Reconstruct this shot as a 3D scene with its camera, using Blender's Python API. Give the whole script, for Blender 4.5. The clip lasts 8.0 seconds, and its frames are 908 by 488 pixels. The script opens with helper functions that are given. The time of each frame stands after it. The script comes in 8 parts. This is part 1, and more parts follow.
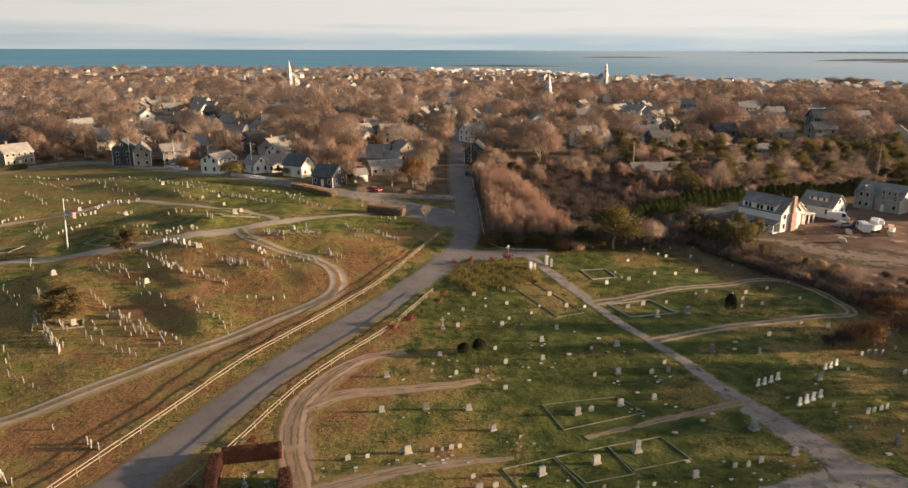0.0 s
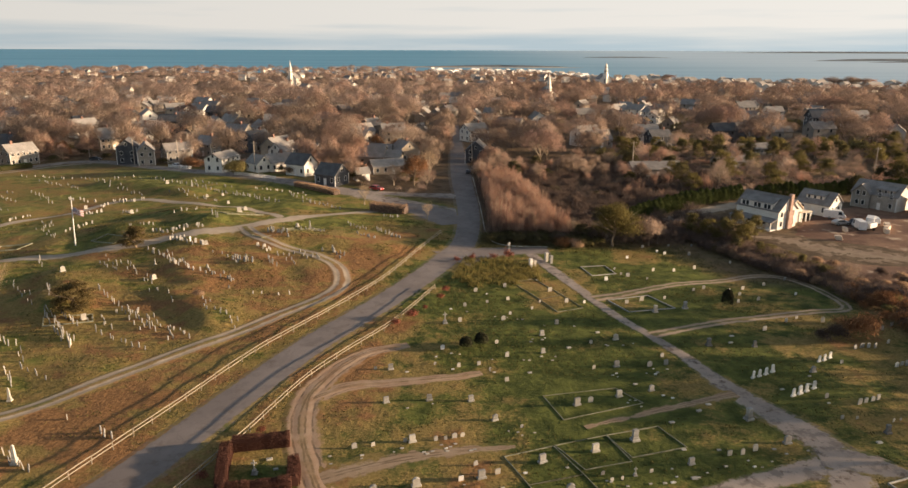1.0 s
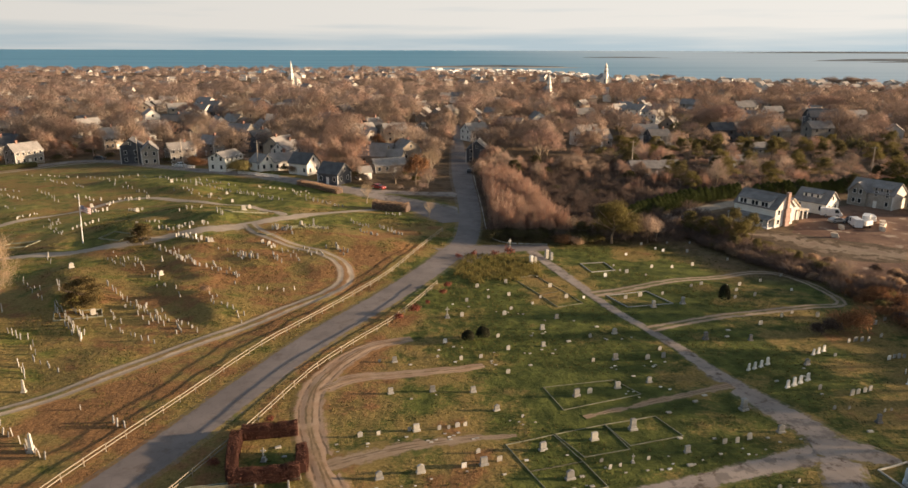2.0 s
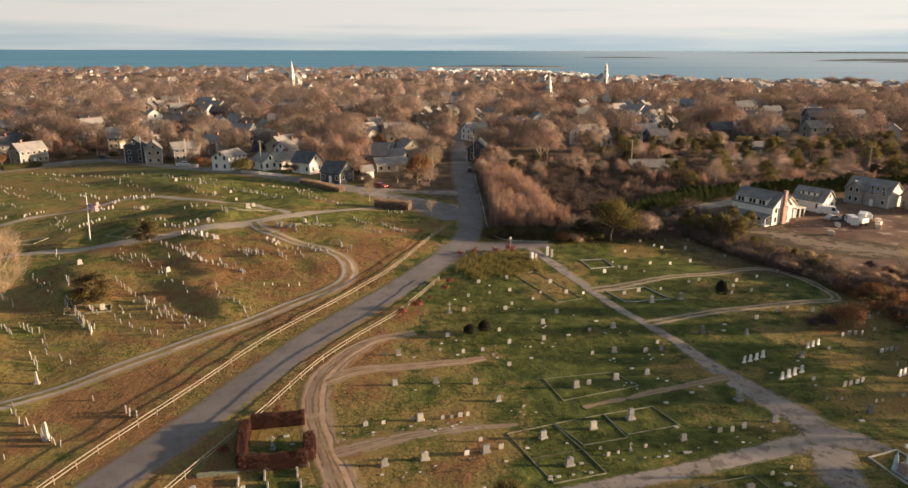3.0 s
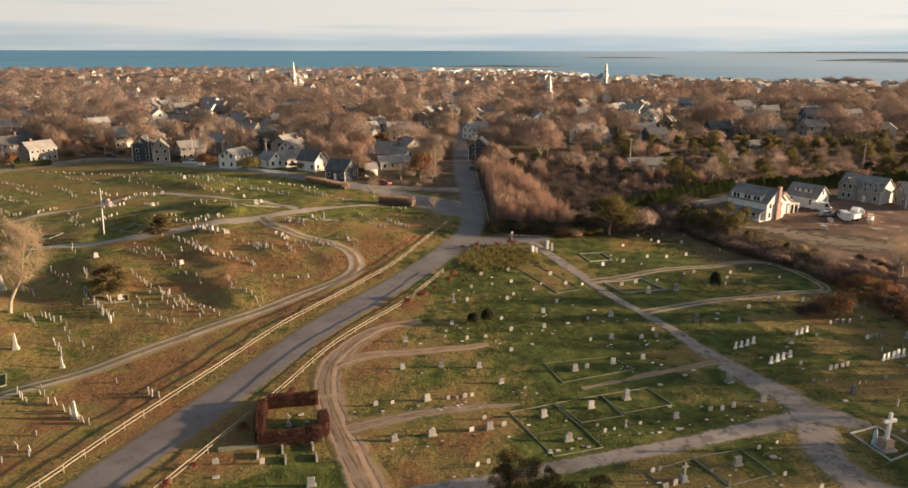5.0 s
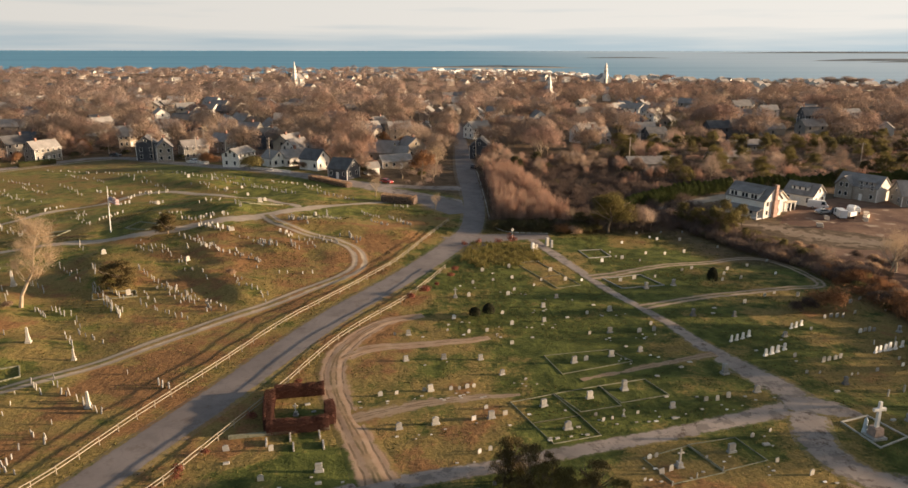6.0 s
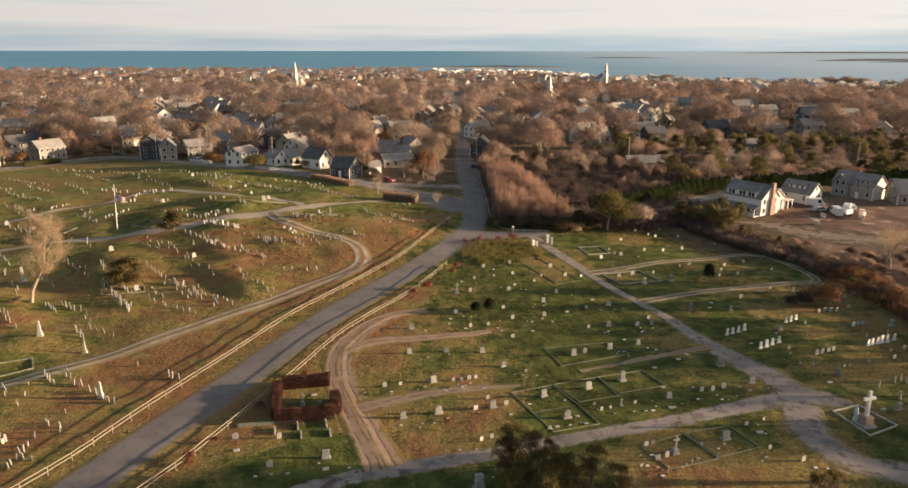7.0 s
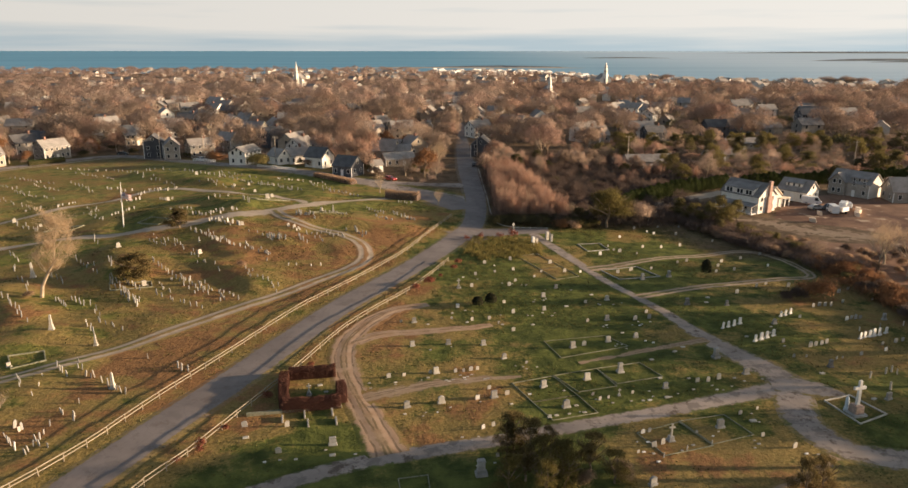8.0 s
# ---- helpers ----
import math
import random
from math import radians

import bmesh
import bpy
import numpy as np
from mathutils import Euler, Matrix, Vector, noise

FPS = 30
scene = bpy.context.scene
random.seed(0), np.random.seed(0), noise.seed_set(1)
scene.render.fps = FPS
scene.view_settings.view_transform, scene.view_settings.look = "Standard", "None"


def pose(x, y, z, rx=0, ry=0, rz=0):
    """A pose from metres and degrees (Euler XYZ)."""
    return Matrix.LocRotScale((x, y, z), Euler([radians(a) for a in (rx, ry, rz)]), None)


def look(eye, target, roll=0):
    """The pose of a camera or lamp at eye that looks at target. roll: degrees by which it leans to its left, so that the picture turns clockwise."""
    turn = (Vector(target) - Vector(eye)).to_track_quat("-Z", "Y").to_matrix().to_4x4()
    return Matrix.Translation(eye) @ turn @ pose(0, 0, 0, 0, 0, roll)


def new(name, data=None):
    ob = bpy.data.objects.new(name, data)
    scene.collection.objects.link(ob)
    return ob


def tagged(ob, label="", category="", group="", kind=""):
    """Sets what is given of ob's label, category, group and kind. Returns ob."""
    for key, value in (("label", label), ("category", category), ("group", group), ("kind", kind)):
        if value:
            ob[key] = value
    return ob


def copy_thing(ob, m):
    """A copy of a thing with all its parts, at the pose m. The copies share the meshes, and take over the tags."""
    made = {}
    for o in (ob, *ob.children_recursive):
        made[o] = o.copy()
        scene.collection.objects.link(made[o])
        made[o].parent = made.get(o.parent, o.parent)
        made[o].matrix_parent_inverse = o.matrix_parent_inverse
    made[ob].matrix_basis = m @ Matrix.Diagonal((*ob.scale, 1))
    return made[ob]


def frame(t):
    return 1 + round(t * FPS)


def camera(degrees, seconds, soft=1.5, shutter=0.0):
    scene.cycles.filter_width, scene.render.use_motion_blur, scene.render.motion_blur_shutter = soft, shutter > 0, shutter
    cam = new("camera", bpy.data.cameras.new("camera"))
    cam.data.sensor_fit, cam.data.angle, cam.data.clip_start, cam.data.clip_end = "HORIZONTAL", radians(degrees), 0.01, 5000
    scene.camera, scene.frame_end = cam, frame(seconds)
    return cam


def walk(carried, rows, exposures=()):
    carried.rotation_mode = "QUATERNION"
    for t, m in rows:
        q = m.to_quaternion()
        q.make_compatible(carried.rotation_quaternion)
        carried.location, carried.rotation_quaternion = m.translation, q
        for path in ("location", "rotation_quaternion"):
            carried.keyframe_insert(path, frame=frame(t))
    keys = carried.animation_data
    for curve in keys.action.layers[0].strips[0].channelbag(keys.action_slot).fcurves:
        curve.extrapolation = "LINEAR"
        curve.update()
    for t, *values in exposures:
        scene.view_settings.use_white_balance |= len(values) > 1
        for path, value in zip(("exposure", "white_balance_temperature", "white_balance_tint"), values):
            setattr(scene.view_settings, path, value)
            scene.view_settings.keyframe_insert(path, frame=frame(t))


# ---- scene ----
cam = camera(65.5, 8.0)
# the drone draws straight back from the town: seconds, place, turn left, look down, lean (degrees)
PATH = [
    (0.0, 1.347, 2.146, 42.400, -0.384, -15.623, 0.188),
    (1.0, 1.014, -0.218, 42.426, -0.368, -15.614, 0.169),
    (2.0, 0.689, -2.608, 42.444, -0.352, -15.604, 0.150),
    (3.0, 0.371, -5.025, 42.453, -0.336, -15.595, 0.131),
    (4.0, 0.060, -7.469, 42.453, -0.320, -15.586, 0.112),
    (5.0, -0.243, -9.940, 42.445, -0.303, -15.576, 0.092),
    (6.0, -0.539, -12.438, 42.428, -0.287, -15.567, 0.073),
    (7.0, -0.827, -14.962, 42.402, -0.271, -15.557, 0.054),
    (8.0, -1.108, -17.514, 42.368, -0.255, -15.548, 0.035),
]
walk(cam, [(t, pose(x, y, z, 90 + down, 0, yaw) @ pose(0, 0, 0, 0, 0, roll)) for t, x, y, z, yaw, down, roll in PATH], [(0.0, 1.15), (8.0, 1.15)])

# ---- world and sun ----
SUN_EL, SUN_AZ = 9.0, 89.0          # degrees; azimuth clockwise from +Y
world = bpy.data.worlds.new("world")
scene.world = world
world.use_nodes = True
wn, wl = world.node_tree.nodes, world.node_tree.links
wn.clear()
w_out, w_bg = wn.new("ShaderNodeOutputWorld"), wn.new("ShaderNodeBackground")
sky = wn.new("ShaderNodeTexSky")
sky.sky_type, sky.sun_disc = "NISHITA", False
sky.sun_elevation, sky.sun_rotation = radians(SUN_EL), radians(SUN_AZ)
sky.altitude, sky.air_density, sky.dust_density = 20.0, 1.0, 2.0
# bright haze and thin cloud lie low round the whole horizon and thin out overhead
w_co, w_map, w_noise = wn.new("ShaderNodeTexCoord"), wn.new("ShaderNodeMapping"), wn.new("ShaderNodeTexNoise")
w_map.inputs["Scale"].default_value = (2.6, 2.6, 48.0)
w_noise.inputs["Scale"].default_value, w_noise.inputs["Detail"].default_value = 1.5, 4.0
w_sep, w_low, w_band, w_sum = wn.new("ShaderNodeSeparateXYZ"), wn.new("ShaderNodeMapRange"), wn.new("ShaderNodeMapRange"), wn.new("ShaderNodeMath")
w_low.interpolation_type = w_band.interpolation_type = "SMOOTHSTEP"
for node, lo, hi, v0, v1 in ((w_low, 0.06, 0.28, 0.98, 0.10), (w_band, 0.004, 0.034, -0.35, 0.65)):
    node.inputs["From Min"].default_value, node.inputs["From Max"].default_value = lo, hi
    node.inputs["To Min"].default_value, node.inputs["To Max"].default_value = v0, v1
w_sum.use_clamp = True
w_cloud, w_mix = wn.new("ShaderNodeMix"), wn.new("ShaderNodeMix")
w_cloud.data_type = w_mix.data_type = "RGBA"
w_cloud.inputs["A"].default_value, w_cloud.inputs["B"].default_value = (3.0, 3.6, 3.9, 1.0), (5.2, 4.97, 4.63, 1.0)
wl.new(w_co.outputs["Generated"], w_map.inputs["Vector"])
wl.new(w_map.outputs["Vector"], w_noise.inputs["Vector"])
wl.new(w_co.outputs["Generated"], w_sep.inputs["Vector"])
wl.new(w_sep.outputs["Z"], w_low.inputs["Value"])
wl.new(w_sep.outputs["Z"], w_band.inputs["Value"])
w_gain, w_side, w_tint = wn.new("ShaderNodeMapRange"), wn.new("ShaderNodeMapRange"), wn.new("ShaderNodeVectorMath")
w_gain.clamp = w_side.clamp = False
w_gain.inputs["From Min"].default_value, w_gain.inputs["From Max"].default_value = 0.2, 0.8
w_side.inputs["From Min"].default_value, w_side.inputs["From Max"].default_value = -1.0, 1.0
w_side.inputs["To Min"].default_value, w_side.inputs["To Max"].default_value = 0.82, 1.20      # brighter towards the sun
w_tint.operation = "SCALE"
wl.new(w_sep.outputs["X"], w_side.inputs["Value"])
wl.new(w_noise.outputs["Fac"], w_gain.inputs["Value"])
wl.new(w_gain.outputs["Result"], w_sum.inputs[0])
wl.new(w_cloud.outputs["Result"], w_tint.inputs["Vector"])
wl.new(w_side.outputs["Result"], w_tint.inputs["Scale"])
wl.new(w_band.outputs["Result"], w_sum.inputs[1])
wl.new(w_sum.outputs["Value"], w_cloud.inputs["Factor"])
wl.new(w_low.outputs["Result"], w_mix.inputs["Factor"])
wl.new(sky.outputs["Color"], w_mix.inputs["A"])
wl.new(w_tint.outputs["Vector"], w_mix.inputs["B"])
wl.new(w_mix.outputs["Result"], w_bg.inputs["Color"])
w_bg.inputs["Strength"].default_value = 0.07
wl.new(w_bg.outputs["Background"], w_out.inputs["Surface"])

sun = new("sun", bpy.data.lights.new("sun", "SUN"))
sun.data.energy, sun.data.angle, sun.data.color = 5.0, radians(1.0), (1.0, 0.718, 0.465)
sun.matrix_world = look((0, 0, 80), (-math.sin(radians(SUN_AZ)) * 100, -math.cos(radians(SUN_AZ)) * 100, 80 - 100 * math.tan(radians(SUN_EL))))

# ---- materials ----



def noise_node(nt, vec, scale, detail=4.0, rough=0.55):
    n = nt.nodes.new("ShaderNodeTexNoise")
    n.inputs["Scale"].default_value, n.inputs["Detail"].default_value, n.inputs["Roughness"].default_value = scale, detail, rough
    nt.links.new(vec, n.inputs["Vector"])
    return n.outputs["Fac"]


def ramp_node(nt, fac, lo, hi):
    n = nt.nodes.new("ShaderNodeMapRange")
    n.interpolation_type = "SMOOTHSTEP"
    n.inputs["From Min"].default_value, n.inputs["From Max"].default_value = lo, hi
    nt.links.new(fac, n.inputs["Value"])
    return n.outputs["Result"]


def mix_node(nt, fac, a, b, blend="MIX"):
    n = nt.nodes.new("ShaderNodeMix")
    n.data_type, n.blend_type = "RGBA", blend
    for key, v in (("Factor", fac), ("A", a), ("B", b)):
        if isinstance(v, (float, int)):
            n.inputs[key].default_value = v
        elif isinstance(v, tuple):
            n.inputs[key].default_value = (*v, 1.0)
        else:
            nt.links.new(v, n.inputs[key])
    return n.outputs["Result"]


def math_node(nt, op, a, b=None, clamp=False):
    n = nt.nodes.new("ShaderNodeMath")
    n.operation, n.use_clamp = op, clamp
    for i, v in enumerate((a, b)):
        if v is None:
            continue
        if isinstance(v, (float, int)):
            n.inputs[i].default_value = v
        else:
            nt.links.new(v, n.inputs[i])
    return n.outputs[0]


def start_mat(name, rough=0.85, metal=0.0, spec=0.3):
    m = bpy.data.materials.new(name)
    m.use_nodes = True
    nt = m.node_tree
    bsdf = nt.nodes["Principled BSDF"]
    bsdf.inputs["Roughness"].default_value, bsdf.inputs["Metallic"].default_value = rough, metal
    bsdf.inputs["Specular IOR Level"].default_value = spec
    return m, nt, bsdf


def bump(nt, bsdf, height, strength, dist):
    n = nt.nodes.new("ShaderNodeBump")
    n.inputs["Strength"].default_value, n.inputs["Distance"].default_value = strength, dist
    nt.links.new(height, n.inputs["Height"])
    nt.links.new(n.outputs["Normal"], bsdf.inputs["Normal"])


def vary(nt, col, amount, island=False):
    """Lightness shift from object to object, or from piece to piece."""
    if island:
        src = nt.nodes.new("ShaderNodeNewGeometry").outputs["Random Per Island"]
    else:
        src = nt.nodes.new("ShaderNodeObjectInfo").outputs["Random"]
    mr = nt.nodes.new("ShaderNodeMapRange")
    mr.inputs["To Min"].default_value, mr.inputs["To Max"].default_value = 1 - amount, 1 + amount
    nt.links.new(src, mr.inputs["Value"])
    hsv = nt.nodes.new("ShaderNodeHueSaturation")
    nt.links.new(mr.outputs["Result"], hsv.inputs["Value"])
    nt.links.new(col, hsv.inputs["Color"])
    return hsv.outputs["Color"]


def surface(name, c1, c2, scale, fine=12.0, rough=0.85, bump_s=0.25, bump_d=0.02, rnd=0.0, island=0.0, metal=0.0, c3=None, spec=0.3, stretch=(1, 1, 1)):
    """Two-scale mottled surface, with fine grain in colour and relief."""
    m, nt, bsdf = start_mat(name, rough, metal, spec)
    co = nt.nodes.new("ShaderNodeTexCoord").outputs["Object"]
    mp = nt.nodes.new("ShaderNodeMapping")
    mp.inputs["Scale"].default_value = stretch
    nt.links.new(co, mp.inputs["Vector"])
    vec = mp.outputs["Vector"]
    big, small = noise_node(nt, vec, scale), noise_node(nt, vec, scale * fine, 3.0)
    col = mix_node(nt, ramp_node(nt, big, 0.35, 0.65), c1, c2)
    if c3:
        col = mix_node(nt, ramp_node(nt, noise_node(nt, vec, scale * 2.7), 0.58, 0.72), col, c3)
    dark = nt.nodes.new("ShaderNodeMapRange")
    dark.inputs["To Min"].default_value, dark.inputs["To Max"].default_value = 0.72, 1.28
    nt.links.new(small, dark.inputs["Value"])
    hsv = nt.nodes.new("ShaderNodeHueSaturation")
    nt.links.new(dark.outputs["Result"], hsv.inputs["Value"])
    nt.links.new(col, hsv.inputs["Color"])
    col = hsv.outputs["Color"]
    if rnd:
        col = vary(nt, col, rnd)
    if island:
        col = vary(nt, col, island, True)
    nt.links.new(col, bsdf.inputs["Base Color"])
    if bump_s:
        bump(nt, bsdf, small, bump_s, bump_d)
    return m


def turf(nt):
    """The colour of the burial ground's turf by its place: green lawn, dry straw, bare russet earth. Returns colour and height."""
    pos = nt.nodes.new("ShaderNodeNewGeometry").outputs["Position"]
    sep = nt.nodes.new("ShaderNodeSeparateXYZ")
    nt.links.new(pos, sep.inputs["Vector"])
    # signed distance from the road's line: west of it the ground is drier
    side = math_node(nt, "ADD", math_node(nt, "SUBTRACT", sep.outputs["X"], math_node(nt, "MULTIPLY", sep.outputs["Y"], 0.4)), 57.0)
    west = ramp_node(nt, math_node(nt, "MULTIPLY", side, -1.0), -2.0, 10.0)
    far = ramp_node(nt, sep.outputs["Y"], 135.0, 165.0)
    # leaf litter under the trees: behind the row of houses, beside the road, east of the lanes, and all through the town
    behind = ramp_node(nt, math_node(nt, "ADD", sep.outputs["Y"], math_node(nt, "MULTIPLY", sep.outputs["X"], 0.62)), 186.0, 196.0)
    copse = math_node(nt, "MULTIPLY", ramp_node(nt, sep.outputs["Y"], 147.0, 156.0), ramp_node(nt, sep.outputs["X"], 7.0, 11.0))
    hem = ramp_node(nt, math_node(nt, "ADD", sep.outputs["X"], math_node(nt, "MULTIPLY", sep.outputs["Y"], 0.02)), 71.0, 78.0)
    skirt = math_node(nt, "ADD", sep.outputs["X"], math_node(nt, "MULTIPLY", math_node(nt, "SUBTRACT", sep.outputs["Y"], 118.0), 0.47))
    skirt = math_node(nt, "ADD", skirt, math_node(nt, "MULTIPLY", math_node(nt, "SUBTRACT", noise_node(nt, pos, 0.12, 4.0, 0.6), 0.5), 14.0))
    skirt = math_node(nt, "MULTIPLY", math_node(nt, "MULTIPLY", ramp_node(nt, skirt, 58.0, 68.0), ramp_node(nt, sep.outputs["Y"], 121.0, 131.0)), 0.8)
    hem = math_node(nt, "MAXIMUM", hem, skirt)
    wood = math_node(nt, "MAXIMUM", math_node(nt, "MAXIMUM", ramp_node(nt, sep.outputs["Y"], 225.0, 285.0), behind), math_node(nt, "MAXIMUM", copse, hem))
    n1, n2, n3 = noise_node(nt, pos, 0.045, 5.0, 0.6), noise_node(nt, pos, 0.35, 5.0, 0.6), noise_node(nt, pos, 2.6, 4.0, 0.7)
    n4 = noise_node(nt, pos, 11.0, 2.0, 0.7)
    dry = math_node(nt, "ADD", math_node(nt, "MULTIPLY", west, math_node(nt, "SUBTRACT", 0.13, math_node(nt, "MULTIPLY", far, 0.14))), n1)
    verge = math_node(nt, "MULTIPLY", ramp_node(nt, side, -24.0, -14.0), math_node(nt, "SUBTRACT", 1.0, ramp_node(nt, side, -8.0, -2.0)))
    dry = math_node(nt, "ADD", dry, math_node(nt, "MULTIPLY", verge, 0.05))
    near = math_node(nt, "MULTIPLY", ramp_node(nt, side, 1.0, 4.0), math_node(nt, "SUBTRACT", 1.0, ramp_node(nt, side, 9.0, 13.0)))
    dry = math_node(nt, "ADD", dry, math_node(nt, "MULTIPLY", math_node(nt, "MULTIPLY", near, math_node(nt, "SUBTRACT", 1.0, ramp_node(nt, sep.outputs["Y"], 100.0, 120.0))), 0.16))
    worn = nt.nodes.new("ShaderNodeAttribute")
    worn.attribute_name = "wear"
    dry = math_node(nt, "ADD", dry, math_node(nt, "MULTIPLY", worn.outputs["Fac"], 0.20))
    outwest = ramp_node(nt, math_node(nt, "MULTIPLY", sep.outputs["X"], -1.0), 55.0, 110.0)
    dry = math_node(nt, "ADD", dry, math_node(nt, "MULTIPLY", math_node(nt, "MULTIPLY", far, outwest), 0.04))
    dry = math_node(nt, "ADD", dry, 0.03)
    dry = math_node(nt, "ADD", dry, math_node(nt, "MULTIPLY", math_node(nt, "SUBTRACT", noise_node(nt, pos, 0.13, 4.0, 0.6), 0.47), 1.05))
    dry = math_node(nt, "ADD", dry, math_node(nt, "MULTIPLY", math_node(nt, "SUBTRACT", n2, 0.5), 0.55))
    dry = math_node(nt, "ADD", dry, math_node(nt, "MULTIPLY", math_node(nt, "SUBTRACT", n3, 0.5), 0.30))
    # trodden strips between the grave rows of the west
    rows = nt.nodes.new("ShaderNodeMapping")
    rows.inputs["Rotation"].default_value, rows.inputs["Scale"].default_value = (0, 0, radians(45)), (0.035, 0.26, 0.05)
    nt.links.new(pos, rows.inputs["Vector"])
    dry = math_node(nt, "ADD", dry, math_node(nt, "MULTIPLY", math_node(nt, "MULTIPLY", math_node(nt, "SUBTRACT", noise_node(nt, rows.outputs["Vector"], 1.0, 3.0, 0.5), 0.5), west), 0.75))
    # lush east green, darkened for soft shade; lighter green for the sunlit west
    green = mix_node(nt, ramp_node(nt, n2, 0.3, 0.7), (0.047, 0.061, 0.017), (0.128, 0.142, 0.037))
    green = mix_node(nt, west, green, mix_node(nt, ramp_node(nt, n2, 0.3, 0.7), (0.078, 0.086, 0.024), (0.188, 0.19, 0.05)))
    green = mix_node(nt, math_node(nt, "MULTIPLY", far, outwest), green, mix_node(nt, ramp_node(nt, n2, 0.3, 0.7), (0.115, 0.115, 0.035), (0.235, 0.22, 0.07)))
    straw = mix_node(nt, ramp_node(nt, n3, 0.3, 0.7), (0.182, 0.134, 0.046), (0.265, 0.194, 0.073))
    russet = mix_node(nt, ramp_node(nt, n3, 0.3, 0.7), (0.18, 0.096, 0.043), (0.26, 0.145, 0.066))
    col = mix_node(nt, ramp_node(nt, dry, 0.46, 0.68), green, straw)
    col = mix_node(nt, ramp_node(nt, dry, 0.72, 0.92), col, russet)
    col = mix_node(nt, wood, col, mix_node(nt, ramp_node(nt, n2, 0.35, 0.65), (0.105, 0.074, 0.046), (0.17, 0.122, 0.078)))
    val = nt.nodes.new("ShaderNodeMapRange")
    val.inputs["To Min"].default_value, val.inputs["To Max"].default_value = 0.34, 1.66
    nt.links.new(math_node(nt, "ADD", math_node(nt, "MULTIPLY", n3, 0.5), math_node(nt, "MULTIPLY", n4, 0.5)), val.inputs["Value"])
    hsv = nt.nodes.new("ShaderNodeHueSaturation")
    nt.links.new(val.outputs["Result"], hsv.inputs["Value"])
    nt.links.new(col, hsv.inputs["Color"])
    return hsv.outputs["Color"], math_node(nt, "ADD", math_node(nt, "MULTIPLY", n2, 4.4), math_node(nt, "ADD", math_node(nt, "MULTIPLY", n3, 0.7), math_node(nt, "MULTIPLY", n4, 0.4))), pos


def turf_mat():
    m, nt, bsdf = start_mat("turf", 0.95, 0.0, 0.1)
    col, height, _ = turf(nt)
    nt.links.new(col, bsdf.inputs["Base Color"])
    bump(nt, bsdf, height, 0.65, 0.2)
    return m


def track_mat(name, c1, c2, wear, ruts, stray=1.1, crown=0.08, streak=0.0):
    """A worn way through the turf: its bare earth or gravel frays out into the grass at both sides; ruts leaves a grassy crown."""
    m, nt, bsdf = start_mat(name, 0.95, 0.0, 0.15)
    col, height, pos = turf(nt)
    at = nt.nodes.new("ShaderNodeAttribute")
    at.attribute_name = "across"
    u = math_node(nt, "ABSOLUTE", at.outputs["Fac"])
    n2, n3 = noise_node(nt, pos, 0.5, 5.0), noise_node(nt, pos, 5.0, 4.0)
    edge = math_node(nt, "ADD", u, math_node(nt, "MULTIPLY", math_node(nt, "SUBTRACT", n2, 0.5), stray))
    edge = math_node(nt, "ADD", edge, math_node(nt, "MULTIPLY", math_node(nt, "SUBTRACT", n3, 0.5), 0.35))
    bare = math_node(nt, "SUBTRACT", 1.0, ramp_node(nt, edge, wear - 0.16, wear + 0.12))
    if ruts:
        bare = math_node(nt, "MULTIPLY", bare, math_node(nt, "ADD", ramp_node(nt, edge, 0.16, 0.38), crown, True))
    soil = mix_node(nt, ramp_node(nt, n2, 0.3, 0.7), c1, c2)
    soil = mix_node(nt, math_node(nt, "MULTIPLY", n3, 0.35), soil, (0.10, 0.075, 0.055))
    if streak:
        # darker wheel marks along the way
        wander = math_node(nt, "ADD", u, math_node(nt, "MULTIPLY", math_node(nt, "SUBTRACT", noise_node(nt, pos, 0.22, 3.0), 0.5), 0.5))
        comb = math_node(nt, "SINE", math_node(nt, "MULTIPLY", wander, 15.0))
        marks = math_node(nt, "MULTIPLY", ramp_node(nt, comb, 0.35, 0.95), ramp_node(nt, noise_node(nt, pos, 0.4, 3.0), 0.36, 0.58))
        soil = mix_node(nt, math_node(nt, "MULTIPLY", marks, streak), soil, (0.125, 0.09, 0.058))
    nt.links.new(mix_node(nt, bare, col, soil), bsdf.inputs["Base Color"])
    bump(nt, bsdf, n3, 0.4, 0.05)
    return m


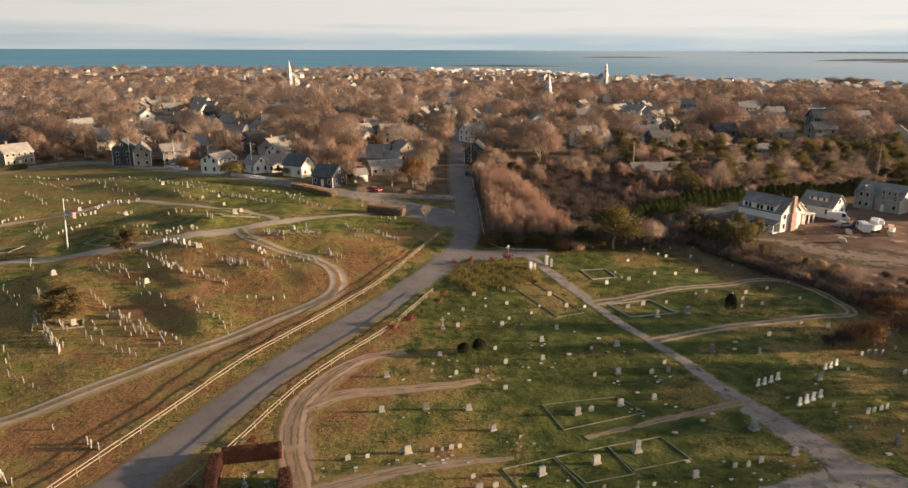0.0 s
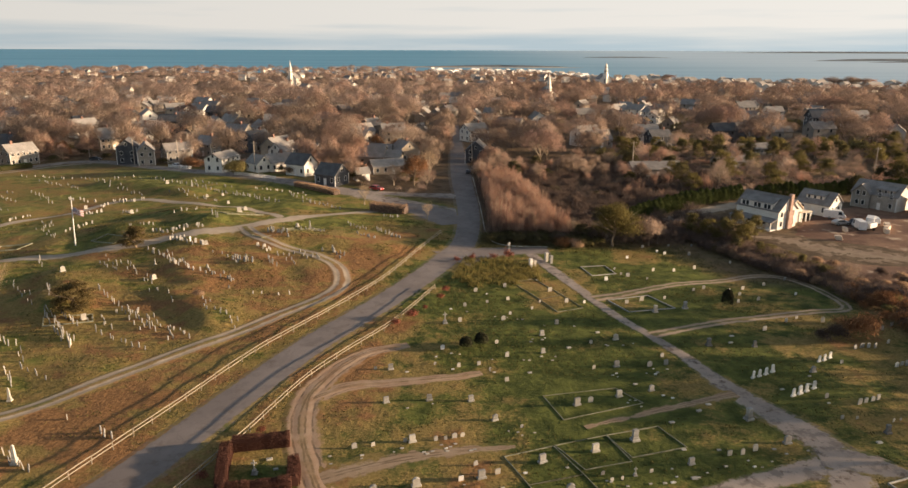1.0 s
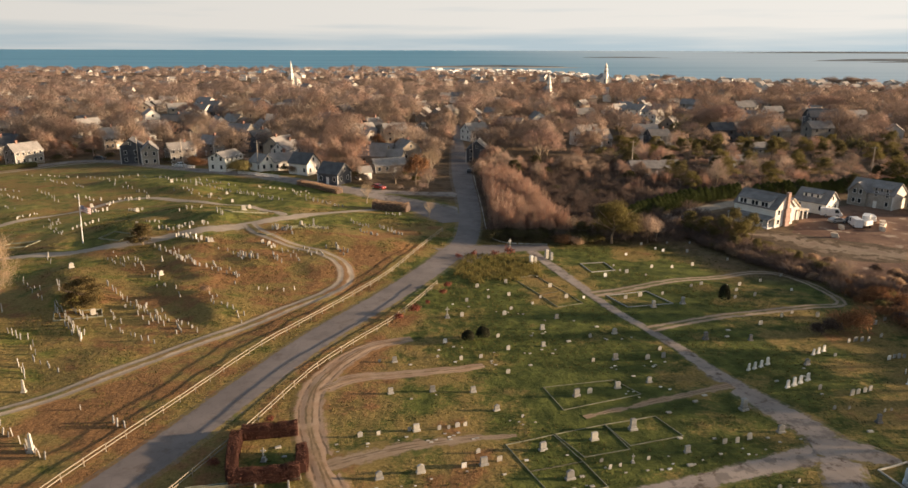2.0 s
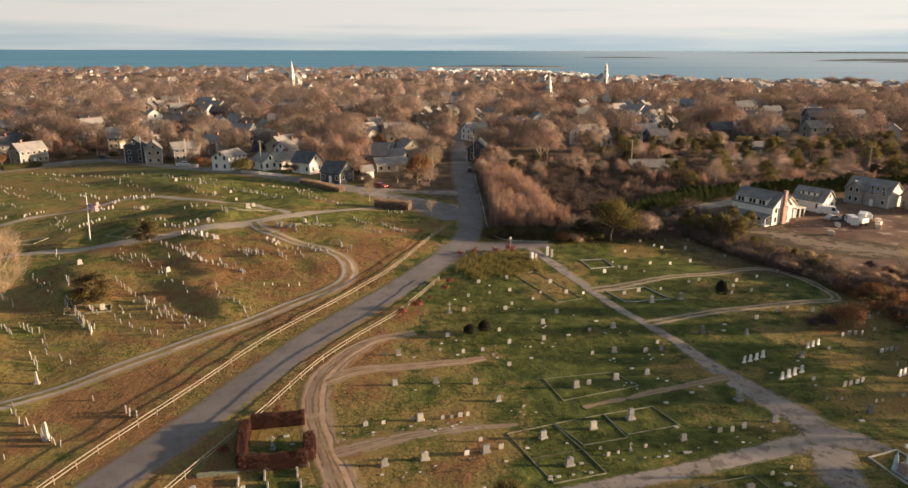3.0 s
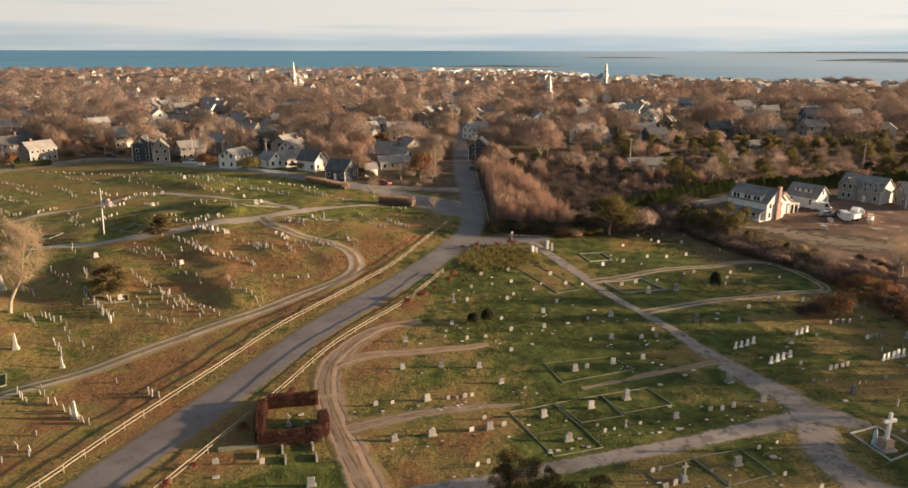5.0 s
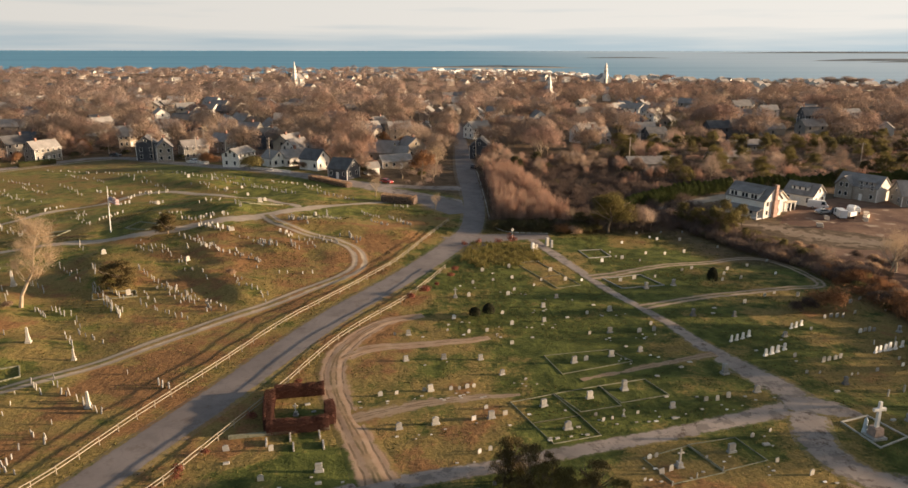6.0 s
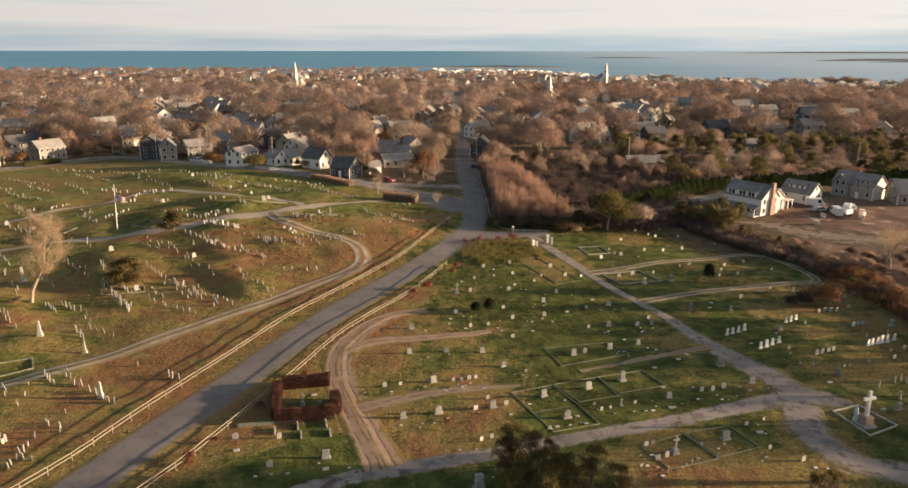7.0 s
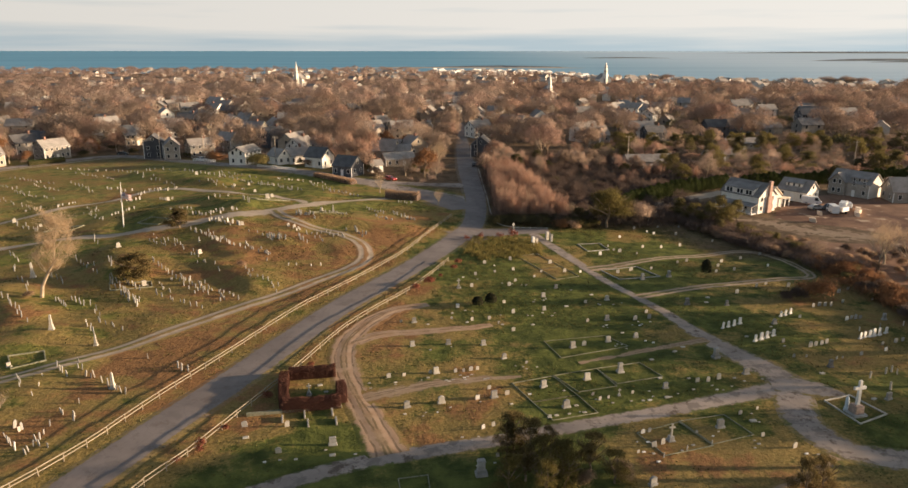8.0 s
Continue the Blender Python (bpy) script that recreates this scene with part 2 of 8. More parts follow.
def asphalt_mat(name, c1, c2, patch=0.3, ragged=0.45):
    m, nt, bsdf = start_mat(name, 0.82, 0.0, 0.35)
    grass, _, pos = turf(nt)
    n1, n2, n3 = noise_node(nt, pos, 0.12, 4.0), noise_node(nt, pos, 0.9, 5.0, 0.65), noise_node(nt, pos, 14.0, 2.0)
    col = mix_node(nt, ramp_node(nt, n1, 0.35, 0.65), c1, c2)
    col = mix_node(nt, math_node(nt, "MULTIPLY", ramp_node(nt, noise_node(nt, pos, 0.4, 5.0, 0.7), 0.50, 0.60), patch), col, tuple(v * 0.62 for v in c1))
    col = mix_node(nt, math_node(nt, "MULTIPLY", ramp_node(nt, n2, 0.55, 0.75), 0.18), col, (0.075, 0.072, 0.072))
    at = nt.nodes.new("ShaderNodeAttribute")
    at.attribute_name = "across"
    u = math_node(nt, "ABSOLUTE", at.outputs["Fac"])
    sandy = ramp_node(nt, math_node(nt, "ADD", u, math_node(nt, "MULTIPLY", math_node(nt, "SUBTRACT", n2, 0.5), 0.3)), 0.86, 1.0)
    col = mix_node(nt, math_node(nt, "MULTIPLY", sandy, 0.75), col, (0.23, 0.165, 0.10))
    worn_out = ramp_node(nt, math_node(nt, "ADD", noise_node(nt, pos, 0.28, 6.0, 0.75), math_node(nt, "MULTIPLY", n3, 0.12)), 0.60, 0.68)
    col = mix_node(nt, math_node(nt, "MULTIPLY", worn_out, min(1.0, patch * 1.3)), col, (0.115, 0.083, 0.062))
    crack = nt.nodes.new("ShaderNodeTexVoronoi")
    crack.feature = "DISTANCE_TO_EDGE"
    crack.inputs["Scale"].default_value = 0.22
    warp = nt.nodes.new("ShaderNodeVectorMath")
    warp.operation = "ADD"
    nt.links.new(pos, warp.inputs[0])
    wob = nt.nodes.new("ShaderNodeTexNoise")
    wob.inputs["Scale"].default_value = 0.6
    nt.links.new(pos, wob.inputs["Vector"])
    nt.links.new(wob.outputs["Color"], warp.inputs[1])
    nt.links.new(warp.outputs["Vector"], crack.inputs["Vector"])
    line = math_node(nt, "SUBTRACT", 1.0, ramp_node(nt, crack.outputs["Distance"], 0.004, 0.014))
    col = mix_node(nt, math_node(nt, "MULTIPLY", line, 0.14), col, (0.04, 0.04, 0.04))
    col = mix_node(nt, math_node(nt, "MULTIPLY", n3, 0.25), col, (0.06, 0.06, 0.06))
    fray = math_node(nt, "ADD", u, math_node(nt, "MULTIPLY", math_node(nt, "SUBTRACT", n2, 0.5), ragged))
    col = mix_node(nt, ramp_node(nt, fray, 0.95 - 0.12 * ragged, 1.02), col, grass)
    nt.links.new(col, bsdf.inputs["Base Color"])
    bump(nt, bsdf, n3, 0.25, 0.01)
    return m


def shingle_mat(name, c1, c2, course, rnd=0.12):
    """Weathered shingles or clapboards in level courses."""
    m, nt, bsdf = start_mat(name, 0.85, 0.0, 0.25)
    co = nt.nodes.new("ShaderNodeTexCoord").outputs["Object"]
    sep = nt.nodes.new("ShaderNodeSeparateXYZ")
    nt.links.new(co, sep.inputs["Vector"])
    saw = math_node(nt, "FRACT", math_node(nt, "DIVIDE", sep.outputs["Z"], course))
    n1, n2 = noise_node(nt, co, 0.5, 4.0), noise_node(nt, co, 7.0, 3.0)
    col = mix_node(nt, ramp_node(nt, n1, 0.3, 0.7), c1, c2)
    col = mix_node(nt, math_node(nt, "MULTIPLY", ramp_node(nt, saw, 0.85, 1.0), 0.45), col, (0.05, 0.045, 0.04))
    val = nt.nodes.new("ShaderNodeMapRange")
    val.inputs["To Min"].default_value, val.inputs["To Max"].default_value = 0.75, 1.25
    nt.links.new(n2, val.inputs["Value"])
    hsv = nt.nodes.new("ShaderNodeHueSaturation")
    nt.links.new(val.outputs["Result"], hsv.inputs["Value"])
    nt.links.new(col, hsv.inputs["Color"])
    nt.links.new(vary(nt, hsv.outputs["Color"], rnd), bsdf.inputs["Base Color"])
    bump(nt, bsdf, math_node(nt, "SUBTRACT", 1.0, saw), 0.5, 0.02)
    return m


def leaf_mat(name, c1, c2, island=0.35, rnd=0.15, trans=0.25, ruddy=None):
    """Twigs or leaves: tone differs from clump to clump and from plant to plant; light passes through in part."""
    m, nt, bsdf = start_mat(name, 0.9, 0.0, 0.1)
    geo = nt.nodes.new("ShaderNodeNewGeometry")
    col = mix_node(nt, noise_node(nt, geo.outputs["Position"], 0.075, 2.0), c1, c2)
    if ruddy:
        col = mix_node(nt, math_node(nt, "MULTIPLY", ramp_node(nt, noise_node(nt, geo.outputs["Position"], 0.055, 2.0), 0.47, 0.66), 0.6), col, ruddy)
        shade = nt.nodes.new("ShaderNodeMapRange")
        shade.inputs["From Min"].default_value, shade.inputs["From Max"].default_value = 0.3, 0.7
        shade.inputs["To Min"].default_value, shade.inputs["To Max"].default_value = 0.62, 1.36
        nt.links.new(noise_node(nt, geo.outputs["Position"], 0.11, 1.0), shade.inputs["Value"])
        tone = nt.nodes.new("ShaderNodeHueSaturation")
        nt.links.new(shade.outputs["Result"], tone.inputs["Value"])
        nt.links.new(col, tone.inputs["Color"])
        col = tone.outputs["Color"]
    col = vary(nt, vary(nt, col, island, True), rnd)
    nt.links.new(col, bsdf.inputs["Base Color"])
    tr, mx = nt.nodes.new("ShaderNodeBsdfTranslucent"), nt.nodes.new("ShaderNodeMixShader")
    mx.inputs["Fac"].default_value = trans
    nt.links.new(col, tr.inputs["Color"])
    nt.links.new(bsdf.outputs["BSDF"], mx.inputs[1])
    nt.links.new(tr.outputs["BSDF"], mx.inputs[2])
    nt.links.new(mx.outputs["Shader"], nt.nodes["Material Output"].inputs["Surface"])
    return m


def water_mat():
    m, nt, bsdf = start_mat("sea_water", 0.55, 0.0, 0.12)
    pos = nt.nodes.new("ShaderNodeNewGeometry").outputs["Position"]
    mp = nt.nodes.new("ShaderNodeMapping")
    mp.inputs["Scale"].default_value = (0.0012, 0.006, 1.0)
    nt.links.new(pos, mp.inputs["Vector"])
    n1, n2 = noise_node(nt, mp.outputs["Vector"], 1.0, 5.0), noise_node(nt, pos, 0.05, 4.0)
    sep = nt.nodes.new("ShaderNodeSeparateXYZ")
    nt.links.new(pos, sep.inputs["Vector"])
    # the sea's blue turns paler from west to east
    blue_west = mix_node(nt, ramp_node(nt, n1, 0.3, 0.7), (0.102, 0.288, 0.43), (0.14, 0.345, 0.485))
    pale_east = mix_node(nt, ramp_node(nt, n1, 0.3, 0.7), (0.43, 0.565, 0.67), (0.50, 0.625, 0.72))
    nt.links.new(mix_node(nt, ramp_node(nt, sep.outputs["X"], -200.0, 1100.0), blue_west, pale_east), bsdf.inputs["Base Color"])
    bump(nt, bsdf, n2, 0.35, 1.2)
    return m


TURF, SEA = turf_mat(), water_mat()
ASPHALT = asphalt_mat("road_asphalt", (0.196, 0.168, 0.158), (0.245, 0.213, 0.200))
LANE_ASPHALT = asphalt_mat("lane_asphalt", (0.275, 0.232, 0.204), (0.395, 0.332, 0.288), 0.75, 1.35)
GRAVEL = track_mat("gravel_path", (0.38, 0.32, 0.255), (0.46, 0.395, 0.32), 0.86, False)
RUTS = track_mat("rutted_track", (0.41, 0.272, 0.18), (0.49, 0.352, 0.245), 0.84, True, 1.0, 0.72, 0.75)
GREY_RUTS = track_mat("grey_rutted_track", (0.33, 0.275, 0.215), (0.43, 0.365, 0.29), 0.84, True, 0.4)
FAINT = track_mat("faint_track", (0.34, 0.245, 0.162), (0.42, 0.32, 0.225), 0.5, False, 1.7, 0.08, 0.7)
FAINT_RUTS = track_mat("faint_rutted_track", (0.35, 0.262, 0.19), (0.45, 0.355, 0.27), 0.76, True, 0.9, 0.2)
SOIL = surface("bare_soil", (0.115, 0.058, 0.04), (0.25, 0.145, 0.092), 0.09, 12, 0.95, 0.45, 0.2, c3=(0.46, 0.35, 0.25))
SAND_SPREAD = track_mat("sand_over_soil", (0.30, 0.215, 0.148), (0.42, 0.325, 0.235), 0.45, False, 2.6)
SAND = surface("dry_sand", (0.46, 0.39, 0.31), (0.54, 0.46, 0.37), 0.02, 12, 0.95, 0.2, 0.1, c3=(0.34, 0.28, 0.20))
SCRUB_LAND = surface("low_scrub_land", (0.125, 0.15, 0.165), (0.175, 0.195, 0.205), 0.02, 12, 0.95, 0.3, 0.4)
STONE_GREY = surface("grey_granite", (0.27, 0.262, 0.245), (0.37, 0.362, 0.345), 1.6, 14, 0.75, 0.25, 0.01, rnd=0.22, c3=(0.27, 0.25, 0.20))
STONE_PALE = surface("weathered_marble", (0.39, 0.365, 0.32), (0.50, 0.475, 0.425), 1.8, 12, 0.7, 0.2, 0.01, rnd=0.18, c3=(0.42, 0.39, 0.32))
STONE_FAR = surface("weathered_slab_stone", (0.27, 0.258, 0.232), (0.39, 0.376, 0.345), 1.2, 12, 0.75, 0.2, 0.01, island=0.25)
STONE_WHITE = surface("white_marble", (0.72, 0.70, 0.66), (0.80, 0.78, 0.75), 1.8, 12, 0.6, 0.15, 0.008, rnd=0.08, c3=(0.60, 0.58, 0.52))
STONE_DARK = surface("dark_granite", (0.12, 0.12, 0.12), (0.19, 0.185, 0.18), 2.0, 14, 0.5, 0.15, 0.008, rnd=0.2)
STONE_BROWN = surface("rough_brown_granite", (0.27, 0.20, 0.165), (0.38, 0.29, 0.24), 2.0, 14, 0.8, 0.4, 0.02)
RAIL_WOOD = surface("weathered_rail", (0.24, 0.205, 0.155), (0.33, 0.285, 0.22), 2.5, 9, 0.85, 0.35, 0.01, rnd=0.12, c3=(0.26, 0.22, 0.16), stretch=(0.3, 2, 2))
POLE_WOOD = surface("utility_pole_wood", (0.40, 0.34, 0.28), (0.52, 0.45, 0.38), 1.2, 10, 0.9, 0.3, 0.01, stretch=(3, 3, 0.3))
BARK = surface("bark", (0.16, 0.12, 0.085), (0.27, 0.21, 0.15), 2.0, 10, 0.95, 0.6, 0.03, rnd=0.2, stretch=(3, 3, 0.6))
PALE_BARK = surface("pale_bark", (0.34, 0.27, 0.19), (0.46, 0.38, 0.28), 2.0, 10, 0.95, 0.5, 0.03, rnd=0.1, stretch=(3, 3, 0.6))
TWIG = leaf_mat("bare_twigs", (0.338, 0.250, 0.196), (0.492, 0.384, 0.305), 0.12, 0.2, 0.4, ruddy=(0.37, 0.20, 0.15))
KERB_STONE = surface("mossy_kerb_granite", (0.18, 0.18, 0.12), (0.28, 0.275, 0.20), 0.9, 12, 0.9, 0.3, 0.01, c3=(0.12, 0.13, 0.065))
# town twigs a little lighter and greyer: distance haze put into their colour
TWIG_FAR = leaf_mat("hazed_twigs_of_the_town", (0.356, 0.264, 0.214), (0.508, 0.398, 0.332), 0.06, 0.0, 0.35, ruddy=(0.42, 0.26, 0.21))
TWIG_EAST = leaf_mat("bare_twigs_of_the_east", (0.268, 0.192, 0.152), (0.395, 0.298, 0.240), 0.08, 0.0, 0.35, ruddy=(0.34, 0.205, 0.172))
TWIG_PALE = leaf_mat("pale_twigs", (0.42, 0.31, 0.20), (0.52, 0.40, 0.27), 0.3, 0.1, 0.42)
SCRUB_TWIG = leaf_mat("scrub_twigs", (0.36, 0.245, 0.165), (0.50, 0.36, 0.25), 0.35, 0.2, 0.42)
THICKET_LEAF = leaf_mat("thicket_twigs", (0.31, 0.185, 0.14), (0.43, 0.275, 0.205), 0.35, 0.2, 0.4)
# bramble at the hem; in the copse its dark tone stands for shade
BRAMBLE = leaf_mat("bramble_twigs", (0.125, 0.092, 0.078), (0.20, 0.150, 0.125), 0.3, 0.2, 0.3)
RUSSET = leaf_mat("russet_leaves", (0.27, 0.135, 0.07), (0.38, 0.205, 0.105), 0.35, 0.15)
BARBERRY = leaf_mat("barberry_leaves", (0.105, 0.05, 0.04), (0.17, 0.085, 0.062), 0.3, 0.1, 0.15)
RED_LEAF = leaf_mat("red_leaves", (0.20, 0.068, 0.05), (0.30, 0.115, 0.08), 0.35, 0.15)
PINE_LEAF = leaf_mat("pine_needles", (0.125, 0.112, 0.047), (0.205, 0.172, 0.075), 0.4, 0.2, 0.32)
OLIVE_LEAF = leaf_mat("olive_needles", (0.142, 0.120, 0.043), (0.21, 0.175, 0.064), 0.4, 0.15, 0.34)
ARBOR_LEAF = leaf_mat("arborvitae_leaves", (0.062, 0.08, 0.028), (0.105, 0.122, 0.044), 0.35, 0.1, 0.12)
BROWN_NEEDLE = leaf_mat("brown_pine_needles", (0.125, 0.098, 0.044), (0.205, 0.158, 0.07), 0.4, 0.15, 0.3)
YEW_LEAF = leaf_mat("yew_needles", (0.032, 0.034, 0.020), (0.055, 0.055, 0.030), 0.35, 0.1, 0.1)
DARK_LEAF = leaf_mat("dark_evergreen_leaves", (0.094, 0.085, 0.044), (0.148, 0.128, 0.064), 0.4, 0.15, 0.28)
TUFT = leaf_mat("rough_turf_tufts", (0.085, 0.082, 0.028), (0.155, 0.128, 0.05), 0.3, 0.0, 0.25)
GRASS_TALL = leaf_mat("tall_dry_grass", (0.165, 0.150, 0.046), (0.25, 0.200, 0.075), 0.35, 0.1, 0.3)
SHINGLE = shingle_mat("grey_shingle_wall", (0.26, 0.235, 0.205), (0.36, 0.33, 0.29), 0.18)
SHINGLE_TAN = shingle_mat("tan_shingle_wall", (0.40, 0.33, 0.25), (0.50, 0.42, 0.33), 0.18)
SHINGLE_DARK = shingle_mat("dark_shingle_wall", (0.065, 0.068, 0.078), (0.105, 0.108, 0.118), 0.18)
CLAPBOARD = shingle_mat("white_clapboard", (0.74, 0.70, 0.63), (0.80, 0.77, 0.71), 0.14, 0.06)
ROOF = shingle_mat("grey_roof_shingle", (0.20, 0.185, 0.175), (0.29, 0.27, 0.255), 0.09)
ROOF_PALE = shingle_mat("pale_roof_shingle", (0.245, 0.23, 0.215), (0.33, 0.31, 0.29), 0.09)
ROOF_DARK = shingle_mat("dark_roof_shingle", (0.085, 0.085, 0.09), (0.13, 0.13, 0.135), 0.09)
BRICK = surface("chimney_brick", (0.20, 0.115, 0.09), (0.28, 0.17, 0.135), 1.5, 10, 0.9, 0.4, 0.02, rnd=0.15)
BRICK_PALE = surface("pale_chimney_brick", (0.36, 0.235, 0.19), (0.46, 0.32, 0.265), 1.5, 10, 0.9, 0.4, 0.02)
WHITE_PAINT = surface("white_paint", (0.74, 0.72, 0.68), (0.80, 0.78, 0.75), 1.0, 10, 0.6, 0.1, 0.005)
HOUSEWRAP = surface("new_cedar_and_sheathing", (0.66, 0.54, 0.42), (0.74, 0.63, 0.50), 0.8, 10, 0.8, 0.2, 0.01)
PANE = surface("window_pane", (0.02, 0.025, 0.03), (0.035, 0.04, 0.045), 0.6, 4, 0.08, 0.0, spec=0.6)
METAL = surface("galvanised_metal", (0.50, 0.50, 0.50), (0.60, 0.60, 0.60), 2.0, 8, 0.45, 0.1, 0.003, metal=0.6)
RUBBER = surface("tyre_rubber", (0.02, 0.02, 0.02), (0.035, 0.035, 0.035), 3.0, 8, 0.9, 0.1, 0.003)
CAR_RED = surface("red_car_paint", (0.30, 0.03, 0.03), (0.36, 0.04, 0.04), 0.8, 6, 0.3, 0.0, spec=0.6)
CAR_DARK = surface("dark_car_paint", (0.03, 0.035, 0.045), (0.05, 0.055, 0.065), 0.8, 6, 0.3, 0.0, spec=0.6)
CAR_WHITE = surface("white_car_paint", (0.70, 0.70, 0.70), (0.76, 0.76, 0.76), 0.8, 6, 0.35, 0.0, spec=0.5)
CLOTH_RED = surface("faded_red_cloth", (0.50, 0.24, 0.24), (0.56, 0.30, 0.29), 1.5, 6, 0.9, 0.1, 0.005)
CLOTH_WHITE = surface("white_cloth", (0.72, 0.70, 0.68), (0.78, 0.76, 0.74), 1.5, 6, 0.9, 0.1, 0.005)
CLOTH_BLUE = surface("dark_blue_cloth", (0.30, 0.29, 0.36), (0.35, 0.33, 0.40), 1.5, 6, 0.9, 0.1, 0.005)
PALE_BLUE = surface("pale_blue_painted_stone", (0.46, 0.54, 0.60), (0.56, 0.62, 0.67), 1.5, 8, 0.7, 0.15, 0.006)

# ---- mesh helpers ----
rng = np.random.default_rng(7)
UP = Vector((0, 0, 1))


# grassy banks of the old western part, along which the low sun throws shade: both ends, width, height
BANKS = [(-48.5, 117.0, -35.5, 102.5, 2.1, 1.1), (-71.5, 115.5, -62.0, 107.5, 2.4, 1.12), (-34.0, 147.0, -10.5, 141.0, 2.2, 0.98), (-78.7, 157.2, -63.5, 142.4, 2.6, 0.85), (-71.5, 172.5, -52.0, 155.0, 2.8, 1.26),
    (-106.0, 214.0, -70.0, 194.0, 3.4, 1.4), (-51.0, 127.5, -42.0, 118.0, 2.0, 0.84), (-39.0, 129.0, -33.0, 125.5, 1.8, 0.7), (-27.5, 130.0, -22.5, 123.5, 1.8, 0.56), (-74.0, 122.5, -68.0, 121.0, 2.0, 0.84), (-86.0, 104.0, -70.0, 88.0, 2.4, 0.98)]


def lie(x, y):
    """Height of the ground: a low knoll in the west burial ground, a shallow dip in the east, falling to the shore."""
    z = 4.0 * math.exp(-((x + 50) / 36) ** 2 - ((y - 152) / 30) ** 2)
    z += 3.2 * math.exp(-((x + 62) / 62) ** 2 - ((y - 222) / 34) ** 2)
    z -= 1.4 * math.exp(-((x - 68) / 40) ** 2 - ((y - 140) / 24) ** 2)
    if 20 < y < 200 and -140 < x < 74:
        # small swells of the turf, deeper in the old western part, level along the road
        side = x - 0.4 * y + 57
        swell = 0.85 if side < 0 else 0.24
        swell *= max(0.0, min(1.0, (abs(side) - (20 if side < 0 else 7)) / 9)) * max(0.0, min(1.0, (200 - y) / 25)) * max(0.0, min(1.0, (74 - x) / 8)) * max(0.0, min(1.0, (x + 140) / 20)) * max(0.0, min(1.0, (y - 20) / 12))
        z += swell * noise.noise((x * 0.085, y * 0.085, 4.0))
        if -21 < side < -6 and y < 130:
            z += 0.17 * min(1.0, (side + 21) / 4, (-6 - side) / 3) * noise.noise((x * 0.17, y * 0.17, 6.0))
    if y < 215 and x < 0:
        for x0, y0, x1, y1, wide, high in BANKS:
            # grassy banks, steep towards the west and gentle towards the east
            dx, dy = x1 - x0, y1 - y0
            run = math.hypot(dx, dy)
            along, across = ((x - x0) * dx + (y - y0) * dy) / run, ((x - x0) * -dy + (y - y0) * dx) / run
            if -4 < along < run + 4 and -wide * 2.5 < across < wide * 8:
                end = max(0.0, min(1.0, (along + 4) / 7, (run + 4 - along) / 7))
                w = wide if across < 0 else wide * 3.2
                z += high * end * end * (3 - 2 * end) * math.exp(-(across / w) ** 2)
    s = max(0.0, min(1.0, (y - 300) / 600))
    return z - 4 * s * s * (3 - 2 * s)


# bare and lush patches of the turf: x, y, radius
BARE = [(30.6, 47.3, 6), (24.6, 46.8, 6), (-2.4, 53.2, 6), (33.2, 50.9, 7), (21.6, 48.2, 7), (-13.5, 75.8, 4.5), (-8.4, 87.2, 4), (-17.2, 129.5, 9), (-35.4, 127, 10), (-40.5, 113.8, 9), (-38.9, 70.6, 8), (-45.2, 67.2, 8), (32.3, 110.8, 6), (18.3, 114.3, 5), (31.2, 87, 6), (61.4, 83.4, 9), (53.3, 78, 7), (-21.3, 56.1, 4), (-11.7, 54.7, 4), (-22.5, 100.5, 8), (-11, 79, 5), (-10.5, 73.5, 4), (-3, 56.5, 6), (-8, 60.5, 4), (3, 63.5, 4), (-6, 92, 5), (-1, 68.5, 4), (40, 144, 6)]
LUSH = [(-3, 44, 7), (3, 44.5, 7), (12, 40, 8), (36, 131, 8), (46, 136, 7), (-5.6, 75.2, 5), (-15.1, 51.7, 5), (11, 97.7, 6), (43.7, 90.8, 9), (30.7, 68.6, 7), (41.2, 114.9, 9), (-89.4, 126.7, 7), (-62.1, 75.4, 7), (-74.9, 145, 6), (-92, 218, 9), (16, 104, 9), (24, 92, 8), (33, 104, 7), (11.8, 60.8, 6), (29.9, 55.9, 5), (3.5, 114, 8), (-63.3, 155.4, 12), (24.4, 71.3, 6), (-53.5, 193.4, 12), (20, 80, 8), (26, 74, 6), (16, 65, 5), (22, 100, 8), (25, 53.5, 3.5), (32, 55, 4), (-16, 49, 6), (-22, 47, 6)]


def wear(x, y):
    """How bare (up to 1) or lush (down to -1) the turf is at a place."""
    b = sum(math.exp(-((x - a) ** 2 + ((y - c) * 0.7) ** 2) / (r * r)) for a, c, r in BARE)
    g = sum(math.exp(-((x - a) ** 2 + ((y - c) * 0.7) ** 2) / (r * r)) for a, c, r in LUSH)
    return max(-1.0, min(1.0, b - g))


SEA_LEVEL = -6.0


def shore(x):
    """How far ahead the coast lies, by x."""
    return float(np.interp(x, (-2000, -200, 140, 185, 240, 300, 420, 540, 800, 1300), (1500, 1480, 1400, 1270, 1110, 1030, 950, 900, 780, 640)))


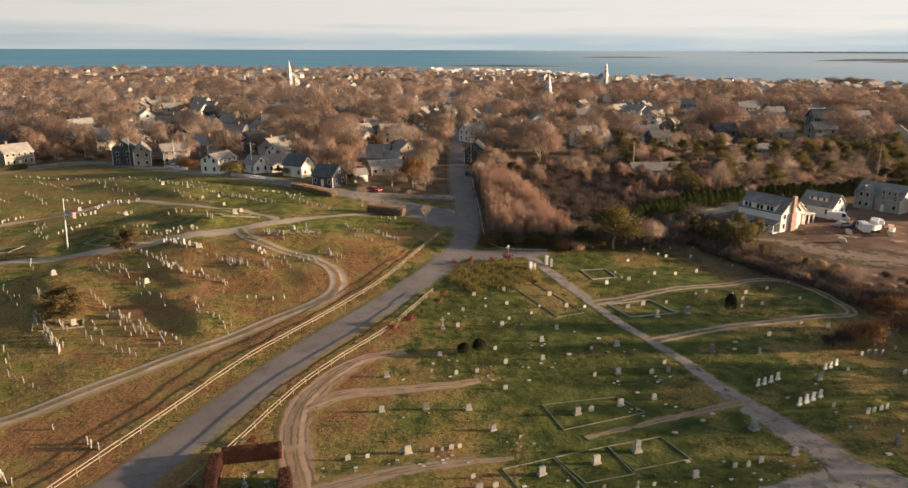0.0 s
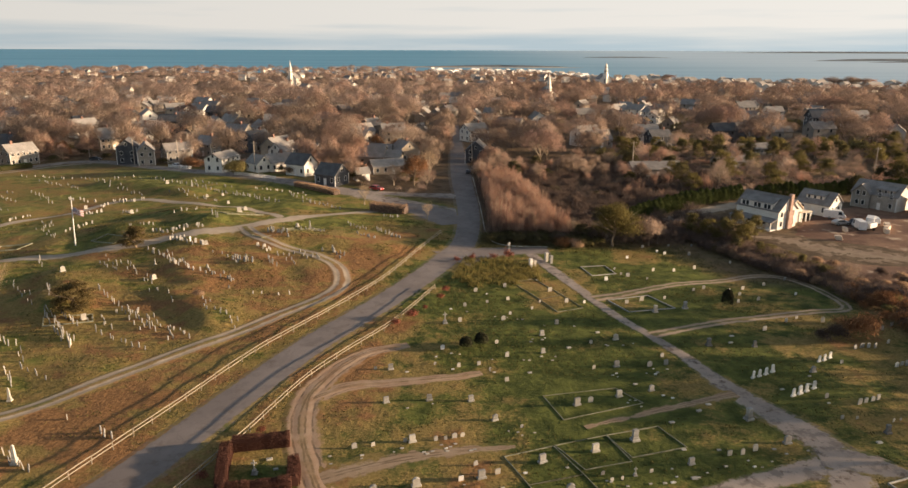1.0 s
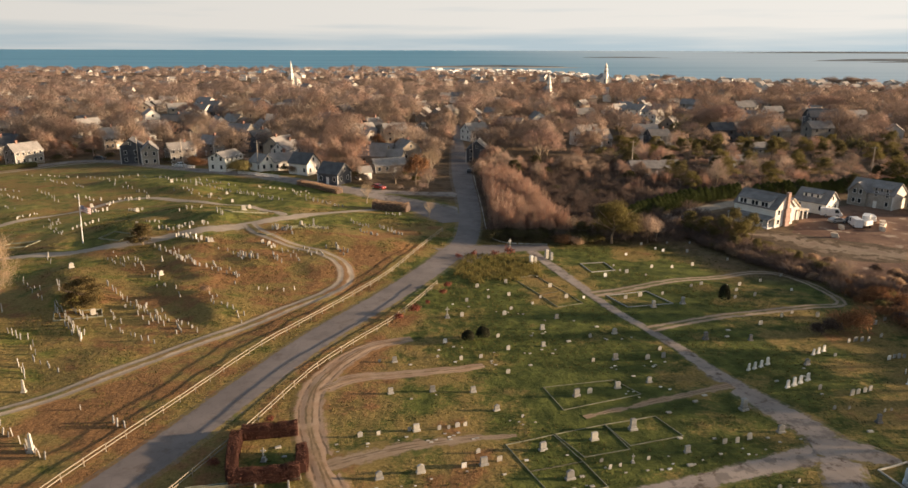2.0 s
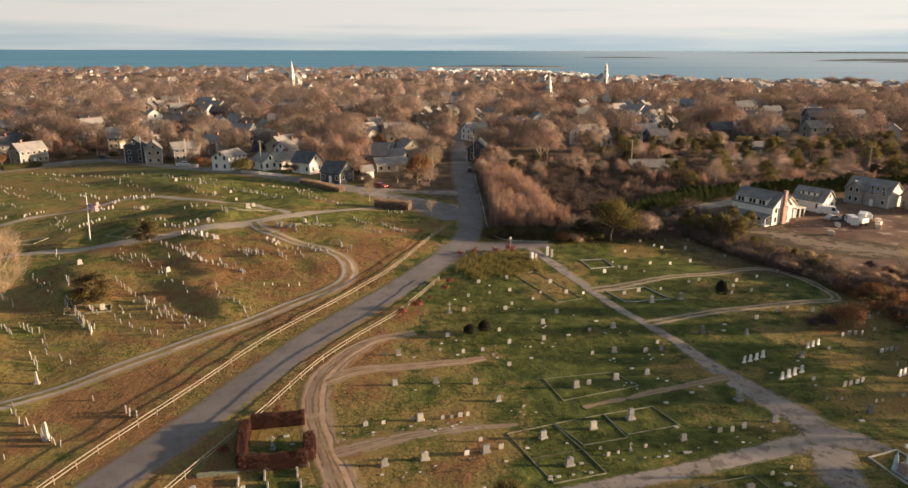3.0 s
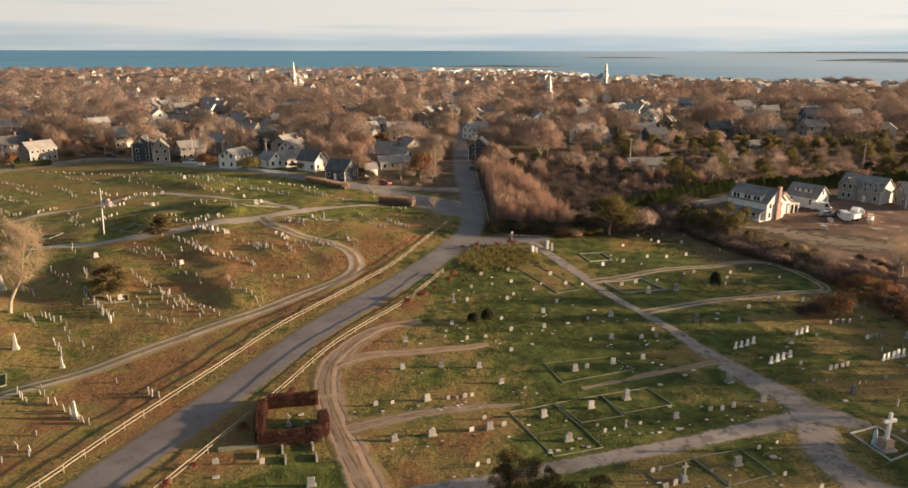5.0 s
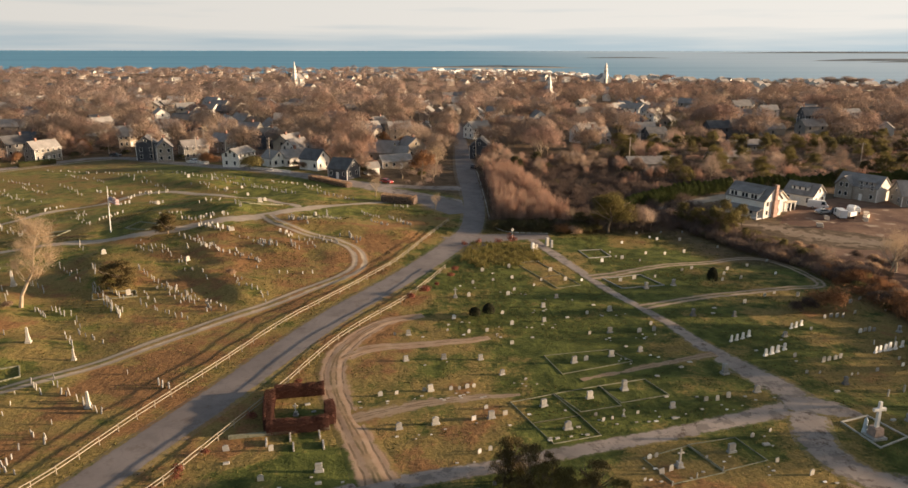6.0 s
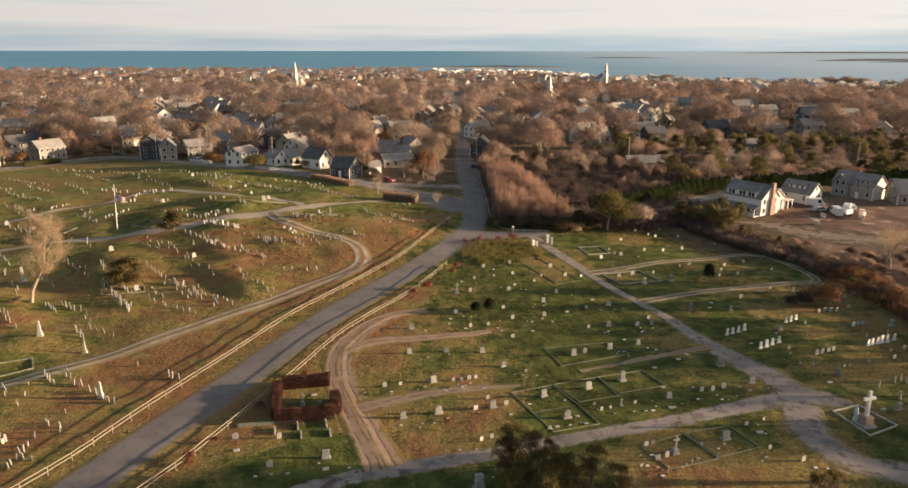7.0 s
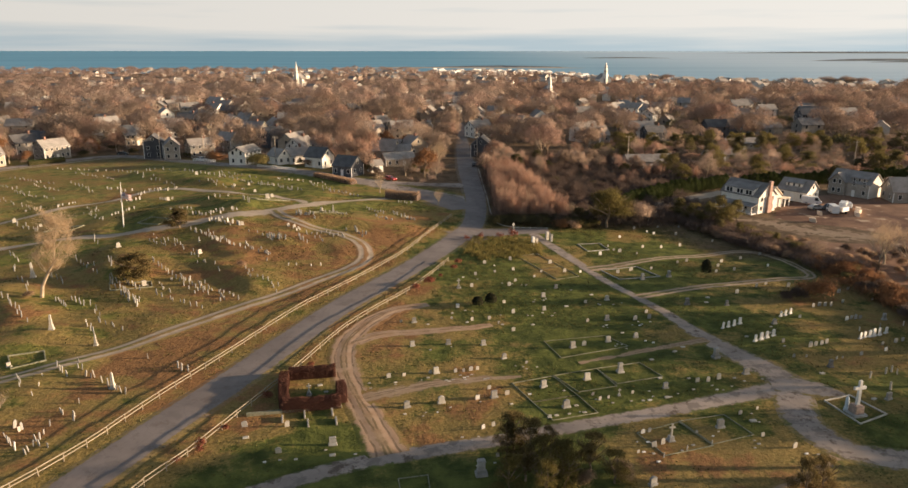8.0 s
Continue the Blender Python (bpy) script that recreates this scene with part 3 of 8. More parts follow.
def part(name, bm, material, parent=None, label=""):
    """Links a bmesh as one mesh object, under a thing or part if one is given."""
    me = bpy.data.meshes.new(name)
    bm.to_mesh(me)
    bm.free()
    me.materials.append(material)
    ob = new(name, me)
    if parent:
        ob.parent = parent
    return tagged(ob, label)


def shared(name, me, parent, m):
    """Another object on the same mesh."""
    ob = new(name, me)
    ob.parent = parent
    ob.matrix_basis = m
    return ob


def thing(name, label, category, group="", m=None):
    ob = new(name)
    ob.empty_display_size = 0.2
    if m:
        ob.matrix_basis = m
    return tagged(ob, label, category, group)


def box(bm, x, y, z, sx, sy, sz, taper=1.0, bevel=0.0, rz=0.0):
    """A block with its base centre at x, y, z; taper narrows its top; bevel rounds its edges."""
    m = Matrix.Translation((x, y, z)) @ Matrix.Rotation(rz, 4, "Z")
    vs = []
    for k, zz in ((1.0, 0.0), (taper, sz)):
        for a, b in ((-1, -1), (1, -1), (1, 1), (-1, 1)):
            vs.append(bm.verts.new(m @ Vector((a * sx / 2 * k, b * sy / 2 * k, zz))))
    fs = [bm.faces.new([vs[i] for i in f]) for f in ((3, 2, 1, 0), (4, 5, 6, 7), (0, 1, 5, 4), (1, 2, 6, 5), (2, 3, 7, 6), (3, 0, 4, 7))]
    if bevel:
        bmesh.ops.bevel(bm, geom=list({e for f in fs for e in f.edges}), offset=bevel, segments=1, affect="EDGES")
    return bm


def prism(bm, outline, y0, y1):
    """A closed outline in x, z drawn out from y0 to y1."""
    a = [bm.verts.new((x, y0, z)) for x, z in outline]
    b = [bm.verts.new((x, y1, z)) for x, z in outline]
    bm.faces.new(a)
    bm.faces.new(b[::-1])
    n = len(a)
    for i in range(n):
        bm.faces.new((a[(i + 1) % n], a[i], b[i], b[(i + 1) % n]))
    bmesh.ops.recalc_face_normals(bm, faces=bm.faces)
    return bm


def tube(bm, pts, radii, sides=6):
    """A tapered tube through the points."""
    rings = []
    for i, p in enumerate(pts):
        d = (Vector(pts[min(i + 1, len(pts) - 1)]) - Vector(pts[max(i - 1, 0)])).normalized()
        u = d.orthogonal().normalized()
        v = d.cross(u)
        rings.append([bm.verts.new(Vector(p) + radii[i] * (math.cos(a) * u + math.sin(a) * v)) for a in [2 * math.pi * k / sides for k in range(sides)]])
    for r, s in zip(rings, rings[1:]):
        for k in range(sides):
            bm.faces.new((r[k], r[(k + 1) % sides], s[(k + 1) % sides], s[k]))
    bm.faces.new(rings[0][::-1])
    bm.faces.new(rings[-1])
    return bm


def array_mesh(name, verts, size, material, normals=None):
    """A mesh of loose pieces from an array of corners, size corners to a piece; normals, one a piece, round off the shading of a crown."""
    verts = np.asarray(verts, np.float32).reshape(-1, size, 3)
    if normals is not None:
        normals = np.asarray(normals, np.float32)
        turned = (np.cross(verts[:, 1] - verts[:, 0], verts[:, 2] - verts[:, 0]) * normals).sum(1) < 0
        verts = np.where(turned[:, None, None], verts[:, ::-1], verts)
    verts = verts.reshape(-1, 3)
    n = len(verts)
    me = bpy.data.meshes.new(name)
    me.vertices.add(n)
    me.vertices.foreach_set("co", verts.ravel())
    me.loops.add(n)
    me.loops.foreach_set("vertex_index", np.arange(n, dtype=np.int32))
    me.polygons.add(n // size)
    me.polygons.foreach_set("loop_start", np.arange(0, n, size, dtype=np.int32))
    me.update(calc_edges=True)
    if normals is not None:
        me.attributes.new("custom_normal", "FLOAT_VECTOR", "POINT").data.foreach_set("vector", np.repeat(normals, size, axis=0).ravel())
    me.materials.append(material)
    return me


def smooth_line(pts, step):
    """Evenly spaced points on a smooth curve through pts (x, y), and the unit ways along it."""
    p = np.array([q[:2] for q in pts], float)
    p = np.vstack([2 * p[0] - p[1], p, 2 * p[-1] - p[-2]])
    out = []
    for i in range(1, len(p) - 2):
        n = max(2, int(np.linalg.norm(p[i + 1] - p[i]) / step))
        for t in np.arange(n) / n:
            a, b, c, d = p[i - 1:i + 3]
            out.append(0.5 * (2 * b + (c - a) * t + (2 * a - 5 * b + 4 * c - d) * t * t + (3 * b - a - 3 * c + d) * t ** 3))
    out.append(p[-2])
    out = np.array(out)
    way = np.gradient(out, axis=0)
    return out, way / np.linalg.norm(way, axis=1)[:, None]


WAYS = []


def strip(name, pts, width, material, lift, label, category, step=1.5, columns=9, rut=0.0):
    """A way laid over the ground: a band with its own thickness along a curve; width may be one number or one a point."""
    line, way = smooth_line(pts, step)
    widths = np.interp(np.linspace(0, 1, len(line)), np.linspace(0, 1, len(pts)), [width] * len(pts) if isinstance(width, (int, float)) else width)
    WAYS.append((line, widths))
    us = [-1.4, *np.linspace(-1, 1, columns), 1.4]
    verts, across, faces = [], [], []
    for (x, y), (dx, dy), w in zip(line, way, widths):
        for u in us:
            px, py = x + dy * u * w / 2, y - dx * u * w / 2
            crown = 0.02 * (1 - min(1, abs(u)) ** 2) + rut * (1 - math.exp(-((abs(u) - 0.52) / 0.2) ** 2)) * max(0.0, min(1.0, (1 - abs(u)) / 0.3)) * (0.7 + 0.6 * noise.noise((px * 0.3, py * 0.3, 1.0)))
            verts.append((px, py, lie(px, py) + (lift + crown if abs(u) <= 1 else -0.06)))
            across.append(min(1, max(-1, u)))
    n = len(us)
    for i in range(len(line) - 1):
        for k in range(n - 1):
            faces.append((i * n + k, i * n + k + 1, (i + 1) * n + k + 1, (i + 1) * n + k))
    me = bpy.data.meshes.new(name)
    me.from_pydata(verts, [], faces)
    me.materials.append(material)
    at = me.attributes.new("across", "FLOAT", "POINT")
    at.data.foreach_set("value", across)
    me.attributes.new("wear", "FLOAT", "POINT").data.foreach_set("value", [wear(v[0], v[1]) for v in verts])
    me.shade_smooth()
    return tagged(new(name, me), label, category, kind="structure")


# ---- ground, roads and paths ----
def sheet(name, xs, ys, height, material):
    verts = [(x, y, height(x, y)) for y in ys for x in xs]
    n = len(xs)
    faces = [(j * n + i, j * n + i + 1, (j + 1) * n + i + 1, (j + 1) * n + i) for j in range(len(ys) - 1) for i in range(n - 1)]
    me = bpy.data.meshes.new(name)
    me.from_pydata(verts, [], faces)
    me.materials.append(material)
    me.attributes.new("wear", "FLOAT", "POINT").data.foreach_set("value", [wear(v[0], v[1]) if v[1] < 330 else 0.0 for v in verts])
    me.shade_smooth()
    return new(name, me)


def ground_height(x, y):
    over = y - shore(x)
    z = lie(x, y)
    return z if over < -40 else max(-10.0, z - (over + 40) * 0.06)


xs = [-3000, -2000, -1400, -1000, -800, -650, -550, -450, -380, -320, -280, -240, *np.arange(-210, -140, 3.0), *np.arange(-140, 80, 1.25), *np.arange(80, 211, 3.0), 240, 280, 320, 380, 450, 520, 600, 700, 900, 1300, 2000, 3000]
ys = [-3000, -1500, -600, -250, -120, -60, -30, *np.arange(-10, 20, 3.0), *np.arange(20, 200, 1.25), *np.arange(200, 330, 3.0), 345, 370, 400, 440, 480, 530, *np.arange(580, 1500, 30.0), 1700, 2200]
tagged(sheet("ground", xs, ys, ground_height, TURF), "burial ground turf, green and straw with bare russet patches", "ground", kind="structure")

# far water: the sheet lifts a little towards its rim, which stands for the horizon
sea_x = np.linspace(-4900, 4900, 41)
sea_y = [-4900, -2000, 0, 400, 700, 1000, 1400, 2000, 2600, 3200, 3800, 4400, 4900]
def sea_height(x, y):
    return SEA_LEVEL + (25.0 * (y - 1000) / 3900 if y > 1000 else 0.0)
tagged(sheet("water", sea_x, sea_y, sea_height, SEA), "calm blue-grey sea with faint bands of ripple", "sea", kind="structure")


def low_island(name, x, y, sx, sy, high, material, label, seed):
    """A flat bank of sand or scrub with an uneven outline, lying in the sea."""
    r = np.random.default_rng(seed)
    n, rings = 64, (1.0, 0.8, 0.45, 0.0)
    wob = [1 + 0.22 * math.sin(3 * a + seed) + 0.12 * math.sin(7 * a + 2 * seed) + 0.06 * math.sin(13 * a) for a in np.linspace(0, 2 * math.pi, n, endpoint=False)]
    verts, faces = [], []
    for q, k in enumerate(rings):
        for i in range(n):
            a = 2 * math.pi * i / n
            px, py = x + sx * k * wob[i] * math.cos(a), y + sy * k * wob[i] * math.sin(a)
            verts.append((px, py, sea_height(px, py) - 1.0 + (0, 1.6, high, high + 1.0)[q] + (r.uniform(-0.4, 0.6) if q > 1 else 0)))
    for q in range(len(rings) - 1):
        for i in range(n):
            faces.append((q * n + i, q * n + (i + 1) % n, (q + 1) * n + (i + 1) % n, (q + 1) * n + i))
    me = bpy.data.meshes.new(name)
    me.from_pydata(verts, [], faces)
    me.materials.append(material)
    return tagged(new(name, me), label, "island", kind="structure")


low_island("sandbar", 0, 1640, 300, 32, 1.2, SAND, "long low sandbar lying in the harbour mouth", 3)
low_island("scrub_bank", 120, 1675, 170, 26, 3.6, SCRUB_LAND, "dark low scrub on the sandbar's back", 5)
low_island("far_spit", 640, 2720, 170, 40, 3.0, SCRUB_LAND, "thin far spit of sand and scrub", 8)
low_island("far_point", 1420, 2330, 290, 40, 6.0, SCRUB_LAND, "dark wooded point across the water", 9)
low_island("near_point", 1420, 2150, 170, 25, 3.5, SCRUB_LAND, "low dark spit across the water", 11)
low_island("far_coast", 2560, 4100, 1050, 80, 8.0, SCRUB_LAND, "faint far coast on the horizon", 13)

MAIN = [(-43.5, 22), (-41.6, 34), (-38.7, 44.1), (-33.9, 57.4), (-30, 67.3), (-25.3, 80.4), (-18.9, 96.8), (-10, 114.2), (-3.5, 128.5), (0.4, 138.9),
    (4.6, 154), (6.0, 184.3), (5.0, 219.8), (4.4, 262), (4.2, 300), (4.5, 345), (4, 400)]
strip("road", MAIN, [5.6, 5.6, 5.6, 5.6, 5.6, 5.7, 5.8, 6.2, 6.8, 7.2, 6.8, 6.4, 6.0, 4.6, 4.2, 4.0, 4.0], ASPHALT, 0.06, "grey asphalt road with patched and sandy edges", "road")
strip("side_road", [(1.0, 139.0), (7, 143.6), (13, 145.8), (18, 146.6), (22.5, 147.0)], [12, 8.5, 6.0, 5.2, 5], ASPHALT, 0.05, "short asphalt drive to the cemetery gate", "road")
def road_kerb(pts, label):
    """Pale granite kerb stones set along a bend, each a little proud of the road."""
    ob = tagged(new("road_kerb"), label, "kerb", kind="structure")
    line, way = smooth_line(pts, 1.2)
    first = None
    for (x, y), (dx, dy) in zip(line, way):
        m = pose(x, y, lie(x, y) - 0.08, 0, 0, math.degrees(math.atan2(dy, dx)))
        if first is None:
            first = part("kerbstone", box(bmesh.new(), 0, 0, 0, 1.17, 0.22, 0.26, 1.0, 0.02), STONE_PALE, ob)
            first.matrix_basis = m
        else:
            shared("kerbstone", first.data, ob, m)


road_kerb([(8.6, 230), (9.1, 200), (9.4, 180), (9.4, 166), (9.8, 157.5), (11, 152.6), (13.8, 150.1), (18, 149.5), (22, 149.6)], "pale granite kerb round the bend of the road")
BACK = [(-186, 205), (-169.4, 225.5), (-163.2, 234.9), (-152.1, 250.2), (-141.4, 263.8), (-127.7, 264.6), (-106.4, 249.9), (-78.9, 228.1), (-55.1, 215.3), (-33.5, 203.9), (-14.8, 192.4), (2.4, 180.2)]
strip("back_road", BACK, [7, 7, 7, 7, 7, 7, 7, 7, 7, 7, 7.5, 9], LANE_ASPHALT, 0.035, "asphalt street along a row of houses", "road")
strip("junction_mouth", [(-15, 189), (-8, 184), (-2, 178), (2.5, 168)], [7, 11, 13, 8], ASPHALT, 0.05, "wide asphalt mouth of the street at the road", "road")
strip("back_road_fork", [(-33.5, 203.9), (-25, 201.5), (-12, 200.5), (5.0, 200.5)], [7, 5, 4.6, 7], LANE_ASPHALT, 0.045, "asphalt fork of the street at the junction", "road")
strip("pavement", [(-177, 208), (-166, 222.5), (-158.5, 231.5), (-149, 243.5), (-139.5, 256.5), (-132, 261)], 1.7, GRAVEL, 0.05, "pale footway along the street", "pavement")
P1 = [(-125, 121), (-103.3, 129.2), (-93.1, 133.4), (-85.2, 135.4), (-76.8, 137), (-64.6, 139.6), (-53, 145.4), (-46.9, 149), (-42.3, 153.5), (-39.6, 159), (-34.5, 164.9), (-23.4, 174.7), (-14.3, 184)]
strip("path_west", P1, [3, 3, 3, 3, 3.2, 3.6, 4, 4.6, 5, 4.4, 3.4, 3, 3], GRAVEL, 0.05, "pale gravel carriage path through the graves", "path")
P2 = [(-115.6, 148.3), (-111.1, 157.3), (-106.6, 167), (-101.3, 172.9), (-95.9, 178.7), (-92.3, 185.6), (-89.1, 189.3), (-82.7, 190.7), (-72.8, 187.1), (-60.4, 180.8), (-50.8, 175.3), (-42.4, 167.4), (-37.8, 161.5)]
strip("path_knoll", P2, 2.6, GRAVEL, 0.04, "pale gravel path over the knoll", "path")
P3 = [(-44.5, 151.5), (-40.8, 145.6), (-35.8, 141.6), (-30, 138.6), (-25.7, 135.9), (-22, 132.2), (-19.8, 128), (-18.8, 123.6), (-19.1, 119.3), (-21.4, 114.3), (-25.1, 109.6),
    (-30.1, 102.5), (-34, 97.6), (-37.7, 93.3), (-44.2, 84.7), (-49.8, 77.3), (-55.1, 71.9), (-61.5, 67), (-71, 61)]
strip("track_west", P3, [4, 3.4, 3, 3, 3.2, 3.6, 3.6, 3.4, 3.2, 3.2, 3.2, 3.2, 3.2, 3.2, 3.2, 3.2, 3.2, 3.2, 3.2], GREY_RUTS, 0.03, "twin-rutted track with a grassy crown", "track", 1.2, 17, 0.08)
D1 = [(-5.0, 96), (-10.2, 93.6), (-13.3, 89.7), (-15.5, 84.8), (-16.6, 80.3), (-16.4, 75.2), (-15.3, 69.7), (-13.6, 64.6), (-11.8, 60.1), (-9.9, 55.4), (-7.8, 49.9)]
strip("track_loop", D1, [2.4, 3.0, 3.7, 4.1, 4.3, 4.3, 4.2, 4.1, 4.1, 4.3, 5.0], RUTS, 0.025, "sandy rutted track looping round a lawn", "track", 0.8, 21, 0.05)
strip("track_branch", [(-16.4, 79.3), (-11.7, 83), (-6.4, 84.1), (0.8, 85.5), (5.4, 87.1)], [3.6, 3.0, 2.6, 2.4, 1.8], RUTS, 0.02, "worn sandy track fading into grass", "track", 0.8, 17, 0.04)
D3 = [(-12.8, 62.3), (-9.9, 63.9), (-5.5, 65.7), (0.5, 67.4), (8.3, 68.7), (16.7, 72.6), (23.9, 75.6), (30.4, 78.1), (37.5, 81)]
strip("track_cross", D3[:5], [4.6, 4.2, 3.6, 2.8, 1.4], FAINT, 0.04, "worn sandy track fading out between grave plots", "track")
strip("track_spur", D3[5:], [1.4, 2.0, 2.4, 2.8], FAINT, 0.04, "thin sandy track joining the lane", "track")
A1 = [(-36, 34), (-27, 39.3), (-19, 44.1), (-14.3, 46.7), (-9.7, 48.8), (-4.8, 50.3), (0.2, 51.6), (4.1, 52.5), (10.9, 54.9), (17.5, 57.1), (25.0, 59.3), (33.2, 62.2), (41.5, 65.0)]
strip("lane_south", A1, [2.6, 2.6, 2.6, 2.6, 2.6, 2.6, 2.5, 2.4, 2.4, 2.5, 2.6, 2.9, 4.2], LANE_ASPHALT, 0.02, "narrow worn asphalt lane", "path")
A2 = [(17.2, 147.5), (20.4, 137), (22.8, 128.8), (25.1, 120.5), (26.6, 114.5), (29.1, 106.2), (31.8, 99.6), (34.2, 93), (35.8, 86.6), (38.0, 80.6), (40.1, 75.4), (42.0, 71.4), (43.0, 67.6), (42.2, 63.6), (41.0, 59.9), (40.3, 56.4), (40.9, 53.2), (42.4, 50.5), (45.4, 49.2), (49.5, 48.5), (58, 48)]
strip("lane_east", A2, [2.8, 2.5, 2.4, 2.7, 2.6, 2.3, 2.1, 1.9, 1.8, 1.9, 2.0, 2.4, 3.4, 4.4, 4.6, 4.6, 4.4, 4.4, 4.2, 4, 4], LANE_ASPHALT, 0.032, "cracked asphalt lane between lawns of graves", "path")
D4 = [(26.4, 116.7), (34.7, 120.4), (44.5, 125.7), (54.4, 129.4), (62.1, 132.6), (66.9, 130.9), (69.1, 124.7), (69.6, 115.4), (68, 111.8), (63.1, 110.6), (55.8, 108.6), (43.6, 105), (32, 100)]
strip("track_east", D4, [4, 3, 2.8, 2.8, 2.8, 2.8, 2.4, 2.2, 2.4, 2.6, 2.6, 2.6, 3.0], FAINT_RUTS, 0.03, "sandy track round the eastern plots", "track", 1.0, 17, 0.06)
strip("junction_apron", [(40.8, 66.6), (43.2, 66.0), (45.4, 64.9), (47.2, 64.0), (48.8, 63.2)], [4.6, 5.6, 5.2, 3.8, 0.6], LANE_ASPHALT, 0.045, "broken asphalt apron worn out beside the lane", "path", 0.8)
strip("sandy_fork", [(40.2, 49.3), (37.6, 47.0), (34.2, 45.0), (29, 42.5)], [2.4, 1.8, 1.4, 1.2], FAINT, 0.05, "sandy footpath leaving the lane", "path")
# bare building plot and its drive
strip("building_plot", [(88, 106), (91, 124), (97, 142), (112, 157), (150, 166)], [14, 22, 42, 58, 60], SOIL, 0.04, "bare brown earth round houses being built", "ground", 4.0)
strip("sandy_spread", [(72, 161), (77.1, 159.1), (81.4, 155.4), (86, 150.3), (92, 146), (101, 142)], [3, 9, 13, 15, 16, 8], SAND_SPREAD, 0.06, "pale dry sand spread over the bare plot", "ground", 2.0)
strip("drive", [(50, 168), (61, 178.5), (72, 186.5), (84, 194)], 6.0, GRAVEL, 0.07, "gravel drive beside a clipped hedge", "path")

# ---- where the gravestones stand: x, y, size; rows: both ends, number, size; plots: corners ----
TABLETS_EAST = [(5.7, 119.3, 1), (11.1, 122, 1), (3.6, 112.2, 0.9), (11.2, 115.6, 0.9), (7.5, 114.1, 0.8), (2.7, 105.4, 1), (11, 108.8, 0.8), (9.7, 106.1, 1), 
    (14.9, 111.3, 0.7), (8, 96.6, 0.9), (9.2, 92.2, 0.9), (22, 96.6, 0.9), (-0, 94.6, 1), (-9.1, 88.1, 0.7), (-1, 89.6, 0.6), (2.3, 88.9, 0.8), 
    (5.1, 89.6, 0.8), (8.6, 84.7, 1), (20.8, 88.3, 0.8), (18.5, 78.7, 1), (28.6, 88.8, 1), (31.2, 91.9, 0.9), (31, 89.3, 1), (3.8, 65.1, 0.8), 
    (2.2, 62.3, 0.9), (6, 63.5, 0.9), (2.6, 55.1, 0.8), (3.8, 55.6, 0.7), (9.4, 72.8, 0.6), (-3.9, 69.6, 0.8)]
TABLETS_SOUTH = [(-0.5, 69.9, 0.7), (0.6, 70.1, 0.7), (1.6, 70.5, 0.8), (2.5, 70.8, 0.8), (-9.4, 68.4, 0.9), (-7.4, 68.8, 0.8), (-20.1, 55.7, 0.9), (-19.8, 50.2, 0.9), 
    (-25, 55.7, 1), (31.2, 66.7, 1), (32.7, 66.9, 0.9), (34.4, 67.7, 1), (26.9, 54.2, 0.6), (20.8, 54.2, 0.8), (21.6, 54.5, 0.8), (21.3, 51.3, 1), 
    (22.4, 51.9, 0.9), (19.2, 50.1, 0.6), (33.6, 58.5, 0.7), (36.1, 59.6, 0.6), (34.2, 53.5, 0.7), (36.7, 51.1, 1), (3.9, 49.3, 0.7), (16.8, 63.3, 0.6), 
    (17.5, 62.2, 0.6), (18.6, 62.4, 0.6), (21.9, 63.6, 0.6)]
TABLETS_LANE = [(48.4, 79.7, 1), (51.6, 78, 1), (52.6, 78.4, 1), (53.7, 78.8, 1), (54.6, 79.2, 1), (55.8, 90, 0.8), (47.6, 74.6, 0.8), (49.4, 74.6, 0.6), 
    (53.4, 74, 0.6), (54.4, 74.3, 0.5), (62.1, 76.9, 0.9), (57.6, 75.3, 0.8), (63, 79.2, 0.7), (65.4, 80, 1), (66.8, 80.5, 0.8), (60.4, 94.8, 1), 
    (61.7, 95.4, 1), (62.7, 95.4, 1), (63.7, 95.4, 1), (62.9, 88.9, 1), (63.9, 89.4, 1), (64.6, 89.4, 1), (65.3, 89.4, 1)]
TABLETS_HIGH = [(66.6, 97.1, 0.8), (72.5, 98.3, 0.6), (50.4, 102.4, 1), (55.3, 105.7, 0.8), (57.6, 107.1, 0.8), (61.2, 105.7, 1), (68.7, 102.3, 1), (71.3, 104, 0.8), 
    (30.9, 127.5, 1), (35.7, 130.3, 1.1), (41.8, 134.4, 0.9), (46.1, 134.8, 0.8), (53, 146.5, 0.9), (51.1, 137.3, 1), (38.7, 143.2, 0.8), 
    (44.1, 151.3, 0.8), (46.4, 148, 0.7), (47.7, 146.6, 0.8), (50.4, 152.8, 0.7), (55.7, 153.1, 0.7), (60, 141.4, 0.8), (48, 123.1, 0.9), 
    (52.3, 121.9, 0.7), (55.4, 123.5, 0.9)]
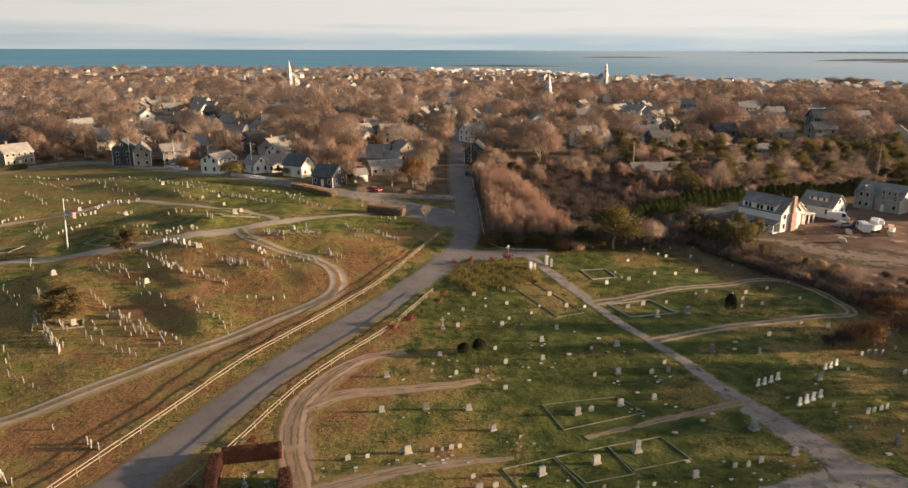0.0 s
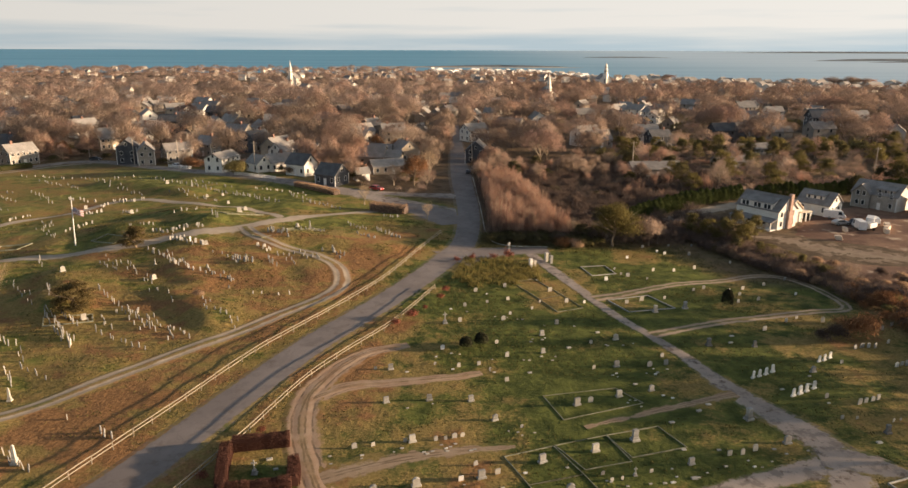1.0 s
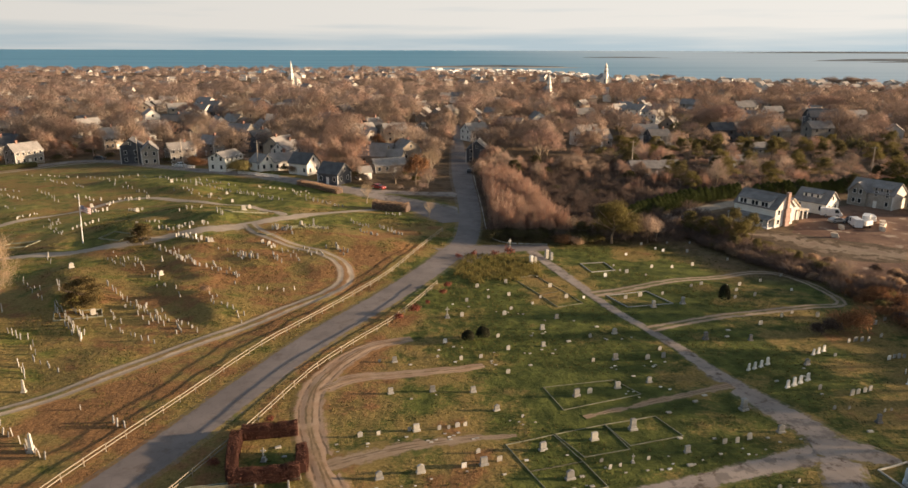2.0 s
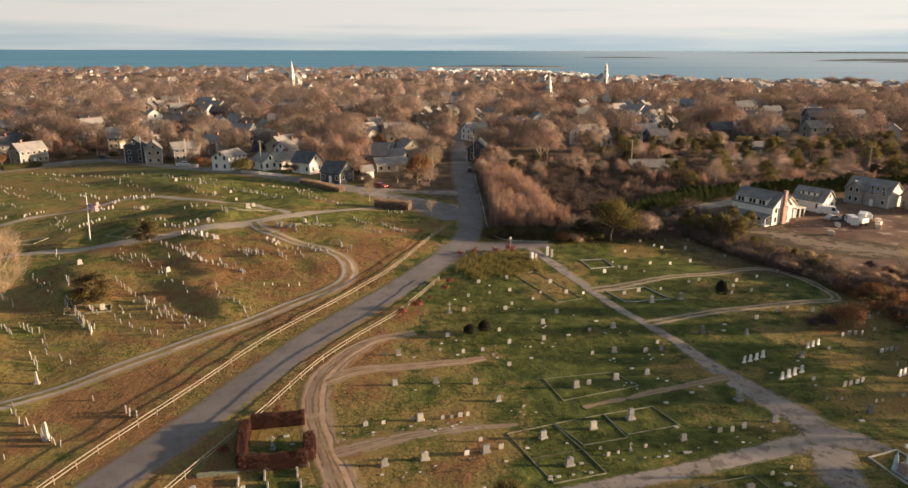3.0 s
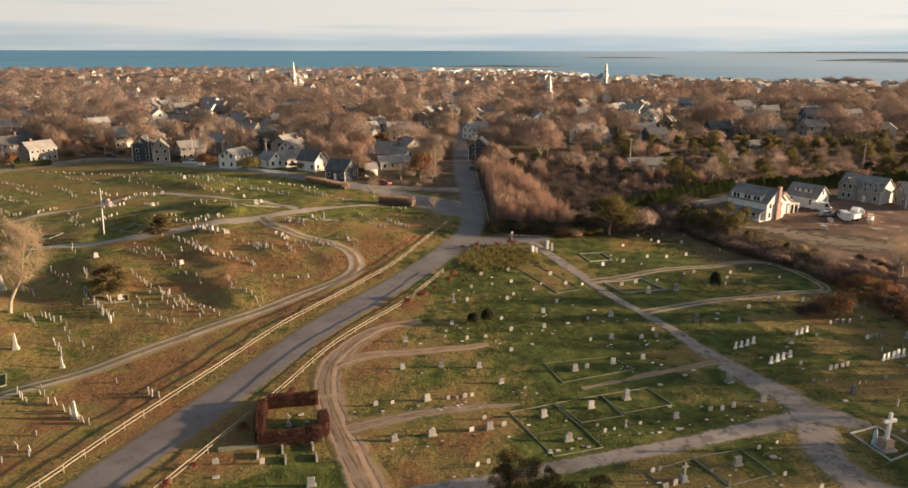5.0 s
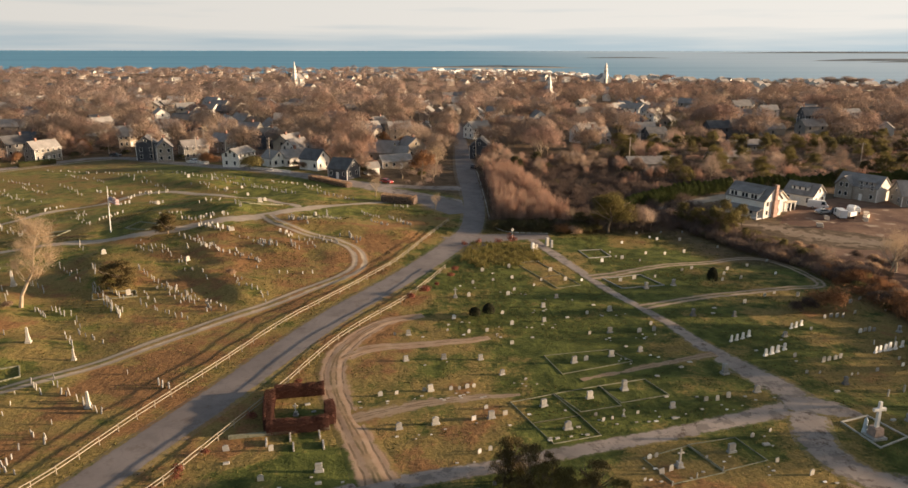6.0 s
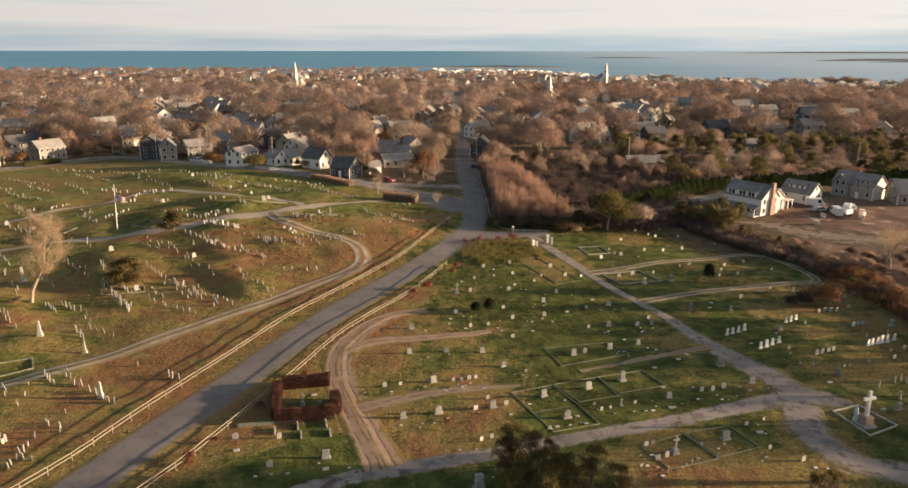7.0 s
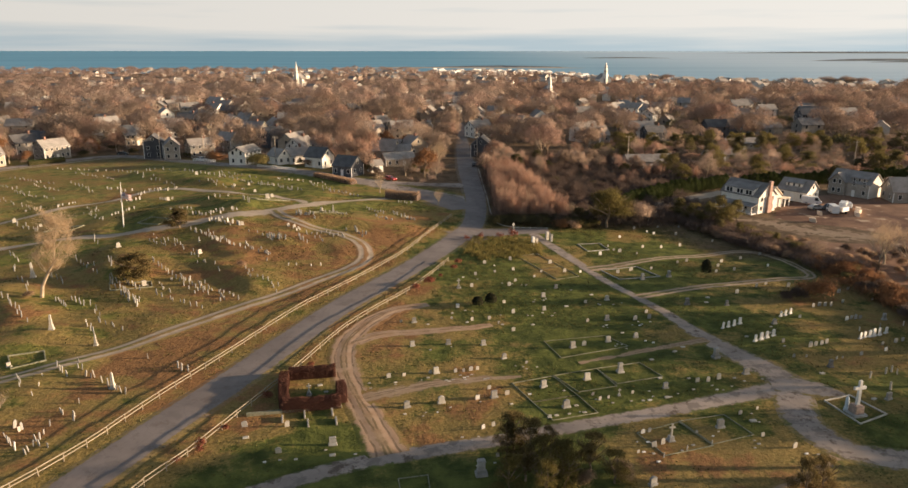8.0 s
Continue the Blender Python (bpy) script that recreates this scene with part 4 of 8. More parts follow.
TABLETS_GATE = [(60.5, 126.1, 0.9), (66.2, 129.8, 0.8), (53.3, 119.6, 0.8), (51.3, 115.2, 0.7), (55.4, 116.6, 0.9), (63.6, 119.9, 0.7), (31.7, 114.6, 1), 
    (34.6, 115.9, 1), (38.9, 116.9, 0.8), (45.6, 121.6, 0.8), (16.6, 114.3, 0.6), (21.2, 114.4, 1), (24.3, 114.4, 0.6), (19.1, 120.2, 1), 
    (34.2, 135.1, 0.6), (34.7, 131.7, 0.6), (38.9, 128.2, 0.6)]
WHITE_ROWS = [(41.6, 85.6, 1), (42.6, 86, 1), (43.7, 86.5, 1), (44.9, 87.2, 1), (44.6, 80.5, 1), (45.7, 81, 1), (46.8, 81.6, 1), (48.1, 82.3, 1), (52.9, 90.5, 0.9), 
    (53.9, 91, 0.9), (55.1, 91.8, 0.9), (60.9, 81.4, 1), (61.8, 81.8, 1), (62.8, 82.2, 1.1), (63.6, 82.5, 1.1), (64.7, 82.9, 1.1), (66.1, 83.6, 1)]
MONUMENTS = [(15.1, 99.5, 1), (14.5, 93.5, 0.9), (26, 98, 1.1), (24.1, 89, 1.1), (3.7, 79.2, 1), (6.4, 74.5, 1), (16.7, 77.9, 1.2), (22.4, 80.2, 1.1), 
    (26.9, 81.7, 1), (10.9, 65.7, 1.2), (4.3, 62.7, 1.2), (13, 60.3, 1.3), (16.9, 67.6, 1.2), (26.5, 65, 1), (38.7, 69.4, 1.2), (-6.8, 78.6, 1), 
    (-1.5, 79.2, 1), (-2.3, 61.5, 1.2), (-14.2, 51.9, 1.2), (30.1, 55.5, 1.3), (19.2, 44.3, 1.2), (-7, 88.1, 1), (-3.1, 69.6, 1.1), (-6.5, 60.4, 1.1), 
    (18, 104.2, 0.9), (53.6, 62.1, 1.2), (50.3, 87, 1.1)]
TIERED = [(21.8, 69.9, 1), (36.5, 74.6, 1.1), (2, 46, 1.3), (35.4, 110.2, 0.9), (68.9, 88.9, 0.8), (41, 112.1, 0.9), (39.3, 96, 0.9), (46, 95.7, 0.7), 
    (51.2, 71.5, 0.8)]
FLAT = [(18.5, 95.2, 1), (23.8, 100.7, 1), (-13.9, 49.8, 1), (-24.2, 53.2, 1), (34.5, 56.9, 1.2), (26, 62.5, 1), (26.6, 67.8, 0.8), (11.9, 87.1, 0.8), 
    (32.9, 78, 1), (31.2, 76.4, 1), (27.1, 73.7, 1), (30.4, 67.7, 0.7), (-11.5, 65.4, 0.5), (25.3, 83.5, 0.8), (43, 97.1, 1), (44.2, 99.8, 1), 
    (-18.2, 66.3, 1), (-17.1, 64.5, 0.8), (17.5, 126.6, 0.8), (48.1, 83.4, 0.8), (44, 82.3, 0.8), (49, 69.4, 1), (14.3, 60.7, 0.8), (15, 59, 0.8), 
    (11.5, 58.2, 0.8), (10.6, 57.7, 0.8), (48, 78.4, 0.6), (51.8, 62.1, 1)]
CROSSES = [(-19.1, 63.7, 0.38), (23.5, 52.7, 0.5), (20.1, 63.1, 0.24), (0.3, 104.7, 0.45)]
THIN_POSTS = [(54.8, 68.2, 1), (57.6, 69.4, 1), (58.7, 69.9, 1), (59, 69.2, 0.8), (55.5, 64.8, 1.2), (21.7, 49.2, 0.6), (24.7, 50.7, 0.6), (27.8, 51.8, 0.6), 
    (62.5, 84.5, 0.8), (66.4, 85.7, 0.8), (70.5, 86.4, 0.8)]
PLOTS = [
    ((9, 61.5), (14.9, 63.4), (16.6, 58.9), (10.9, 57)),
    ((6.9, 66.7), (12.5, 68.7), (14.9, 63.4), (9, 61.5)),
    ((12.7, 68.8), (18.8, 70.9), (20.4, 65.6), (15.2, 64.2)),
    ((18.8, 70.9), (25.2, 72.9), (27.1, 68.3), (20.6, 66.3)),
    ((25.8, 56.9), (31.6, 58.4), (33.3, 53.8), (28, 51.9)),
    ((20.1, 54.2), (25.7, 56.7), (27.9, 51.6), (22, 49.5)),
    ((45.3, 61.5), (49.2, 63), (51.1, 58.3), (46.8, 56.2)),
]
PLOTS_FAR = [
    ((12.8, 124.6), (17, 127.4), (21, 118.3), (16.8, 115.8)),
    ((16.8, 115.8), (21, 118.3), (23.6, 111.8), (19, 109.6)),
    ((28.7, 116.1), (36.4, 118.5), (39.3, 112.1), (31, 110.1)),
    ((27.5, 135.9), (32.7, 137.4), (33.8, 132.1), (28.7, 130.2)),
    ((12.8, 80.2), (22.4, 82.4), (25, 78.5), (14.5, 74.3)),
]
ROWS_NEAR = [
    (-52.3, 54, -47, 49.8, 5, 1),
    (-48.5, 59.3, -45.3, 57.1, 3, 0.9),
    (-47.6, 55.8, -47.1, 51.8, 3, 0.8),
    (-51.3, 55.5, -50.2, 55, 2, 0.9),
    (-47.2, 52.4, -45.5, 51.6, 2, 0.8),
    (-58.7, 68.1, -56.6, 65.9, 3, 0.8),
    (-54.6, 70.7, -52.3, 68.9, 3, 1),
    (-52.6, 72.1, -51.6, 71.2, 2, 0.8),
    (-50, 69.3, -48.8, 68.1, 2, 1),
    (-46.8, 67.2, -45, 65.3, 2, 1),
    (-43.8, 64.8, -42.5, 63.5, 2, 0.9),
    (-38.3, 71.3, -36.9, 69.9, 2, 1.1),
    (-44.2, 74.4, -43.4, 73.2, 1, 0.8),
    (-53.7, 62.5, -55.1, 68.1, 2, 0.6),
    (-47.2, 61, -46.2, 60.1, 1, 0.7),
]
ROWS_MID = [
    (-77.8, 96.5, -68.6, 87.4, 7, 1),
    (-93.6, 125.1, -89.1, 120.9, 4, 0.9),
    (-87.3, 115.4, -86, 114.3, 2, 1),
    (-82.4, 108.5, -75.2, 100.7, 4, 0.9),
    (-59.1, 87.3, -55.8, 83.8, 4, 0.9),
    (-62.6, 96.3, -58.4, 89.3, 3, 1),
    (-69.1, 97.7, -66.3, 95, 4, 1),
    (-66.8, 98.3, -64.2, 96, 4, 0.9),
    (-76.8, 109.9, -72.4, 106, 4, 0.9),
    (-78.2, 121.7, -67.7, 109.5, 6, 0.8),
    (-68.3, 114.9, -66.1, 112, 2, 1.3),
    (-63.5, 106.4, -61.4, 103.9, 2, 1),
    (-61, 106.3, -57.6, 103.3, 5, 1),
    (-58.8, 99.9, -54.1, 95.4, 6, 1.1),
    (-60.7, 117.1, -44.1, 100.9, 11, 1),
    (-80.9, 134.6, -78.1, 130.8, 2, 1.1),
]
ROWS_OLD = [
    (-56.9, 141.5, -49.1, 138.4, 8, 1.1),
    (-53.8, 101.4, -43.0, 93.8, 7, 0.75),
    (-63.6, 106.4, -55.0, 96.7, 9, 1.1),
    (-51.8, 127.6, -44.9, 124.5, 5, 0.8),
    (-59.8, 137.2, -47.3, 125.2, 8, 0.85),
    (-66.5, 130.6, -61.7, 126.7, 4, 0.7),
    (-41.1, 131.8, -36.1, 128.9, 5, 1.0),
    (-33.5, 116.2, -26.3, 116.2, 3, 0.7),
    (-57.9, 88.9, -52.7, 85.6, 4, 0.7),
    (-34.7, 132.5, -32.8, 129.3, 3, 1.0),
]
ROWS_BANK = [
    (-51.7, 109.2, -38.5, 97.6, 9, 0.9),
    (-42.3, 101.8, -39.7, 99.8, 3, 0.8),
    (-56.3, 106.2, -51.1, 101.8, 4, 0.8),
    (-62.4, 130.3, -52.1, 120, 6, 0.9),
    (-67.5, 133.5, -61.1, 126.8, 3, 0.8),
    (-59.1, 137.2, -49.8, 127.9, 7, 0.9),
    (-45, 126.4, -37.5, 120.3, 7, 0.9),
    (-56.3, 143, -50.7, 137.4, 5, 0.9),
    (-40.2, 110.8, -32.4, 103.3, 6, 0.8),
    (-40.6, 131, -38.7, 129.8, 3, 1.2),
    (-33.3, 131.9, -32.3, 129.8, 2, 1),
    (-38.4, 139.4, -35.1, 138, 4, 1.1),
    (-44.8, 134.9, -38.8, 128.4, 3, 0.7),
    (-50.4, 116.8, -45.6, 112.2, 3, 0.8),
    (-53.4, 109.2, -46, 101.8, 5, 0.8),
]
ROWS_POINT = [
    (-37.8, 147.8, -33.9, 145.7, 5, 1.2),
    (-29.7, 137, -25, 133.2, 7, 0.8),
    (-23.5, 139.3, -20.9, 137, 5, 1.1),
    (-23.6, 162.7, -18.6, 157.3, 5, 0.8),
    (-19.5, 152.4, -14.9, 148.2, 5, 0.8),
    (-15.7, 158.4, -10.2, 151.4, 8, 0.9),
    (-31.9, 153.7, -26.3, 149.8, 4, 0.8),
    (-15.3, 172.8, -12, 172.1, 3, 0.8),
    (-33.5, 136.3, -28.6, 130.4, 4, 0.8),
]
ROWS_LAWN = [
    (-62.2, 146.3, -53.2, 150.7, 10, 1),
    (-54.2, 159.5, -51.8, 155.9, 2, 1.6),
    (-91.3, 183.2, -90.3, 189, 3, 1),
    (-90.3, 189, -83.6, 189.6, 6, 1.1),
    (-82.5, 176, -79.1, 177.6, 4, 0.9),
    (-95.9, 162.1, -85.5, 151.3, 6, 0.8),
    (-98.1, 168.1, -93.6, 163.6, 3, 0.9),
    (-86.5, 156.7, -84, 162.8, 5, 0.9),
    (-111.6, 155.6, -101.5, 146.8, 5, 1.2),
    (-100.7, 146.7, -98.1, 142.6, 2, 1.2),
    (-107.4, 169.5, -105.5, 174.9, 4, 0.9),
    (-114.4, 166.7, -110.7, 169.8, 4, 0.8),
    (-70.3, 154.7, -66.6, 156.7, 4, 0.7),
    (-64, 164.3, -59.9, 165.9, 4, 0.8),
    (-91.4, 174.1, -87.9, 177.2, 4, 1),
]
ROWS_FAR = [
    (-77.2, 196.3, -62.1, 186.8, 6, 0.9),
    (-69.5, 200.2, -55.2, 193.4, 7, 0.9),
    (-57.4, 195, -44.7, 184.7, 8, 1),
    (-43.1, 194, -30.9, 182.2, 6, 0.9),
    (-55.7, 203, -39.9, 196, 7, 0.7),
    (-85.5, 209.7, -69.5, 200.2, 6, 1),
    (-102.6, 210.1, -85.9, 195.8, 6, 1),
    (-106.7, 194.7, -95.7, 189.7, 5, 0.9),
    (-121.5, 204.6, -107.8, 189.6, 6, 1),
    (-132.9, 203.5, -119.5, 192.2, 5, 0.9),
    (-143.4, 202.8, -125, 186.5, 7, 0.9),
    (-130.5, 181.6, -116.4, 171.6, 5, 0.9),
    (-129.9, 189.2, -115, 180.7, 5, 0.8),
    (-128.7, 220.5, -108.7, 206.8, 6, 0.8),
]
ROWS_EDGE = [
    (-146.9, 214.7, -127, 202.7, 6, 0.8),
    (-116.3, 223.5, -100.5, 214.3, 5, 0.8),
    (-102.2, 223.4, -86.1, 211.6, 5, 0.8),
    (-38.1, 185.6, -27.3, 180.2, 5, 0.8),
    (-141.1, 232.6, -120.1, 223.2, 5, 0.7),
    (-76.2, 210.3, -63, 203, 5, 0.8),
]
OBELISKS = [(-44.7, 65.4, 1.2), (-53.8, 79.6, 0.95), (-62.7, 84.1, 1.3), (-79.9, 109.4, 1.6), (-73.2, 200.5, 1), (-30.6, 154.9, 1.05), (-55.1, 128.7, 0.6)]
LARGE_WEST = [(-57.4, 105.4, 1.3), (-52.8, 122.2, 1.2), (-48.6, 138.5, 1.1), (-49.8, 166.5, 1.6), (-50.2, 172.8, 1.3), (-70.6, 124.7, 1.3), (-81.8, 204.4, 1.2), 
    (-66.3, 192.2, 1), (-62.3, 193.6, 1), (-62.2, 72.2, 0.9), (-95, 182.3, 1.3), (-79.8, 175.2, 1.3), (-58.1, 184.6, 1), (-33.5, 155.1, 1.2), 
    (-109.7, 153.6, 1.3), (-100.9, 149.5, 1)]

# ---- gravestones ----
protos = {}


def place(key, build, m):
    """Builds a thing the first time, and sets down copies of it after that."""
    if key not in protos:
        protos[key] = build()
        protos[key].matrix_basis = m
        return protos[key]
    s = protos[key].scale
    return copy_thing(protos[key], m @ Matrix.Diagonal((1 / s.x, 1 / s.y, 1 / s.z, 1)))


def slab(w, h, t, style, foot=-0.3):
    """The outline of a headstone: 0 flat top, 1 round top, 2 shouldered top, extruded to its thickness."""
    bm = bmesh.new()
    if style == 0:
        pts = [(-w / 2, foot), (w / 2, foot), (w / 2, h - 0.04), (w / 2 - 0.04, h), (-w / 2 + 0.04, h), (-w / 2, h - 0.04)]
    elif style == 1:
        pts = [(-w / 2, foot), (w / 2, foot)] + [(w / 2 * math.cos(a), h - w * 0.35 + w * 0.35 * math.sin(a)) for a in np.linspace(0, math.pi, 9)]
    else:
        pts = [(-w / 2, foot), (w / 2, foot), (w / 2, h * 0.82), (w * 0.36, h * 0.84)] + [(w * 0.33 * math.cos(a), h * 0.87 + h * 0.13 * math.sin(a)) for a in np.linspace(0, math.pi, 7)] + [(-w * 0.36, h * 0.84), (-w / 2, h * 0.82)]
    return prism(bm, pts, -t / 2, t / 2)


def tablet(style, stone, tone):
    ob = part("gravestone", slab((0.50, 0.46, 0.52)[style], (0.74, 0.86, 0.82)[style], 0.10, style), stone)
    return tagged(ob, f"upright {tone} slab gravestone standing in the grass", "gravestone", "gravestones")


def monument(stone, tone, style):
    """Granite family monument: a broad base and a die on it."""
    ob = thing("grave_monument", f"{tone} granite family monument on a broad base", "gravestone", "grave monuments")
    part("base", box(bmesh.new(), 0, 0, -0.2, 0.98, 0.48, 0.42, 1.0, 0.03), stone, ob)
    bm = slab(0.74, 0.76, 0.28, style, 0.006)
    bmesh.ops.translate(bm, verts=bm.verts, vec=(0, 0, 0.216))
    part("die", bm, stone, ob)
    return ob


def white_stone():
    """A soldier's white marble stone: a round-topped slab let into a low block."""
    ob = thing("white_gravestone", "white marble round-topped gravestone on a low block", "gravestone", "white gravestones")
    part("base", box(bmesh.new(), 0, 0, -0.2, 0.78, 0.36, 0.40, 0.94, 0.02), STONE_WHITE, ob)
    bm = slab(0.56, 0.92, 0.13, 1, 0.006)
    bmesh.ops.translate(bm, verts=bm.verts, vec=(0, 0, 0.196))
    part("slab", bm, STONE_WHITE, ob)
    return ob


def tiered(stone, tone):
    ob = thing("tiered_monument", f"{tone} tiered granite monument with base, plinth and cap", "gravestone", "tiered monuments")
    part("base", box(bmesh.new(), 0, 0, -0.2, 1.15, 0.9, 0.48, 1.0, 0.03), stone, ob)
    part("plinth", box(bmesh.new(), 0, 0, 0.282, 0.9, 0.66, 0.3, 0.94, 0.02), stone, ob)
    part("die", box(bmesh.new(), 0, 0, 0.584, 0.72, 0.5, 0.85, 0.96, 0.02), stone, ob)
    part("cap", box(bmesh.new(), 0, 0, 1.436, 0.86, 0.62, 0.22, 0.7, 0.02), stone, ob)
    return ob


def obelisk():
    ob = thing("obelisk", "pale marble obelisk on a stepped base", "obelisk", "obelisks")
    part("base", box(bmesh.new(), 0, 0, -0.2, 1.0, 1.0, 0.5, 1.0, 0.03), STONE_PALE, ob)
    part("plinth", box(bmesh.new(), 0, 0, 0.302, 0.74, 0.74, 0.5, 0.95, 0.02), STONE_PALE, ob)
    bm = box(bmesh.new(), 0, 0, 0.804, 0.52, 0.52, 1.75, 0.62)
    box(bm, 0, 0, 2.553, 0.322, 0.322, 0.22, 0.05)
    part("shaft", bm, STONE_PALE, ob)
    return ob


def flat_marker(white=False):
    ob = part("flat_marker", box(bmesh.new(), 0, 0, -0.1, 0.62, 0.36, 0.24, 0.96, 0.02), STONE_WHITE if white else STONE_PALE)
    return tagged(ob, "low white marble grave marker set in turf" if white else "low flat stone grave marker set in turf", "grave marker", "flat markers")


def stone_cross(big=False):
    name = "memorial_cross" if big else "grave_cross"
    ob = thing(name, "tall white cross on a granite block inside a kerbed plot" if big else "pale stone cross on a stepped base", "cross", "" if big else "grave crosses")
    bm = box(bmesh.new(), 0, 0, -0.2, 1.7, 1.7, 0.45, 1.0, 0.04)
    part("step", bm, STONE_GREY, ob)
    part("pedestal", box(bmesh.new(), 0, 0, 0.252, 1.2, 1.2, 0.95, 0.9, 0.04), STONE_BROWN if big else STONE_GREY, ob, "rough brown granite block" if big else "")
    bm = box(bmesh.new(), 0, 0, 1.204, 0.42, 0.34, 3.0, 0.85, 0.03)
    box(bm, 0, 0, 3.1, 1.5, 0.30, 0.36, 1.0, 0.03)
    part("cross", bm, STONE_WHITE if big else STONE_PALE, ob)
    return ob


def thin_post():
    ob = part("stone_post", box(bmesh.new(), 0, 0, -0.2, 0.20, 0.20, 1.15, 0.9, 0.02), STONE_PALE)
    return tagged(ob, "slender pale stone post at a grave plot", "post", "stone posts")


def lean(x, y, turn, s=1.0, tip=3.0, tall=1.0, wide=1.0):
    """A pose on the ground with a little tilt."""
    a, b = rng.normal(0, tip, 2)
    return pose(x, y, lie(x, y), a, b, turn + rng.normal(0, 4)) @ Matrix.Diagonal((s * wide, s, s * tall, 1))


TONES = ((STONE_GREY, "grey"), (STONE_PALE, "pale weathered"), (STONE_WHITE, "white marble"), (STONE_DARK, "dark"))


def set_tablet(x, y, s, turn, mix, tip=3.0, tall=1.0, wide=1.0):
    style, tone = int(rng.integers(0, 3)), int(rng.choice(4, p=mix))
    place(("tablet", style, tone), lambda: tablet(style, *TONES[tone]), lean(x, y, turn, s * rng.uniform(0.9, 1.12), tip, tall, wide))


for row in (TABLETS_EAST, TABLETS_SOUTH, TABLETS_LANE):
    for x, y, s in row:
        set_tablet(x, y, s * 0.94, 21, (0.52, 0.40, 0.05, 0.03), 2.5, 0.95, 1.3)
for row in (TABLETS_HIGH, TABLETS_GATE):
    for x, y, s in row:
        set_tablet(x, y, s * 1.02, 21, (0.24, 0.52, 0.21, 0.03), 2.5, 0.95, 1.4)
for x, y, s in WHITE_ROWS:
    place("white_stone", white_stone, lean(x, y, 30, s * rng.uniform(0.92, 1.08), 1.5))
for i, (x, y, s) in enumerate(MONUMENTS):
    tone = (0, 0, 1, 0, 0)[i % 5]
    place(("monument", tone, (0, 0, 2)[i % 3]), lambda: monument(*TONES[tone], (0, 0, 2)[i % 3]), lean(x, y, 18, s * 0.84, 0.8))
for i, (x, y, s) in enumerate(TIERED):
    tone = 3 if i > 5 else 0
    place(("tiered", tone), lambda: tiered(*TONES[tone]), lean(x, y, 14, s * 0.84, 0.5))
mark_rng = np.random.default_rng(12)
for x, y, s in (*MONUMENTS, *TABLETS_SOUTH, *TABLETS_EAST[::2]):
    if mark_rng.uniform() < 0.85:
        for k in range(int(mark_rng.integers(1, 5))):
            white = bool(mark_rng.uniform() < 0.15)
            place(("flat", white), lambda: flat_marker(white), lean(x + mark_rng.uniform(-2.6, 2.8), y - mark_rng.uniform(0.8, 2.6), 14, mark_rng.uniform(0.4, 0.75), 1.5))
for x, y, s in FLAT:
    place(("flat", False), flat_marker, lean(x, y, 14, s * 1.1, 1.5))
for x, y, s in CROSSES:
    place("cross", stone_cross, lean(x, y, 10, s, 0.8))
for x, y, s in THIN_POSTS:
    place("post", thin_post, lean(x, y, 14, s, 2))
for x, y, s in OBELISKS:
    place("obelisk", obelisk, lean(x, y, 10, s * 0.62, 0.6, 1.12))
for i, (x, y, s) in enumerate(LARGE_WEST):
    place(("monument", 1, i % 3), lambda: monument(*TONES[1], i % 3), lean(x, y, 35, s * 0.8, 1))
for rows in (ROWS_NEAR, ROWS_MID, ROWS_OLD):
    for x0, y0, x1, y1, n, s in rows:
        n = max(n, round(n * 1.45))
        turn = math.degrees(math.atan2(y1 - y0, x1 - x0)) if n > 1 else -60
        if abs(((turn + 90) % 180) - 90) < 25:
            turn += 70
        for k in range(n):
            f = (k + rng.uniform(-0.22, 0.22)) / max(1, n - 1)
            set_tablet(x0 + (x1 - x0) * f + rng.normal(0, 0.25), y0 + (y1 - y0) * f + rng.normal(0, 0.25), s * 0.95, turn, (0.74, 0.17, 0.02, 0.07), 4.5, rng.uniform(1.05, 1.45), 0.72)

# the far rows, too many and too small to tell apart: one heap of slabs
far_bm = bmesh.new()
for rows in (ROWS_BANK, ROWS_POINT, ROWS_LAWN, ROWS_FAR, ROWS_EDGE):
    for x0, y0, x1, y1, n, s in rows:
        n = round(n * 2.1)
        turn = math.atan2(y1 - y0, x1 - x0)
        if abs(((math.degrees(turn) + 90) % 180) - 90) < 25:
            turn += 1.2
        for k in range(n):
            f = (k + rng.uniform(-0.22, 0.22)) / max(1, n - 1)
            x, y = x0 + (x1 - x0) * f + rng.normal(0, 0.5), y0 + (y1 - y0) * f + rng.normal(0, 0.7)
            one = slab(0.33 * s, rng.uniform(0.55, 1.05) * s * 0.92, 0.10, int(rng.integers(0, 3)))
            bmesh.ops.transform(one, matrix=pose(x, y, lie(x, y), rng.normal(0, 4), rng.normal(0, 4), math.degrees(turn) + rng.normal(0, 6)), verts=one.verts)
            tmp = bpy.data.meshes.new("slab")
            one.to_mesh(tmp)
            one.free()
            far_bm.from_mesh(tmp)
            bpy.data.meshes.remove(tmp)
tagged(part("far_gravestones", far_bm, STONE_FAR), "rows of small pale slab gravestones on the far lawns", "gravestones", kind="stuff")

